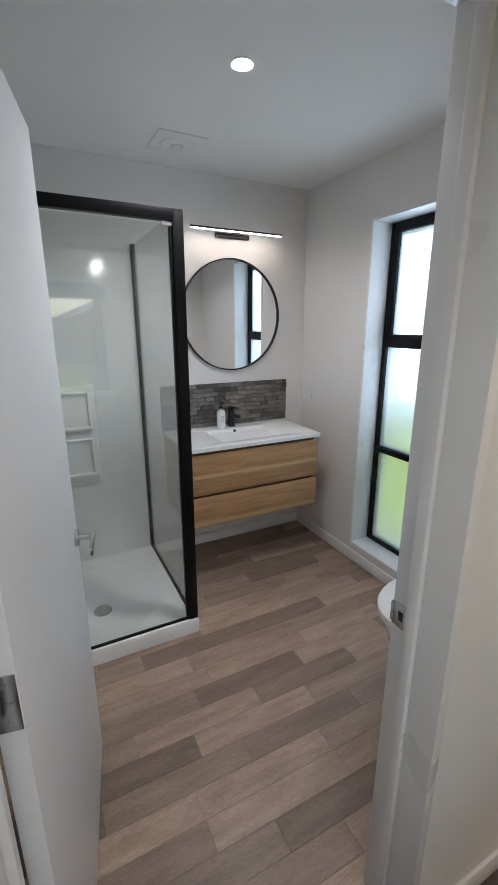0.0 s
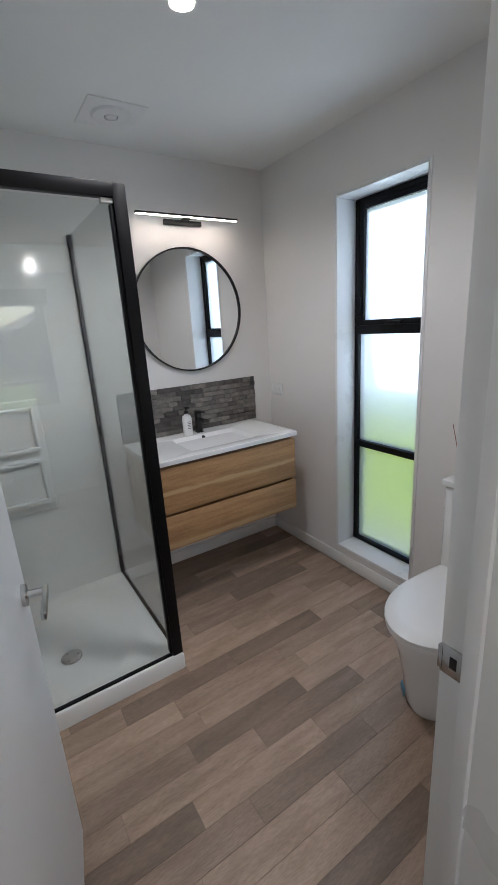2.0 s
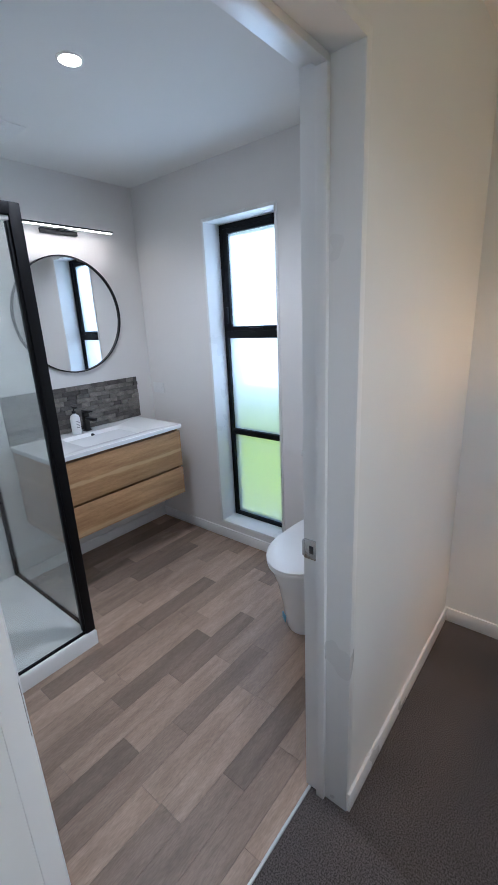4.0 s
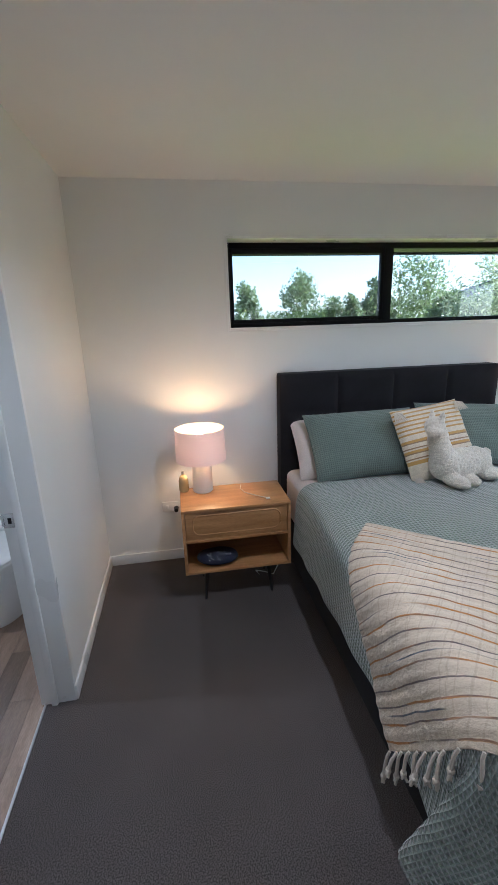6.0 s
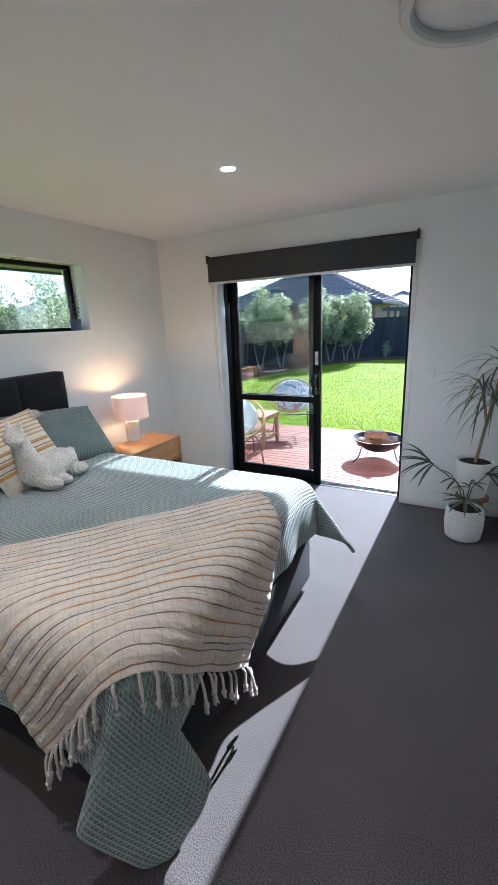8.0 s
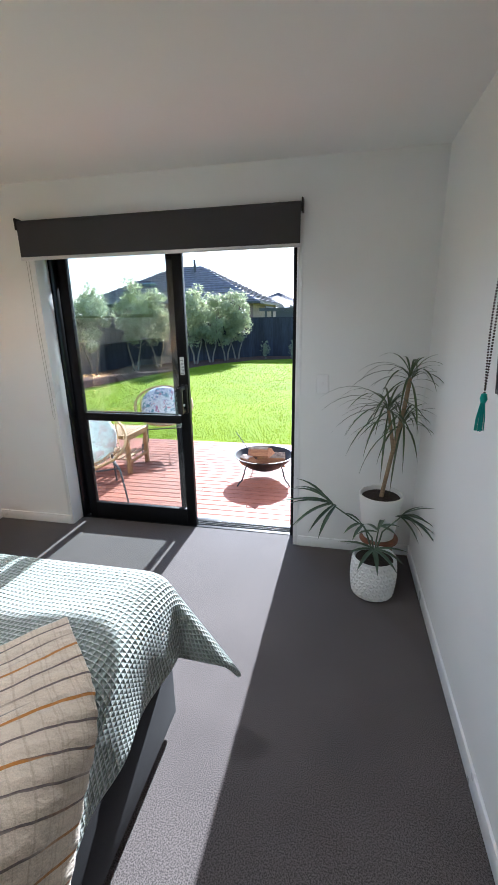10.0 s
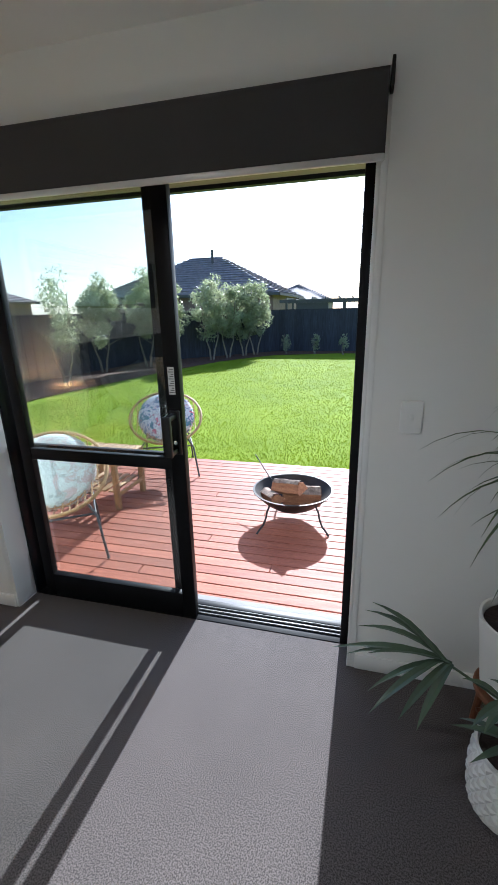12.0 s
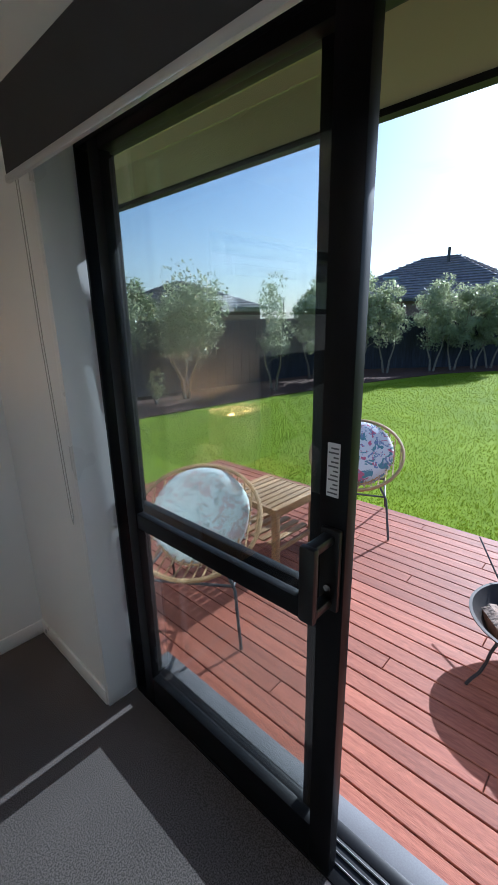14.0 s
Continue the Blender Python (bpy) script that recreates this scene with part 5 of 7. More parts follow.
cu = cushion("cushion", 0.45, 0.45, 0.13, stripe_cushion_mat(), "cream square cushion with ochre stripes and corner tassels", "cushion", lean(1.275, -1.475, PZ + 0.215, 30, 4, 6), seed=8)
for cx_ in (-0.20, 0.20):
    bm = bmesh.new()
    for k in range(7):
        add_tube(bm, [(cx_ + 0.006 * (k - 3), -0.20 + 0.003 * (k % 2), 0.035), (cx_ + 0.010 * (k - 3), -0.245 - 0.010 * (k % 3), 0.050), (cx_ + 0.012 * (k - 3), -0.275, 0.045)], [0.004, 0.004, 0.003], 5)
    part("tassel", bm, M_TASSEL, cu)
for cx_, cy_ in ((-0.20, 0.205), (0.205, 0.205)):
    bm = bmesh.new()
    for k in range(7):
        add_tube(bm, [(cx_, cy_, 0.02), (cx_ + 0.008 * (k - 3), cy_ - 0.02 - 0.004 * (k % 3), 0.045), (cx_ + 0.013 * (k - 3), cy_ - 0.065, 0.055)], [0.005, 0.005, 0.003], 5)
    part("tassel", bm, M_TASSEL, cu)


def plush():
    """A plush llama-like animal lying down: body, neck, head, ears, legs as blended lumps in one mesh."""
    bm = bmesh.new()
    lumps = [((0, 0, 0.085), (0.135, 0.085, 0.080)), ((0.09, 0, 0.085), (0.085, 0.080, 0.075)), ((-0.09, 0, 0.095), (0.075, 0.075, 0.085)), ((-0.125, 0, 0.16), (0.052, 0.055, 0.085)), ((-0.150, 0, 0.235), (0.044, 0.048, 0.080)), ((-0.175, 0, 0.300), (0.045, 0.047, 0.050)), ((-0.195, -0.022, 0.285), (0.034, 0.034, 0.030)), ((-0.160, 0.038, 0.345), (0.014, 0.012, 0.036)), ((-0.165, -0.030, 0.348), (0.014, 0.012, 0.036)), ((-0.10, -0.075, 0.035), (0.036, 0.085, 0.034)), ((-0.02, -0.085, 0.030), (0.034, 0.060, 0.030)), ((0.125, -0.070, 0.034), (0.060, 0.045, 0.034)), ((0.165, 0.0, 0.115), (0.030, 0.026, 0.030))]
    for c, s in lumps:
        bmesh.ops.create_icosphere(bm, subdivisions=3, radius=1.0, matrix=Matrix.Translation(c) @ Matrix.Diagonal((*s, 1)))
    return bm


pl = solid("plush_llama", plush(), M_FLUFF, "cream fluffy llama soft toy lying against the striped cushion", "soft toy")
pl.matrix_basis = pose(1.115, -1.535, PZ + 0.026, 0, 0, -78) @ Matrix.Diagonal((1.18, 1.18, 1.10, 1))
rm_ = pl.modifiers.new("blend", "REMESH")
rm_.mode, rm_.voxel_size = "VOXEL", 0.007
rs_ = pl.modifiers.new("soften", "SMOOTH")
rs_.iterations, rs_.factor = 6, 0.6
tx_ = bpy.data.textures.new("fleece", "CLOUDS")
tx_.noise_scale = 0.012
dp_ = pl.modifiers.new("pile", "DISPLACE")
dp_.texture, dp_.strength, dp_.mid_level = tx_, 0.012, 0.5


# ---- bedside tables and lamps ----
M_OAKN = mat("nightstand_oak", (0.50, 0.27, 0.11), 0.38, alt=(0.37, 0.18, 0.065), scale=3.0, stretch=(9, 1.0, 9), grain=0.12, grain_scale=50, bump=0.06, bump_scale=60, bump_dist=0.0005, rough_vary=0.08)
M_SHADE = mat("lamp_shade", (0.84, 0.76, 0.70), 0.85, vary=0.02, scale=5, transmission=0.0)
_nt = M_SHADE.node_tree
_tr = _nt.nodes.new("ShaderNodeBsdfTranslucent")
_tr.inputs[0].default_value = (0.68, 0.62, 0.74, 1)
_mx = _nt.nodes.new("ShaderNodeMixShader")
_mx.inputs[0].default_value = 0.28
_nt.links.new(_nt.nodes["Principled BSDF"].outputs[0], _mx.inputs[1])
_nt.links.new(_tr.outputs[0], _mx.inputs[2])
_nt.links.new(_mx.outputs[0], _nt.nodes["Material Output"].inputs[0])


def nightstand(at, label, group="bedside tables"):
    """Origin at the floor under the front middle; depth along +x, width along y."""
    W, D, Z0, Z1, t = 0.630, 0.345, 0.205, 0.612, 0.018
    o = thing("nightstand", label, "bedside table", at, 0, group)
    part("top", box((0, -W / 2, Z1 - t), (D, W / 2, Z1), 0.003), M_OAKN, o)
    part("bottom", box((0, -W / 2, Z0), (D, W / 2, Z0 + t), 0.003), M_OAKN, o)
    for s in (-1, 1):
        y = s * (W / 2 - t / 2)
        part("side", box((0.001, y - t / 2 + 0.0005, Z0 + t), (D - 0.001, y + t / 2 - 0.0005, Z1 - t), 0.001), M_OAKN, o)
    part("shelf", box((0.002, -W / 2 + t, 0.408), (D - 0.01, W / 2 - t, 0.422), 0.001), M_OAKN, o)
    part("back", box((D - 0.012, -W / 2 + t, Z0 + t), (D - 0.004, W / 2 - t, Z1 - t)), M_OAKN, o)
    dr = part("drawer", box((0.012, -W / 2 + t + 0.003, 0.425), (0.030, W / 2 - t - 0.003, Z1 - t - 0.003), 0.002), M_OAKN, o)
    # rounded raised border of the drawer face
    a, b = W / 2 - t - 0.030, 0.058
    zc = 0.509
    pts = []
    for qx, qz, s in ((a - b, b - 0.02, 0), (-(a - b), b - 0.02, 90), (-(a - b), -(b - 0.02), 180), (a - b, -(b - 0.02), 270)):
        for k in range(7):
            r = radians(s + 15 * k)
            pts.append((0.0125, qx + 0.045 * math.cos(r), zc + (qz - 0.0) * 0.45 + 0.042 * math.sin(r)))
    part("drawer_moulding", tube(pts, 0.0045, 6, closed=True), M_OAKN, dr)
    for x in (0.07, D - 0.07):
        for s in (-1, 1):
            part("leg", tube([(x, s * (W / 2 - 0.13), Z0 + 0.002), (x + (0.02 if x > 0.1 else -0.02), s * (W / 2 - 0.11), 0.0)], [0.013, 0.009], 12), M_BLACKM, o, "dark tapered leg")
    return o


n1 = nightstand((1.250, -0.270, 0), "oak bedside table with drawer and open shelf")
n2 = nightstand((1.250, -2.680, 0), "oak bedside table beyond the bed with a lamp on it")


def table_lamp(at, label):
    o = thing("table_lamp", label, "lamp", at, 0, "bedside lamps")
    part("base", lathe([(0, 0), (0.056, 0), (0.061, 0.004), (0.062, 0.10), (0.060, 0.175), (0.056, 0.182), (0.010, 0.184), (0.010, 0.22), (0, 0.22)], 36), mat("white_stoneware", (0.72, 0.69, 0.66), 0.6, vary=0.04, scale=8, bump=0.15, bump_scale=120, bump_dist=0.0008) if "white_stoneware" not in bpy.data.materials else bpy.data.materials["white_stoneware"], o)
    part("shade", lathe([(0.149, 0.205), (0.152, 0.205), (0.147, 0.400), (0.144, 0.400)], 56, closed=True), M_SHADE, o, "pinkish-white drum shade, lit from inside")
    bm = bmesh.new()
    for k in range(3):
        r = 2.0944 * k
        add_tube(bm, [(0.012 * math.cos(r), 0.012 * math.sin(r), 0.225), (0.146 * math.cos(r), 0.146 * math.sin(r), 0.385)], 0.0018, 6)
    add_tube(bm, [(0, 0, 0.20), (0, 0, 0.255)], 0.013, 12)
    part("fitting", bm, M_ALU, o)
    part("bulb", lathe([(0, 0.27), (0.013, 0.275), (0.028, 0.315), (0.030, 0.340), (0.02, 0.365), (0, 0.37)], 20), mat("bulb_glow", (1, 1, 1), 0.4, emit=(1.0, 0.62, 0.28), emit_strength=10.0) if "bulb_glow" not in bpy.data.materials else bpy.data.materials["bulb_glow"], o, "glowing bulb").visible_shadow = False
    L = new("lamp_glow", bpy.data.lights.new("lamp_glow", "POINT"))
    L.data.energy, L.data.color, L.data.shadow_soft_size = 1.0, (1.0, 0.50, 0.18), 0.035
    L.location = (at[0], at[1], at[2] + 0.345)
    return o


table_lamp((1.535, -0.098, 0.612), "lit table lamp with white cylinder base by the outlet")
table_lamp((1.560, -2.725, 0.612), "lit table lamp with pinkish drum shade beyond the bed")

# bottle beside the lamp
bo = thing("perfume_bottle", "small yellowish glass bottle beside the lit lamp", "bottle", (1.555, 0.018, 0.612))
part("bottle", lathe([(0, 0), (0.026, 0), (0.030, 0.006), (0.030, 0.07), (0.022, 0.095), (0.010, 0.105), (0.010, 0.112), (0, 0.112)], 24), mat("yellow_glass", (0.62, 0.50, 0.26), 0.12, vary=0.05), bo)
part("cap", disc((0, 0, 0.110), 0.010, 0.020, 16, 0.002), mat("cap_plastic", (0.45, 0.42, 0.35), 0.35), bo)
M_CABLE = mat("white_cable", (0.72, 0.70, 0.66), 0.45)
ch = thing("charging_cable", "white charging cable lying across the bedside table", "cable", (1.30, -0.40, 0.613))
part("wire", tube([(0.26, 0.06, 0.004), (0.20, 0.075, 0.004), (0.13, 0.055, 0.004), (0.07, 0.0, 0.004), (0.02, -0.055, 0.005)], 0.0022, 6), M_CABLE, ch)
part("connector", box((0.0, -0.075, 0.001), (0.018, -0.050, 0.009), 0.002), M_CABLE, ch)
c2 = thing("floor_cable", "white looped cable under the bedside table", "cable", (1.35, -0.45, 0.0))
part("wire", tube([(0.12, 0.02, 0.004), (0.03, 0.06, 0.10), (-0.02, 0.02, 0.12), (-0.03, -0.04, 0.10), (0.0, -0.09, 0.17)], 0.003, 6), M_CABLE, c2)
bag = thing("navy_pouch", "navy pouch with small white dots on the open shelf", "pouch", (1.345, -0.155, 0.224))
bm = bmesh.new()
bmesh.ops.create_icosphere(bm, subdivisions=4, radius=1.0, matrix=Matrix.Translation((0, 0, 0.035)) @ Matrix.Diagonal((0.085, 0.125, 0.040, 1)))
for v in bm.verts:
    v.co += v.co.normalized() * 0.010 * noise.noise(v.co * 14)
    v.co.z = max(v.co.z, 0.001)
part("pouch", bm, mat("navy_cloth", (0.012, 0.016, 0.040), 0.8, vary=0.2), bag)
bm = bmesh.new()
for k in range(22):
    a, r = random.uniform(2.3, 4.0), random.uniform(0.3, 0.95)
    x, y = 0.085 * r * math.cos(a), 0.118 * r * math.sin(a) * 1.2
    z = 0.035 + 0.042 * math.sqrt(max(0.02, 1 - min(0.98, (x / 0.085) ** 2 + (y / 0.125) ** 2)))
    bmesh.ops.create_icosphere(bm, subdivisions=1, radius=0.004, matrix=Matrix.Translation((x, y, z)))
part("dot", bm, M_WHITEP, bag)

# ---- wall screen with beads ----
tv = thing("wall_television", "flat black television mounted on the white wall", "television", (WEST + 0.010, -1.93, 1.54))
tv.matrix_basis = pose(WEST + 0.010, -1.93, 1.54, 0, 4, 0)
TW, THH = 0.80, 0.209
part("mount", box((-0.003, -0.12, -0.10), (0.022, 0.12, 0.10), 0.003), M_BLACKM, tv)
part("case", box((0.020, -TW / 2, -THH), (0.050, TW / 2, THH), 0.004), M_BLACK, tv)
part("screen", box((0.0495, -TW / 2 + 0.010, -THH + 0.014), (0.0512, TW / 2 - 0.010, THH - 0.010), 0.0005), mat("dark_screen", (0.030, 0.030, 0.032), 0.32, spec=0.5), tv)
part("bezel", frame_x(bmesh.new(), 0.0505, 0.0535, -TW / 2, TW / 2, -THH, THH, 0.008, 0.008, 0.014), mat("grey_bezel", (0.10, 0.10, 0.10), 0.35, metal=0.5), tv)
bd = thing("bead_tassel", "dark bead string with turquoise tassel hanging from the television", "ornament", (WEST + 0.076, -1.93 - TW / 2 - 0.004, 1.54 + THH))
M_BEAD = mat("dark_bead", (0.05, 0.028, 0.022), 0.5, per_object=0.3)
bm = bmesh.new()
for s, L0 in ((1, 0.40), (-1, 0.42)):
    for k in range(52):
        t = k / 51
        bmesh.ops.create_icosphere(bm, subdivisions=1, radius=0.0036, matrix=Matrix.Translation((0.004 * s * math.sin(math.pi * t), -0.012 * math.sin(math.pi * t) * (1.3 if s > 0 else 0.4), 0.012 - L0 * t * 1.05)))
part("beads", bm, M_BEAD, bd)
part("knot", lathe([(0, -0.455), (0.007, -0.452), (0.011, -0.440), (0.008, -0.425), (0, -0.420)], 14), mat("turquoise_yarn", (0.015, 0.30, 0.25), 0.85), bd)
bm = bmesh.new()
for k in range(26):
    a, r = random.uniform(0, 6.28), random.uniform(0.2, 1)
    add_tube(bm, [(0.006 * r * math.cos(a), 0.006 * r * math.sin(a), -0.450), (0.014 * r * math.cos(a), 0.014 * r * math.sin(a), -0.50), (0.015 * r * math.cos(a), 0.015 * r * math.sin(a), -0.540)], 0.0018, 4)
part("tassel", bm, bpy.data.materials["turquoise_yarn"], bd)


# ---- plants ----
M_LEAF = mat("dracaena_leaf", (0.085, 0.12, 0.05), 0.45, alt=(0.05, 0.08, 0.035), scale=9, per_object=0.15)
M_PALM = mat("palm_leaf", (0.09, 0.13, 0.08), 0.38, alt=(0.055, 0.09, 0.055), scale=9, per_object=0.15)
M_SOIL = mat("potting_soil", (0.025, 0.015, 0.011), 0.95, vary=0.4, scale=60, bump=1.0, bump_scale=90, bump_dist=0.01)
M_STEM = mat("bark_stem", (0.27, 0.19, 0.11), 0.8, vary=0.2, scale=20, stretch=(1, 1, 6), bump=0.4, bump_scale=60)
M_POT = mat("white_glazed_pot", (0.74, 0.74, 0.71), 0.35, vary=0.02)


def leaf(bm, base, direction, length, width, droop, segs=7, fold=0.25):
    """A strap leaf that bends down along its length."""
    d = Vector(direction).normalized()
    side = d.cross(Vector((0, 0, 1)))
    side = side.normalized() if side.length > 1e-3 else Vector((1, 0, 0))
    p, rows = Vector(base), []
    for k in range(segs + 1):
        t = k / segs
        w = width * (math.sin(math.pi * min(1.0, t * 0.86 + 0.10)) ** 0.7) * (1 - 0.85 * t ** 4)
        if k == segs:
            w = width * 0.03
        nrm = side.cross(d)
        rows.append([bm.verts.new(p - side * w / 2 + nrm * w * fold * 0.5), bm.verts.new(p), bm.verts.new(p + side * w / 2 + nrm * w * fold * 0.5)])
        d = (d + Vector((0, 0, -droop / segs))).normalized()
        p = p + d * (length / segs)
    for a, b in zip(rows, rows[1:]):
        bm.faces.new((a[0], a[1], b[1], b[0]))
        bm.faces.new((a[1], a[2], b[2], b[1]))
    return bm


def dracaena(at):
    o = thing("dracaena_plant", "spiky-leaved dracaena in a plain white pot on a stool", "potted plant", at)
    part("pot", lathe([(0, 0), (0.078, 0), (0.092, 0.01), (0.118, 0.20), (0.128, 0.275), (0.127, 0.285), (0.119, 0.285), (0.114, 0.255), (0, 0.255)], 48), M_POT, o)
    part("soil", disc((0, 0, 0.2555), 0.112, 0.010, 32, 0.004), M_SOIL, o)
    stems = [([(0, 0, 0.25), (-0.018, 0.004, 0.38), (-0.048, 0.01, 0.58), (-0.085, 0.02, 0.82), (-0.10, 0.02, 0.98)], 0.014, -0.10, 0.02, 0.98), ([(-0.046, 0.009, 0.56), (-0.025, 0.02, 0.68), (0.0, 0.03, 0.80)], 0.011, 0.0, 0.03, 0.80), ([(-0.056, 0.012, 0.63), (-0.066, 0.035, 0.68), (-0.078, 0.05, 0.73)], 0.010, -0.078, 0.05, 0.73)]
    for pts, r, *_ in stems:
        part("stem", tube(pts, [r] + [r * 0.85] * (len(pts) - 1), 10), M_STEM, o)
    rr = random.Random(11)
    for (_, _, x, y, z), n, ls in ((stems[0], 26, 1.0), (stems[1], 34, 1.05), (stems[2], 28, 1.0)):
        for k in range(n):
            a = 2.39996 * k + x * 9
            up = 1.5 - 1.8 * (k / n)
            near_wall = max(0.0, -math.cos(a)) + max(0.0, -math.sin(a)) * 0.6
            bm = leaf(bmesh.new(), (x + 0.006 * math.cos(a), y + 0.006 * math.sin(a), z - 0.05 * (k / n) + 0.03), (math.cos(a), math.sin(a), up + near_wall * 1.2), rr.uniform(0.31, 0.42) * ls * (1 - 0.42 * near_wall), 0.012, rr.uniform(1.4, 2.3), 7)
            part("leaf", bm, M_LEAF, o)
    return o


def plant_stool(at):
    o = thing("plant_stool", "low reddish-brown wooden plant stool", "stool", at)
    M = mat("stool_wood", (0.20, 0.075, 0.035), 0.45, alt=(0.12, 0.045, 0.02), scale=5, stretch=(6, 6, 1))
    part("top", disc((0, 0, 0.225), 0.115, 0.022, 40, 0.004), M, o)
    for k in range(4):
        a = radians(45 + 90 * k)
        part("leg", tube([(0.085 * math.cos(a), 0.085 * math.sin(a), 0.226), (0.105 * math.cos(a), 0.105 * math.sin(a), 0.0)], [0.016, 0.012], 10), M, o)
    part("rail", tube([(0.094, 0.0, 0.13), (-0.094, 0.0, 0.13)], 0.008, 8), M, o)
    return o


def faceted_pot():
    """A pot with diamond facets pressed into its wall."""
    bm = bmesh.new()
    n, rows = 22, 7
    rings = []
    for j in range(rows + 1):
        t = j / rows
        r = 0.098 + 0.028 * math.sin(math.pi * (0.18 + 0.55 * t))
        z = 0.012 + 0.215 * t
        rings.append([bm.verts.new((r * math.cos(2 * math.pi * (k + 0.5 * (j % 2)) / n), r * math.sin(2 * math.pi * (k + 0.5 * (j % 2)) / n), z)) for k in range(n)])
    for j in range(rows):
        a, b = rings[j], rings[j + 1]
        for k in range(n):
            if j % 2 == 0:
                bm.faces.new((a[k], a[(k + 1) % n], b[k]))
                bm.faces.new((a[(k + 1) % n], b[(k + 1) % n], b[k]))
            else:
                bm.faces.new((a[k], b[(k + 1) % n], b[k]))
                bm.faces.new((a[k], a[(k + 1) % n], b[(k + 1) % n]))
    # push each diamond's middle out
    bmesh.ops.recalc_face_normals(bm, faces=bm.faces)
    out = bmesh.ops.poke(bm, faces=list(bm.faces), offset=0.007)
    bot = [bm.verts.new((0.085 * math.cos(2 * math.pi * k / n), 0.085 * math.sin(2 * math.pi * k / n), 0.0)) for k in range(n)]
    for k in range(n):
        bm.faces.new((bot[k], bot[(k + 1) % n], rings[0][(k + 1) % n], rings[0][k]))
    bm.faces.new(bot[::-1])
    o = 0.5 * (rows % 2)

    def ring(r, z):
        return [bm.verts.new((r * math.cos(2 * math.pi * (k + o) / n), r * math.sin(2 * math.pi * (k + o) / n), z)) for k in range(n)]

    prev = rings[-1]
    for r, z in ((0.121, 0.242), (0.113, 0.242), (0.109, 0.215)):
        cur = ring(r, z)
        for k in range(n):
            bm.faces.new((prev[k], prev[(k + 1) % n], cur[(k + 1) % n], cur[k]))
        prev = cur
    bm.faces.new(prev)
    bmesh.ops.recalc_face_normals(bm, faces=bm.faces)
    return bm


def palm(at):
    o = thing("palm_plant", "young fan-leaved palm in a white faceted pot", "potted plant", at)
    ob = part("pot", faceted_pot(), M_POT, o, "white pot pressed with diamond facets")
    part("soil", disc((0, 0, 0.212), 0.105, 0.012, 32, 0.004), M_SOIL, o)
    rr = random.Random(5)
    # stalks: (azimuth of the stalk, reach, height, leaf length, leaves)
    for az, reach, hgt, ll, n in ((8, 0.27, 0.33, 0.29, 10), (150, 0.14, 0.30, 0.23, 8), (75, 0.055, 0.07, 0.22, 8), (25, 0.10, 0.22, 0.15, 3), (250, 0.06, 0.16, 0.16, 5)):
        a = radians(az)
        e = Vector((reach * math.cos(a), reach * math.sin(a), 0.24 + hgt))
        part("stalk", tube([(0, 0, 0.23), (reach * 0.25 * math.cos(a), reach * 0.25 * math.sin(a), 0.24 + hgt * 0.55), e], [0.006, 0.0045, 0.0035], 8), M_PALM, o)
        for k in range(n):
            f = (k / (n - 1) - 0.5) * 2
            if az in (75, 250):
                b, upk = a + f * 1.9, 0.25 + 0.3 * rr.random()
            else:
                b, upk = a + 0.35 * math.sin(k * 2.4) + f * 0.5, 1.3 - 1.9 * k / (n - 1)
            back = Vector((math.cos(a), math.sin(a), 0.5)) * (-0.010 * (k % 5))
            bm = leaf(bmesh.new(), e + back, (math.cos(b), math.sin(b), upk), ll * (1 - 0.22 * abs(f)) * rr.uniform(0.9, 1.1), 0.027, rr.uniform(0.5, 1.1), 6, 0.35)
            part("leaflet", bm, M_PALM, o)
    return o


plant_stool((-1.165, -3.385, 0))
dracaena((-1.160, -3.385, 0.247))
palm((-1.125, -3.160, 0))

# little plant on the high sill
sp_ = thing("sill_plant", "small leafy plant in a blue-grey pot on the high sill", "potted plant", (EAST + 0.065, -2.540, HW[2] + 0.0125))
part("pot", lathe([(0, 0), (0.038, 0), (0.041, 0.004), (0.048, 0.085), (0.048, 0.090), (0.044, 0.090), (0.042, 0.075), (0, 0.075)], 32), mat("blue_grey_pot", (0.12, 0.16, 0.25), 0.5, vary=0.05), sp_)
part("stem", tube([(0, 0, 0.075), (0.004, 0.004, 0.15), (0.0, 0.02, 0.27)], [0.004, 0.003, 0.002], 6), M_STEM, sp_)
rr = random.Random(3)
for k in range(16):
    a = 2.4 * k
    part("leaf", leaf(bmesh.new(), (0, 0.004 * (k > 6), 0.10 + 0.0115 * k), (math.cos(a), math.sin(a), 0.5), rr.uniform(0.045, 0.075), 0.026, 1.2, 5), M_PALM, sp_)


# ---- outside ----
M_MULCH = mat("bark_mulch", (0.085, 0.040, 0.025), 0.95, vary=0.4, scale=12, grain=0.5, grain_scale=60, bump=1.0, bump_scale=40, bump_dist=0.03)
M_STEEL = mat("dark_bowl_steel", (0.035, 0.028, 0.025), 0.55, metal=0.5, vary=0.3, scale=14, rough_vary=0.1)
M_CANE = mat("natural_cane", (0.50, 0.32, 0.15), 0.55, alt=(0.36, 0.21, 0.09), scale=30)
M_GREYM = mat("grey_painted_metal", (0.07, 0.07, 0.075), 0.4, metal=0.3)
M_TEAK = mat("teak_slat", (0.46, 0.28, 0.13), 0.6, alt=(0.33, 0.19, 0.09), scale=6, stretch=(8, 1.2, 8), per_object=0.18, grain=0.15, grain_scale=60)
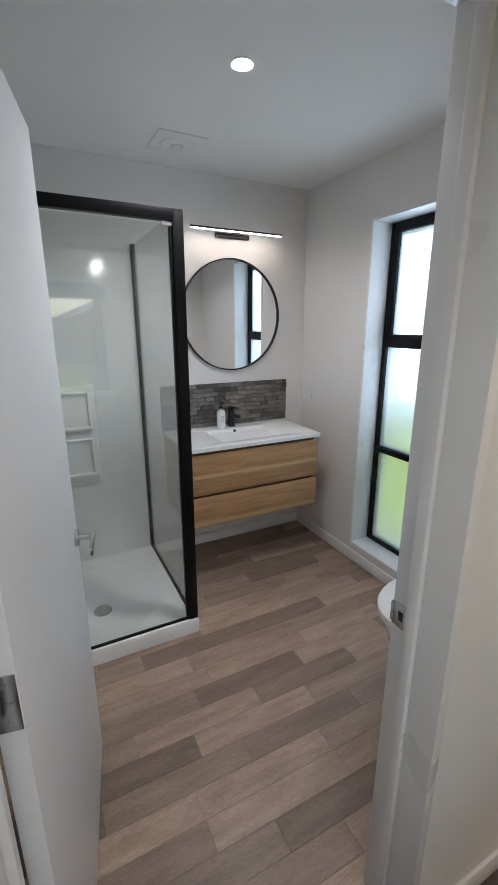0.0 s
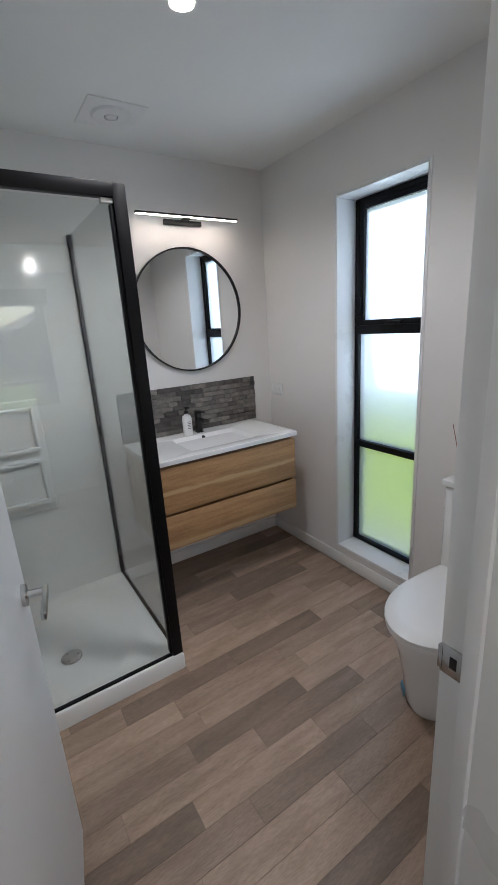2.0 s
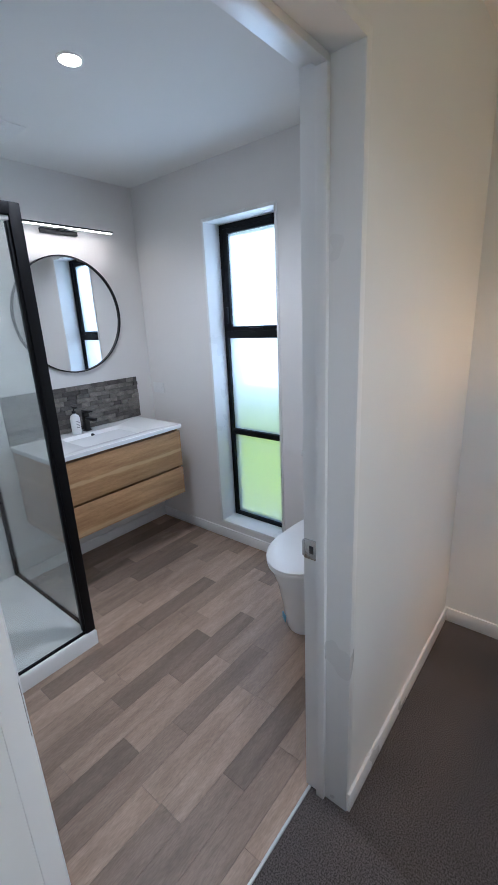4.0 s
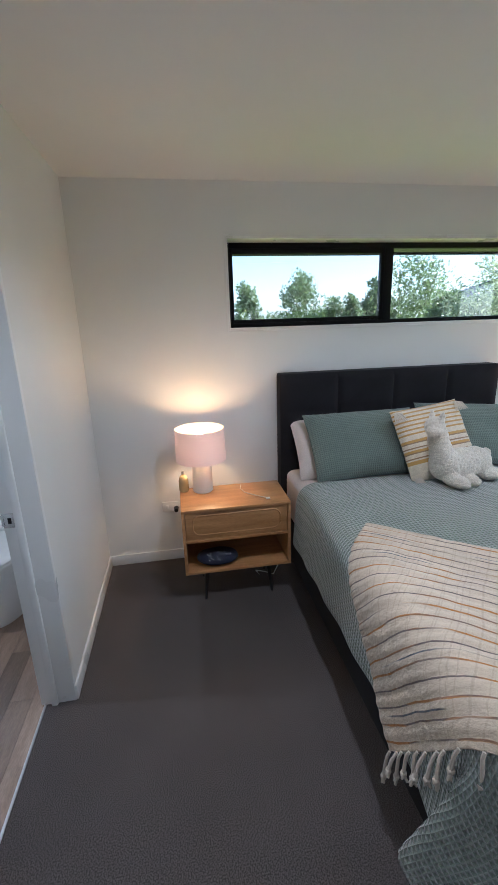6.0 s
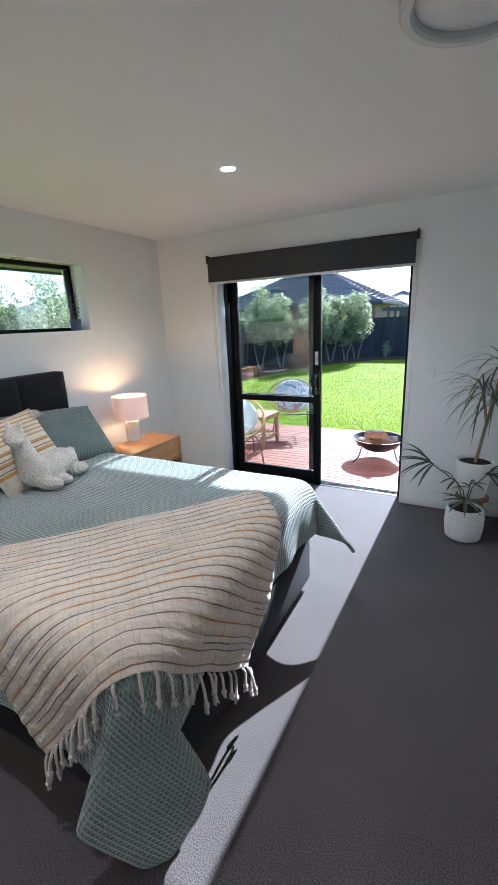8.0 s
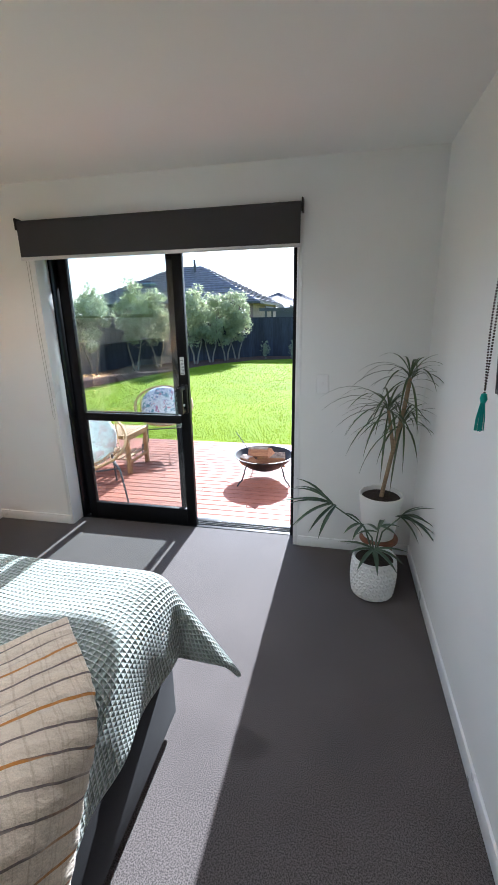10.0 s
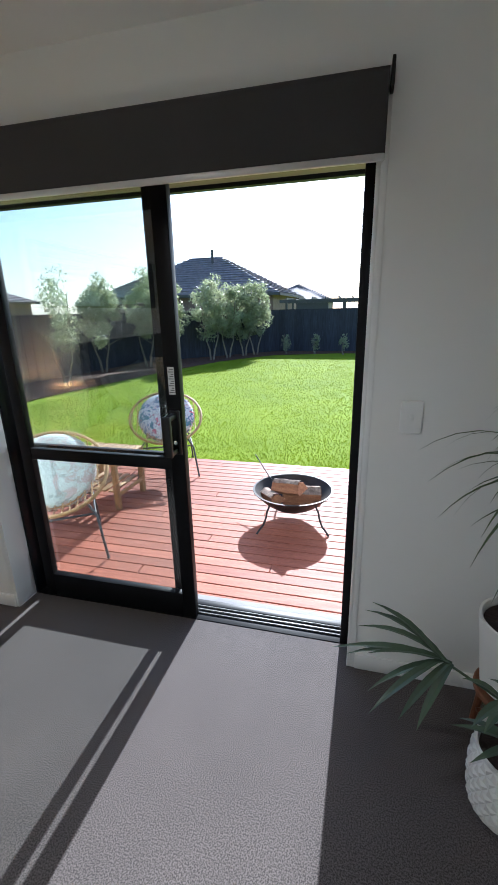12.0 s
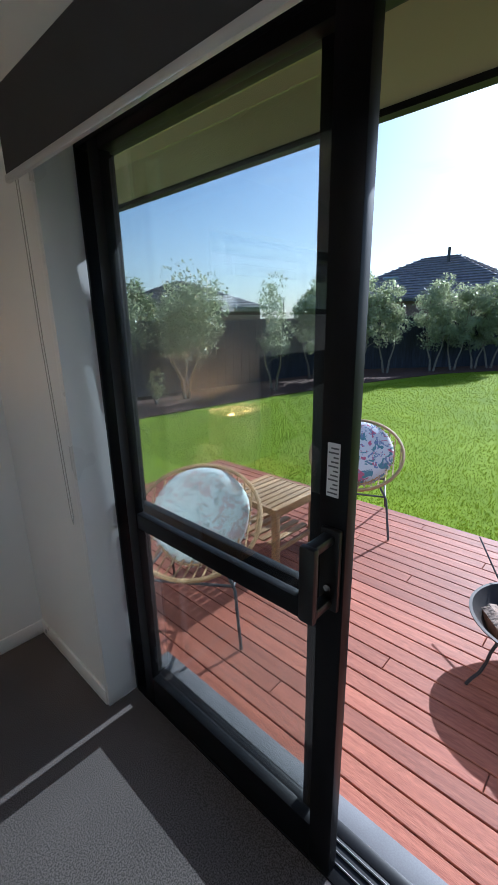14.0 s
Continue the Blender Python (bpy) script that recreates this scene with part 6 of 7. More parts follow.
M_BARKT = mat("tree_bark", (0.20, 0.17, 0.13), 0.9, vary=0.25, scale=12, stretch=(1, 1, 3), bump=0.5, bump_scale=50, bump_dist=0.01)
M_CONC = mat("grey_threshold", (0.15, 0.145, 0.15), 0.7, vary=0.08, scale=10, grain=0.1, grain_scale=200)


def leafy(name, color, alt, trans, rough=0.5):
    m = mat(name, color, rough, alt=alt, scale=3.5, spec=0.4)
    nt = m.node_tree
    tr = nt.nodes.new("ShaderNodeBsdfTranslucent")
    tr.inputs[0].default_value = (*trans, 1)
    mx = nt.nodes.new("ShaderNodeMixShader")
    mx.inputs[0].default_value = 0.42
    nt.links.new(nt.nodes["Principled BSDF"].outputs[0], mx.inputs[1])
    nt.links.new(tr.outputs[0], mx.inputs[2])
    nt.links.new(mx.outputs[0], nt.nodes["Material Output"].inputs[0])
    return m


M_FOLIAGE = leafy("grey_green_foliage", (0.23, 0.265, 0.165), (0.15, 0.18, 0.11), (0.52, 0.56, 0.32), 0.35)
M_FARLEAF = leafy("far_foliage", (0.14, 0.18, 0.08), (0.08, 0.115, 0.05), (0.24, 0.30, 0.11))
M_BLADE = leafy("grass_blade", (0.17, 0.235, 0.008), (0.12, 0.18, 0.006), (0.22, 0.29, 0.008), 0.9)

deck = structure("deck", box((-3.2, -6.42, DECK - 0.14), (3.4, -3.99, DECK - 0.024)), M_CLAD, "red-brown hardwood board deck outside the sliding door")
structure("door_step", box((SX0 - 0.1, -3.985, DECK - 0.10), (SX1 + 0.1, SOUTH - EXT - 0.005, -0.045), 0.003), M_CONC)
structure("house_footing", box((-4.0, SOUTH - EXT + 0.004, LAWN - 0.05), (EAST + EXT - 0.01, 3.0, -0.105)), M_CONC)
structure("garden_bed", (lambda bm: (bmesh.ops.translate(bm, vec=(0, 0, 0), verts=bm.verts), bm)[1])(loft(bmesh.new(), [[(x, y, z) for x, y in ((7.4, -1.0), (7.3, -8.0), (6.9, -11.0), (6.0, -15.0), (4.9, -18.5), (3.2, -21.0), (0.5, -21.9), (-13.0, -22.2), (-13.0, -23.0), (3.3, -23.0), (8.0, -18.0), (9.6, -9.0), (9.8, -1.0))] for z in (LAWN - 0.02, LAWN + 0.015)])), M_MULCH, "bark mulch garden bed along the fence")


def tree(at, height, crown_w, crown_z0, seed, label, leaves=2600, trunks=3, cone=0.0, material=None, size=0.055):
    """A small garden tree: forked tapered stems and a crown of single leaves set in uneven clumps."""
    rr = random.Random(seed)
    rng = np.random.default_rng(seed)
    o = thing("garden_tree", label, "tree", at)
    bm = bmesh.new()
    tips = []
    for k in range(trunks):
        a = 6.28 * k / trunks + rr.random()
        s = 0.06 if trunks > 1 else 0.0
        top = (crown_w * 0.28 * math.cos(a), crown_w * 0.28 * math.sin(a), crown_z0 + (height - crown_z0) * rr.uniform(0.45, 0.8))
        mid = (s * 2.2 * math.cos(a) + rr.uniform(-0.04, 0.04), s * 2.2 * math.sin(a), crown_z0 * 0.55)
        add_tube(bm, [(s * math.cos(a), s * math.sin(a), -0.05), mid, ((mid[0] + top[0]) / 2, (mid[1] + top[1]) / 2, crown_z0 * 1.05), top], [0.045, 0.034, 0.024, 0.008], 7)
        for q in range(4):
            t = rr.uniform(0.2, 0.9)
            base = Vector(mid).lerp(Vector(top), t)
            e = base + Vector((rr.uniform(-1, 1) * crown_w * 0.35, rr.uniform(-1, 1) * crown_w * 0.35, rr.uniform(0.1, 0.4)))
            add_tube(bm, [base, (base + e) / 2 + Vector((0, 0, 0.03)), e], [0.014, 0.010, 0.004], 5)
    part("trunk", bm, M_BARKT, o)
    # clumps
    n_cl = 34
    c = []
    hz = (height - crown_z0) / 2
    while len(c) < n_cl:
        p = np.array([rr.uniform(-1, 1), rr.uniform(-1, 1), rr.uniform(-1, 1)])
        if p @ p > 1:
            continue
        taper = 1 - cone * (p[2] + 1) / 2
        c.append((p[0] * crown_w / 2 * taper * 0.85, p[1] * crown_w / 2 * taper * 0.85, crown_z0 + hz + p[2] * hz * 0.9, rr.uniform(0.14, 0.27) * crown_w * (0.6 + 0.4 * taper)))
    c = np.array(c)
    pick = rng.integers(0, n_cl, leaves)
    d = rng.normal(0, 1, (leaves, 3))
    d /= np.linalg.norm(d, axis=1, keepdims=True)
    pos = c[pick, :3] + d * (c[pick, 3] * rng.uniform(0.55, 1.05, leaves))[:, None] * np.array([1, 1, 0.9])
    u = rng.normal(0, 1, (leaves, 3))
    u /= np.linalg.norm(u, axis=1, keepdims=True)
    w = np.cross(u, d)
    w /= np.linalg.norm(w, axis=1, keepdims=True) + 1e-9
    ls = size * rng.uniform(0.7, 1.3, leaves)[:, None]
    quad = np.stack([pos - u * ls, pos - w * ls * 0.45, pos + u * ls, pos + w * ls * 0.45], 1).reshape(-1, 3)
    me = bpy.data.meshes.new("crown")
    me.vertices.add(len(quad))
    me.vertices.foreach_set("co", quad.ravel())
    me.loops.add(len(quad))
    me.loops.foreach_set("vertex_index", np.arange(len(quad)))
    me.polygons.add(leaves)
    me.polygons.foreach_set("loop_start", np.arange(leaves) * 4)
    me.update(calc_edges=True)
    me.materials.append(material or M_FOLIAGE)
    cr = new("crown", me)
    cr.parent = o
    tagged(cr, kind="stuff")
    return o


G = LAWN
for k, (x, y, h, w, z0) in enumerate(((7.0, -16.4, 3.35, 1.25, 1.35), (6.5, -17.5, 3.2, 1.35, 1.35), (5.42, -19.0, 3.4, 1.45, 1.3), (4.97, -19.9, 3.05, 1.3, 1.2), (4.46, -20.7, 3.05, 1.3, 1.2), (4.05, -21.2, 3.15, 1.4, 1.3), (7.9, -14.9, 3.2, 1.3, 1.3))):
    tree((x, y, G), h * 1.02, w * 1.0, z0 - 0.5, 20 + k, "slender grey-green garden tree before the dark fence", leaves=5200, size=0.052, trunks=2)
tree((8.4, -9.9, G), 3.2, 2.3, 0.9, 40, "broad bushy grey-green tree before the dark fence", leaves=7000, trunks=4, size=0.045)
tree((8.9, -7.8, G), 3.7, 2.3, 0.8, 41, "tall bushy grey-green tree near the house side", leaves=7000, trunks=4, size=0.045)
tree((7.4, -12.3, G), 3.2, 1.25, 0.7, 42, "sparse young garden tree before the dark fence", leaves=1900, trunks=2, size=0.045)
for k, (x, y) in enumerate(((2.7, -21.6), (1.35, -21.5), (0.1, -21.4), (8.3, -8.9))):
    tree((x, y, G), 0.95, 0.45, 0.12, 60 + k, "small young shrub at the foot of the fence", leaves=260, trunks=1, size=0.05)
# beyond the east side, seen through the high window
for k, (dx, dy, el, w, cone) in enumerate(((0.987, -0.160, 0.083, 1.7, 0.5), (0.960, -0.281, 0.104, 2.6, 0.55), (0.935, -0.354, 0.045, 1.9, 0.4), (0.921, -0.390, 0.062, 1.1, 0.6), (0.900, -0.437, 0.090, 1.8, 0.5), (0.868, -0.500, 0.135, 3.2, 0.25), (0.830, -0.558, 0.060, 1.5, 0.2), (0.770, -0.637, 0.068, 2.2, 0.3), (0.79, -0.60, 0.045, 1.8, 0.2), (1.0, -0.07, 0.06, 1.9, 0.4), (0.90, -0.44, 0.03, 3.0, 0.1), (0.97, -0.235, 0.02, 2.4, 0.1))):
    D = 16.5 + 1.2 * (k % 3)
    top = 1.6 + D * el - G
    tree((-1.0 + D * dx, D * dy, G), top, w, top * 0.28, 80 + k, "leafy green tree beyond the neighbouring boundary", leaves=3200, trunks=2, cone=cone, material=M_FARLEAF, size=0.075)


def hip_roof_house(x0, x1, y0, y1, eave, ridge, label, over=0.5, chimney=None, wall=None):
    o = thing("neighbour_house", label, "house", ((x0 + x1) / 2, (y0 + y1) / 2, G))
    cx, cy = (x0 + x1) / 2, (y0 + y1) / 2
    hx, hy = (x1 - x0) / 2, (y1 - y0) / 2
    part("wall", box((-hx + over, -hy + over, 0), (hx - over, hy - over, eave - G)), wall or M_BRICKWALL, o)
    bm = bmesh.new()
    e, r = eave - G, ridge - G
    if hx > hy:
        tops = [(-(hx - hy), 0, r), (hx - hy, 0, r)]
    else:
        tops = [(0, -(hy - hx) - 0.001, r), (0, hy - hx + 0.001, r)]
    b = [bm.verts.new(p) for p in ((-hx, -hy, e), (hx, -hy, e), (hx, hy, e), (-hx, hy, e))]
    t = [bm.verts.new(p) for p in tops]
    if hx > hy:
        for f in ((b[0], b[1], t[1], t[0]), (b[1], b[2], t[1]), (b[2], b[3], t[0], t[1]), (b[3], b[0], t[0])):
            bm.faces.new(f)
    else:
        for f in ((b[0], b[1], t[0]), (b[1], b[2], t[1], t[0]), (b[2], b[3], t[1]), (b[3], b[0], t[0], t[1])):
            bm.faces.new(f)
    bm.faces.new((b[3], b[2], b[1], b[0]))
    ro = part("roof", bm, M_ROOF, o, "dark tiled hip roof")
    part("gutter", frame_flat(hx, hy, e), M_CLAD, o)
    if chimney:
        part("flue", tube([(chimney[0] - cx, chimney[1] - cy, chimney[2] - G), (chimney[0] - cx, chimney[1] - cy, chimney[3] - G)], 0.09, 10), M_CLAD, o)
    # courses of tiles, laid proud of the two long slopes
    rise = r - e
    bm = bmesh.new()
    n = 16
    run = min(hx, hy)
    for k in range(n):
        f = (k + 0.5) / n
        inset = run * f
        z = e + rise * f + 0.03
        for s in (-1, 1):
            add_box(bm, (-hx + inset, s * (hy - inset) - 0.10, z - 0.02), (hx - inset, s * (hy - inset) + 0.10, z + 0.0))
            add_box(bm, (s * (hx - inset) - 0.10, -hy + inset, z - 0.02), (s * (hx - inset) + 0.10, hy - inset, z + 0.015))
    tc = part("tile_course", bm, M_ROOF, o)
    tagged(tc, kind="stuff")
    return o


def frame_flat(hx, hy, e):
    bm = bmesh.new()
    for lo, hi in [((-hx, -hy - 0.06, e - 0.16), (hx, -hy, e + 0.01)), ((-hx, hy, e - 0.16), (hx, hy + 0.06, e + 0.01)), ((-hx - 0.06, -hy, e - 0.16), (-hx, hy, e + 0.01)), ((hx, -hy, e - 0.16), (hx + 0.06, hy, e + 0.01))]:
        add_box(bm, lo, hi)
    return bm


h1 = hip_roof_house(4.3, 17.4, -39.5, -28.5, 2.55, 5.35, "single-storey brick house with dark tiled hip roof", chimney=(10.0, -33.0, 4.2, 5.7))
hw = bpy.data.objects.new("skylight", mesh_of("skylight", box((-0.5, -0.02, -0.35), (0.5, 0.03, 0.35), 0.01), mat("skylight_glass", (0.35, 0.42, 0.5), 0.1)))
scene.collection.objects.link(hw)
hw.parent = h1
hw.matrix_basis = pose(1.9, 3.0, 3.0 + 2.75 * 0.46, -63)
hip_roof_house(3.5, 14.5, -75.0, -64.0, 2.7, 5.2, "distant single-storey house with a grey hip roof", wall=M_CLAD)
hip_roof_house(26.0, 38.0, -34.0, -23.0, 2.6, 5.0, "neighbouring house with a grey hip roof beyond the fence")
hip_roof_house(-12.0, -2.0, -52.0, -42.0, 2.3, 3.6, "low distant house behind the back fence")
# added house: its pale wall stands behind the frosted bathroom panes to whiten them
hip_roof_house(5.6, 16.0, 1.4, 17.0, 2.5, 4.2, "unseen pale house added to whiten the frosted bathroom panes", wall=M_WALL)


# timber pergola beyond the back fence
pg = thing("pergola", "dark timber pergola standing beyond the back fence", "pergola", (1.0, -27.0, G))
part("beam", box((-4.2, -0.06, 2.32), (3.0, 0.06, 2.50)), M_CLAD, pg)
part("back_beam", box((-4.2, -2.46, 2.32), (3.0, -2.34, 2.50)), M_CLAD, pg)
for x in (-4.0, -0.6, 2.6):
    for y in (-2.4, 0.0):
        part("post", box((x - 0.06, y - 0.06, -0.0), (x + 0.06, y + 0.06, 2.32)), M_CLAD, pg)
for k in range(10):
    part("rafter", box((-4.0 + 0.73 * k, -2.6, 2.50), (-3.95 + 0.73 * k, 0.2, 2.62)), M_CLAD, pg)


# fire bowl
fb_ = thing("fire_bowl", "dark steel fire bowl on three bent legs, holding split logs", "fire pit", (-0.128, -5.180, DECK + 0.002))
R = 0.312
prof = [(0, 0.068)] + [(R * math.sin(radians(a)) / math.sin(radians(58)), 0.068 + 0.175 * (1 - math.cos(radians(a))) / (1 - math.cos(radians(58)))) for a in (10, 20, 30, 40, 50, 58)] + [(R + 0.012, 0.243), (R + 0.012, 0.248), (R - 0.003, 0.249)] + [((R - 0.006) * math.sin(radians(a)) / math.sin(radians(58)), 0.074 + 0.175 * (1 - math.cos(radians(a))) / (1 - math.cos(radians(58)))) for a in (54, 44, 32, 20, 10)] + [(0, 0.074)]
part("bowl", lathe(prof, 56), M_STEEL, fb_)
for a in (58, 178, -62):
    c, s = math.cos(radians(a)), math.sin(radians(a))
    if a == 178:
        c, s = math.cos(radians(139)), math.sin(radians(139))
    pts = [(0.262 * c, 0.262 * s, 0.205), (0.30 * c, 0.30 * s, 0.15), (0.315 * c, 0.315 * s, 0.10), (0.345 * c, 0.345 * s, 0.05), (0.385 * c, 0.385 * s, 0.028), (0.41 * c, 0.41 * s, 0.008), (0.415 * c, 0.415 * s, 0.0)]
    part("leg", tube(pts, 0.0075, 8), M_STEEL, fb_)
pk = thing("fire_poker", "thin steel fire poker leaning across the bowl rim", "poker", (0.09, -5.33, DECK + 0.245))
part("rod", tube([(-0.14, 0.14, -0.04), (0.0, 0.0, 0.018), (0.20, -0.30, 0.115)], 0.0045, 6), M_STEEL, pk)
M_LOG = mat("split_log", (0.46, 0.21, 0.10), 0.85, alt=(0.30, 0.12, 0.06), scale=9, stretch=(6, 1, 6), grain=0.2, grain_scale=80, bump=0.6, bump_scale=60, bump_dist=0.004)
M_LBARK = mat("log_bark", (0.30, 0.22, 0.17), 0.95, vary=0.4, scale=30, bump=1.0, bump_scale=50, bump_dist=0.012)


def log(at, L, w, rx, ry, rz, seed):
    o = thing("firewood_log", "split reddish firewood log with rough pale bark", "firewood", at, 0, "logs in the fire bowl")
    o.matrix_basis = pose(*at, rx, ry, rz)
    rr = random.Random(seed)
    bm = bmesh.new()
    rings = []
    prof = [(-0.62, -0.30), (0.55, -0.36), (0.66, -0.05), (0.42, 0.34), (0.10, 0.56), (-0.30, 0.38)]
    prof = [(a + rr.uniform(-0.06, 0.06), b + rr.uniform(-0.06, 0.06)) for a, b in prof]
    for j in range(6):
        y, g = (j / 5 - 0.5) * L, 1.0 + rr.uniform(-0.06, 0.06)
        rings.append([bm.verts.new((a * w * g + rr.uniform(-0.003, 0.003), y + rr.uniform(-0.004, 0.004), b * w * g)) for a, b in prof])
    for p, q in zip(rings, rings[1:]):
        n = len(p)
        for k in range(n):
            bm.faces.new((p[k], p[(k + 1) % n], q[(k + 1) % n], q[k]))
    bm.faces.new(rings[0][::-1])
    bm.faces.new(rings[-1])
    bmesh.ops.recalc_face_normals(bm, faces=bm.faces)
    part("wood", bm, M_LOG, o)
    bm = bmesh.new()
    prev = None
    for k in range(5):
        f = k / 4 * 2
        (ax, az), (bx, bz) = prof[3 + int(min(f, 1.999)) % 2], prof[4 + int(min(f, 1.999)) % 2]
        q = f - int(min(f, 1.999))
        cx, cz = (ax + (bx - ax) * q) * w * 1.07, (az + (bz - az) * q) * w * 1.07
        cur = [bm.verts.new((cx, (j / 8 - 0.5) * L * 0.97, cz + 0.004 + rr.uniform(0, 0.006))) for j in range(9)]
        if prev:
            for j in range(8):
                bm.faces.new((prev[j], prev[j + 1], cur[j + 1], cur[j]))
        prev = cur
    part("bark", bm, M_LBARK, o)
    return o


LZ = DECK + 0.16
log((0.02, -5.08, LZ + 0.045), 0.25, 0.10, 12, 20, 36, 1)
log((-0.20, -5.17, LZ + 0.035), 0.30, 0.14, 4, -20, -78, 2)
log((-0.11, -5.10, LZ + 0.135), 0.26, 0.11, 10, 8, 64, 3)


# round cane chairs
def pattern_mat(name, base, a, b, c):
    m = mat(name, base, 0.9, vary=0.03, scale=10, sheen=0.2)
    nt = m.node_tree
    bs = nt.nodes["Principled BSDF"]
    src = bs.inputs["Base Color"].links[0].from_socket
    tc = nt.nodes.new("ShaderNodeTexCoord")
    for col, sc, thr, off in ((a, 11.0, 0.62, 0.0), (b, 15.0, 0.63, 4.0), (c, 21.0, 0.64, 9.0)):
        mp = nt.nodes.new("ShaderNodeMapping")
        mp.inputs["Location"].default_value = (off, off, 0)
        no = nt.nodes.new("ShaderNodeTexNoise")
        no.inputs["Scale"].default_value, no.inputs["Detail"].default_value, no.inputs["Distortion"].default_value = sc, 2, 1.2
        nt.links.new(tc.outputs["Object"], mp.inputs[0])
        nt.links.new(mp.outputs[0], no.inputs["Vector"])
        gt = nt.nodes.new("ShaderNodeMapRange")
        gt.inputs[1].default_value, gt.inputs[2].default_value = thr - 0.04, thr
        nt.links.new(no.outputs["Fac"], gt.inputs[0])
        mx = nt.nodes.new("ShaderNodeMix")
        mx.data_type = "RGBA"
        nt.links.new(gt.outputs[0], mx.inputs[0])
        nt.links.new(src, mx.inputs[6])
        mx.inputs[7].default_value = (*col, 1)
        src = mx.outputs[2]
    nt.links.new(src, bs.inputs["Base Color"])
    return m


M_CUSH1 = pattern_mat("flamingo_print", (0.60, 0.68, 0.66), (0.56, 0.46, 0.45), (0.38, 0.44, 0.42), (0.52, 0.47, 0.46))
M_CUSH2 = pattern_mat("tropical_print", (0.68, 0.66, 0.68), (0.12, 0.25, 0.30), (0.52, 0.12, 0.20), (0.20, 0.24, 0.40))


def round_chair(at, rz, print_mat, label, clabel):
    """Local front is -y. A tilted cane hoop with a dished cane seat on a grey metal frame."""
    o = thing("cane_chair", label, "outdoor chair", at, rz, "round cane chairs")
    RR, tilt = 0.375, radians(33)
    cz = 0.37 + RR * math.sin(tilt)
    M0 = Matrix.Translation((0, 0.02, cz)) @ Matrix.Rotation(tilt, 4, "X")
    part("hoop", (lambda bm: (bm.transform(M0), bm)[1])(tube([(RR * math.cos(2 * math.pi * k / 48), RR * math.sin(2 * math.pi * k / 48), 0) for k in range(48)], 0.013, 8, closed=True)), M_CANE, o)

    def dish(x, y):
        r2 = min(1.0, (x * x + y * y) / RR ** 2)
        return -0.17 * (1 - r2)

    for k in range(15):
        x = (k / 14 - 0.5) * 2 * RR * 0.94
        half = math.sqrt(max(RR * RR - x * x, 0))
        pts = [(x, y, dish(x, y) - 0.002) for y in np.linspace(-half, half, 9)]
        bm = tube(pts, 0.0055, 5)
        bm.transform(M0)
        part("cane_rod", bm, M_CANE, o)
    for rad in (0.12, 0.24):
        bm = tube([(rad * math.cos(2 * math.pi * k / 24), rad * math.sin(2 * math.pi * k / 24), dish(rad, 0) - 0.008) for k in range(24)], 0.006, 6, closed=True)
        bm.transform(M0)
        part("cane_ring", bm, M_CANE, o)
    for sx in (-1, 1):
        part("leg", tube([(sx * 0.20, -0.17, 0.40), (sx * 0.27, -0.24, 0.30), (sx * 0.31, -0.32, 0.0)], 0.009, 8), M_GREYM, o)
        part("leg", tube([(sx * 0.20, 0.10, 0.42), (sx * 0.24, 0.20, 0.30), (sx * 0.26, 0.30, 0.0)], 0.009, 8), M_GREYM, o)
        part("side_rail", tube([(sx * 0.262, -0.23, 0.315), (sx * 0.25, 0.0, 0.30), (sx * 0.24, 0.20, 0.30)], 0.008, 8), M_GREYM, o)
    part("cross_rail", tube([(-0.262, -0.23, 0.315), (0.262, -0.23, 0.315)], 0.008, 8), M_GREYM, o)
    part("cross_rail", tube([(-0.24, 0.20, 0.30), (0.24, 0.20, 0.30)], 0.008, 8), M_GREYM, o)
    # cushion
    bm = bmesh.new()
    bmesh.ops.create_uvsphere(bm, u_segments=40, v_segments=20, radius=1.0)
    for v in bm.verts:
        r = math.hypot(v.co.x, v.co.y)
        s = math.copysign(abs(v.co.z) ** 0.8, v.co.z)
        v.co = Vector((v.co.x * 0.30, v.co.y * 0.30, s * 0.085 + 0.008 * noise.noise(Vector((v.co.x * 3, v.co.y * 3, at[0])))))
    cq = new("outdoor_cushion", mesh_of("outdoor_cushion", bm, print_mat))
    cq.matrix_basis = pose(*at, 0, 0, rz) @ pose(0, 0.125, 0.545, 47)
    tagged(cq, clabel, "cushion")
    bm = bmesh.new()
    for k in range(44):
        t = 2 * math.pi * k / 44
        bmesh.ops.create_icosphere(bm, subdivisions=1, radius=0.009, matrix=Matrix.Translation((0.306 * math.cos(t), 0.306 * math.sin(t), 0)))
    tagged(part("pompom_trim", bm, M_TASSEL, cq), kind="stuff")
    return o


round_chair((1.463, -4.377, DECK + 0.002), 214, M_CUSH1, "round cane chair with grey metal legs near the house", "round pale green cushion with pink flamingo print")
round_chair((1.36, -6.02, DECK + 0.002), 203, M_CUSH2, "round cane chair with grey metal legs by the lawn", "round cushion with blue and pink tropical print")

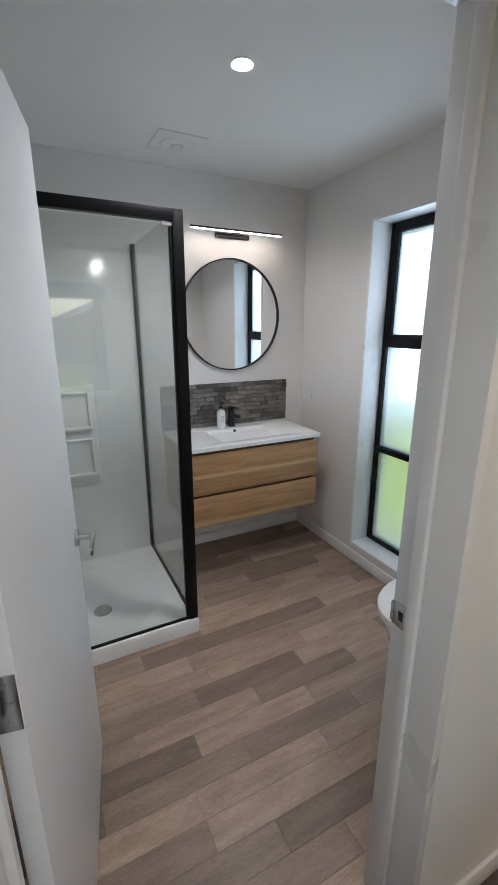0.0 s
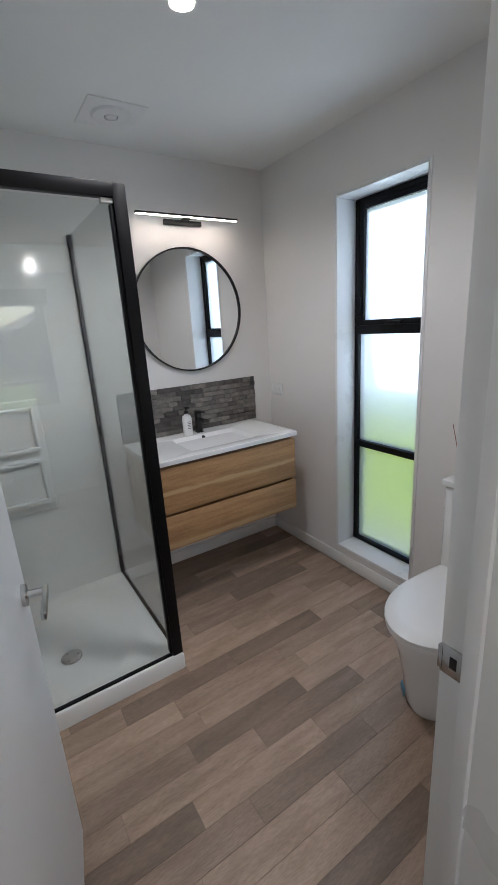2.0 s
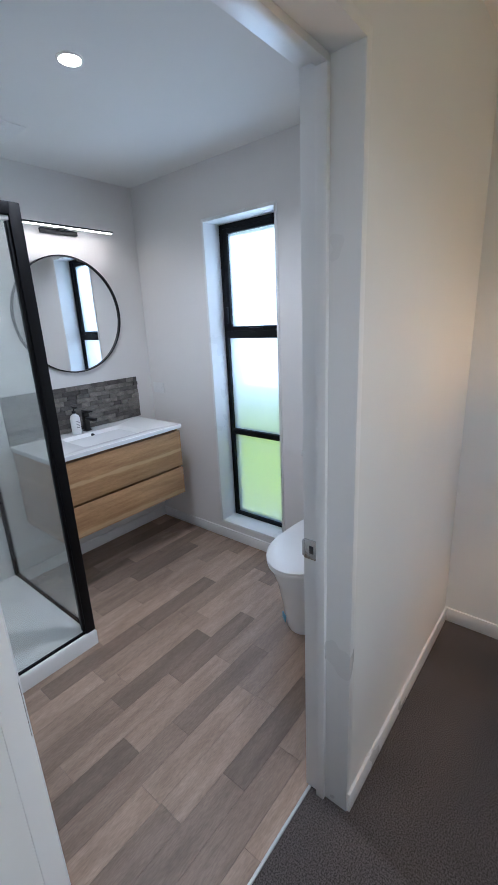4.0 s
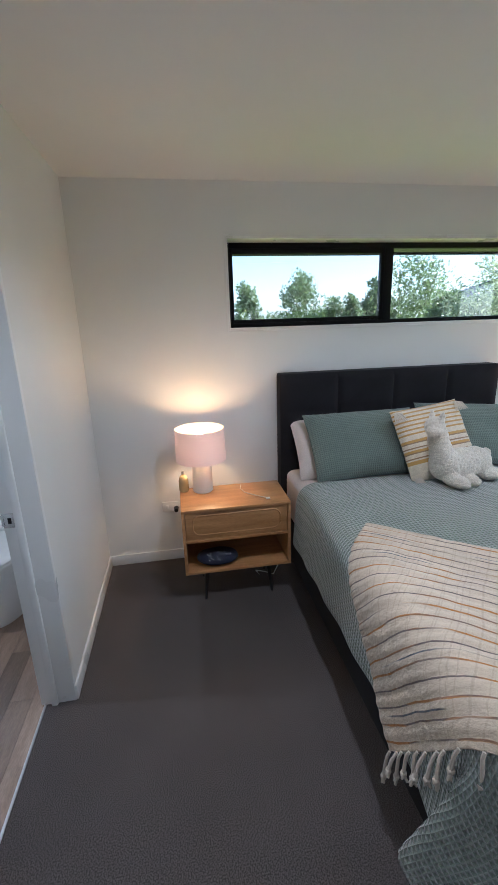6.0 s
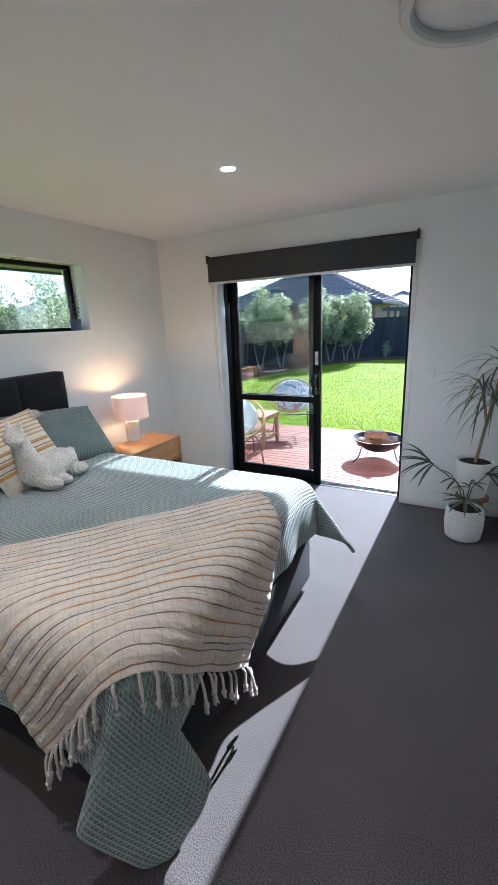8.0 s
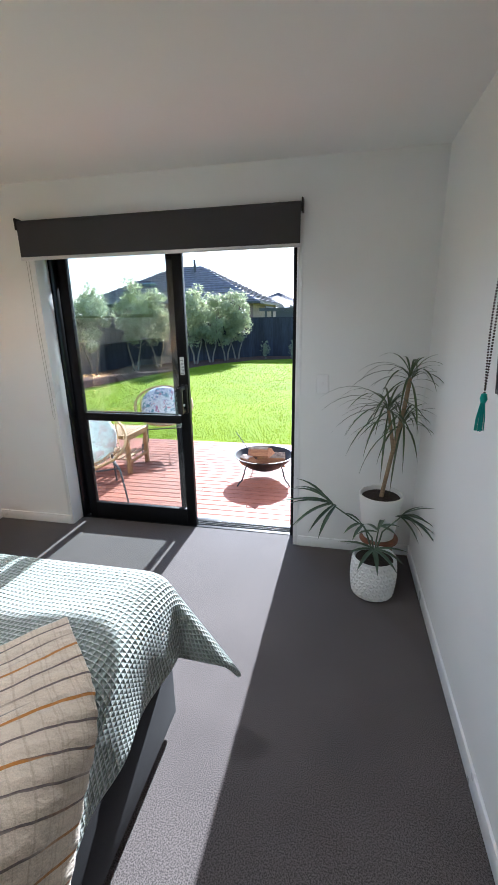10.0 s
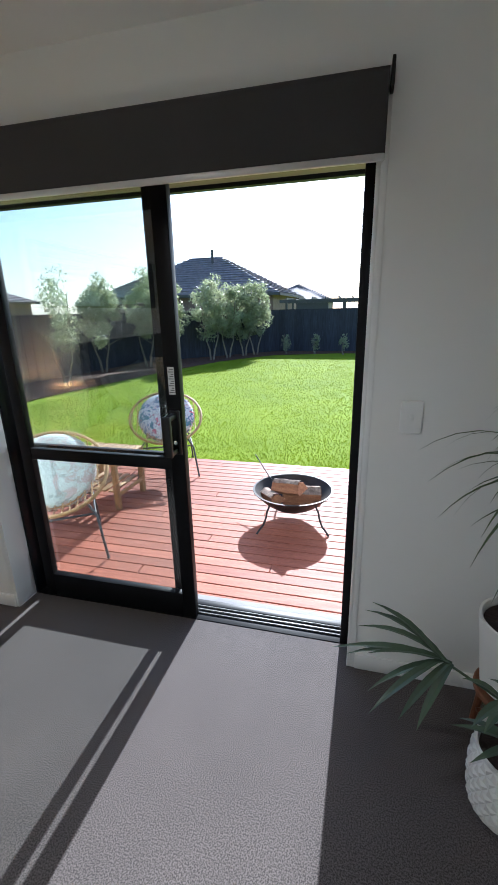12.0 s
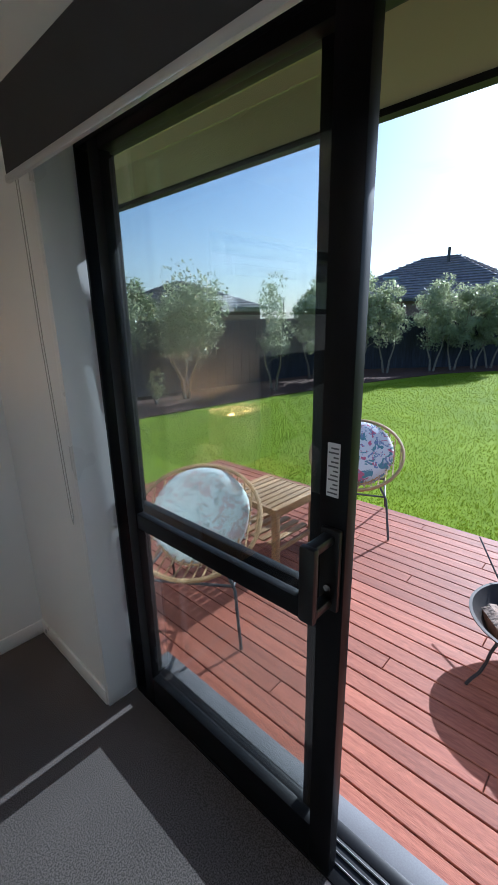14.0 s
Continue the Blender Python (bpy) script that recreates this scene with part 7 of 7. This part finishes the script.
tb = thing("side_table", "low square slatted teak side table between the chairs", "table", (1.585, -5.20, DECK + 0.002), -2)
for k in range(9):
    x = -0.225 + 0.05625 * k
    part("slat", box((x - 0.023, -0.215, 0.430), (x + 0.023, 0.215, 0.448), 0.002), M_TEAK, tb)
for s in (-1, 1):
    part("end_rail", box((-0.25, s * 0.225 - 0.010, 0.405), (0.25, s * 0.225 + 0.010, 0.449), 0.002), M_TEAK, tb)
    part("side_rail", box((s * 0.235 - 0.009, -0.215, 0.385), (s * 0.235 + 0.009, 0.215, 0.428), 0.002), M_TEAK, tb)
    part("low_rail", box((s * 0.235 - 0.009, -0.205, 0.12), (s * 0.235 + 0.009, 0.205, 0.15), 0.002), M_TEAK, tb)
    for q in (-1, 1):
        part("leg", box((s * 0.225 - 0.021, q * 0.205 - 0.021, 0.0), (s * 0.225 + 0.021, q * 0.205 + 0.021, 0.404), 0.002), M_TEAK, tb)
for k in range(5):
    x = -0.16 + 0.08 * k
    part("lower_slat", box((x - 0.025, -0.20, 0.152), (x + 0.025, 0.20, 0.166), 0.002), M_TEAK, tb)

# grass blades over the near lawn
rng = np.random.default_rng(9)
NB = 120000
rad = 1.6 + 15.5 * rng.random(NB) ** 1.15
ang = radians(-112) + rng.random(NB) * radians(103)
gx, gy = 0.2 + rad * np.cos(ang), -4.9 + rad * np.sin(ang)
keep = (gy < -6.43) & (gx < 7.2 + 0.25 * (gy + 8)) & (gy > -20) & ((gx < 6.9) | (gy < -8))
gx, gy = gx[keep], gy[keep]
n = len(gx)
h = rng.uniform(0.012, 0.028, n) * (1 + 0.5 * (rng.random(n) < 0.1))
th = rng.random(n) * 6.283
wd = 0.004 + 0.0008 * np.hypot(gx, gy + 5)
lx, ly = rng.normal(0, 0.4, n) * h, rng.normal(0, 0.4, n) * h
V = np.zeros((n, 3, 3))
V[:, 0] = np.stack([gx - wd * np.cos(th), gy - wd * np.sin(th), np.full(n, LAWN - 0.002)], -1)
V[:, 1] = np.stack([gx + wd * np.cos(th), gy + wd * np.sin(th), np.full(n, LAWN - 0.002)], -1)
V[:, 2] = np.stack([gx + lx, gy + ly, LAWN + h], -1)
me = bpy.data.meshes.new("grass")
me.vertices.add(n * 3)
me.vertices.foreach_set("co", V.ravel())
me.loops.add(n * 3)
me.loops.foreach_set("vertex_index", np.arange(n * 3))
me.polygons.add(n)
me.polygons.foreach_set("loop_start", np.arange(n) * 3)
me.update(calc_edges=True)
me.materials.append(M_BLADE)
tagged(new("grass", me), "short bright green sunlit lawn grass", "grass", kind="stuff")

# ---- pieces: planks, tiles, deck boards, fence palings ----
_cache = {}


def piece(name, size, material, parent, at, rz=0.0, bevel=0.002):
    """One piece on a shared mesh, its origin at the middle of its base."""
    key = (name, tuple(round(s, 3) for s in size), round(bevel, 4))
    if key not in _cache:
        bm = bmesh.new()
        sx, sy, sz = size
        v = []
        for z, i in ((0, 0), (sz - bevel, 0), (sz, bevel)):
            v.append([bm.verts.new((a * (sx / 2 - i), b * (sy / 2 - i), z)) for a, b in ((-1, -1), (1, -1), (1, 1), (-1, 1))])
        for p, q in zip(v, v[1:]):
            for k in range(4):
                bm.faces.new((p[k], p[(k + 1) % 4], q[(k + 1) % 4], q[k]))
        bm.faces.new(v[-1])
        me = bpy.data.meshes.new(name)
        bm.to_mesh(me)
        bm.free()
        me.materials.append(material)
        _cache[key] = me
    ob = new(name, _cache[key])
    ob.parent = parent
    ob.matrix_basis = pose(*at, 0, 0, rz)
    return ob


rp = random.Random(17)
y = PLANK_Y0
while y > N_IN - 0.008:
    y -= PLANK_W
row = round((y - PLANK_Y0) / PLANK_W)
while y < BN - 0.005:
    ya, yb = max(y, N_IN - 0.007), min(y + PLANK_W, BN)
    x = PLANK_STARTS.get(row, PLANK_L * ((row * 0.618 + 0.31) % 1)) - 2 * PLANK_L
    while x < EAST:
        xa, xb = max(x, BW), min(x + PLANK_L, EAST)
        if xb - xa > 0.01 and yb - ya > 0.008:
            piece("plank", (xb - xa - 0.0008, yb - ya - 0.0008, 0.003), M_PLANK, bath_floor, ((xa + xb) / 2, (ya + yb) / 2, -0.003), bevel=0.0004)
        x += PLANK_L
    y += PLANK_W
    row += 1

rows_ = 10
hgt = (SPZ1 - SPZ0) / rows_
for r in range(rows_):
    x = SPX0
    while x < SPX1 - 0.004:
        L = min(rp.choice((0.06, 0.09, 0.12, 0.15)), SPX1 - x)
        if SPX1 - (x + L) < 0.02:
            L = SPX1 - x
        d = rp.choice((0.006, 0.008, 0.010, 0.013))
        ob = piece("tile", (round(L, 3) - 0.002, hgt - 0.002, d), M_STONE, spl, (0, 0, 0), bevel=0.0012)
        ob.matrix_basis = Matrix.Translation(Vector((x + L / 2, BN - 0.006, SPZ0 + (r + 0.5) * hgt)) - spl.matrix_basis.translation) @ pose(0, 0, 0, 90)
        x += L

BW_, y, row = 0.0955, -4.035, 0
while y > -6.42:
    x = -3.2 - 3.6 * ((row * 0.618) % 1)
    while x < 3.4:
        xa, xb = max(x, -3.2), min(x + 4.8, 3.4)
        if xb - xa > 0.05:
            piece("board", (xb - xa - 0.003, BW_ - 0.006, 0.022), M_DECK, deck, ((xa + xb) / 2, y, DECK - 0.022), bevel=0.003)
        x += 4.8
    y -= BW_
    row += 1

fence = structure("fence", tube([(-13.0, -23.1, 0.7), (3.3, -23.1, 0.7), (8.05, -18.0, 0.7), (9.7, -9.0, 0.7), (9.9, 0.0, 0.7)], 0.03, 4), M_FENCE, "tall black-stained timber paling fence")
line = [(-13.0, -23.0), (3.3, -23.0), (8.0, -18.0), (9.62, -9.0), (9.85, 0.0)]
for (ax, ay), (bx, by) in zip(line, line[1:]):
    L = math.hypot(bx - ax, by - ay)
    n = int(L / 0.152)
    for k in range(n):
        t = (k + 0.5) / n
        ang = math.degrees(math.atan2(by - ay, bx - ax))
        off = 0.010 * (k % 2)
        nx_, ny_ = -(by - ay) / L, (bx - ax) / L
        piece("paling", (0.155, 0.018, 1.93), M_FENCE, fence, (ax + (bx - ax) * t + nx_ * off, ay + (by - ay) * t + ny_ * off, LAWN), ang, bevel=0.002)
structure("fence_cap", (lambda bm: bm)(tube([(x, y, LAWN + 1.945) for x, y in line], 0.035, 4)), M_FENCE)
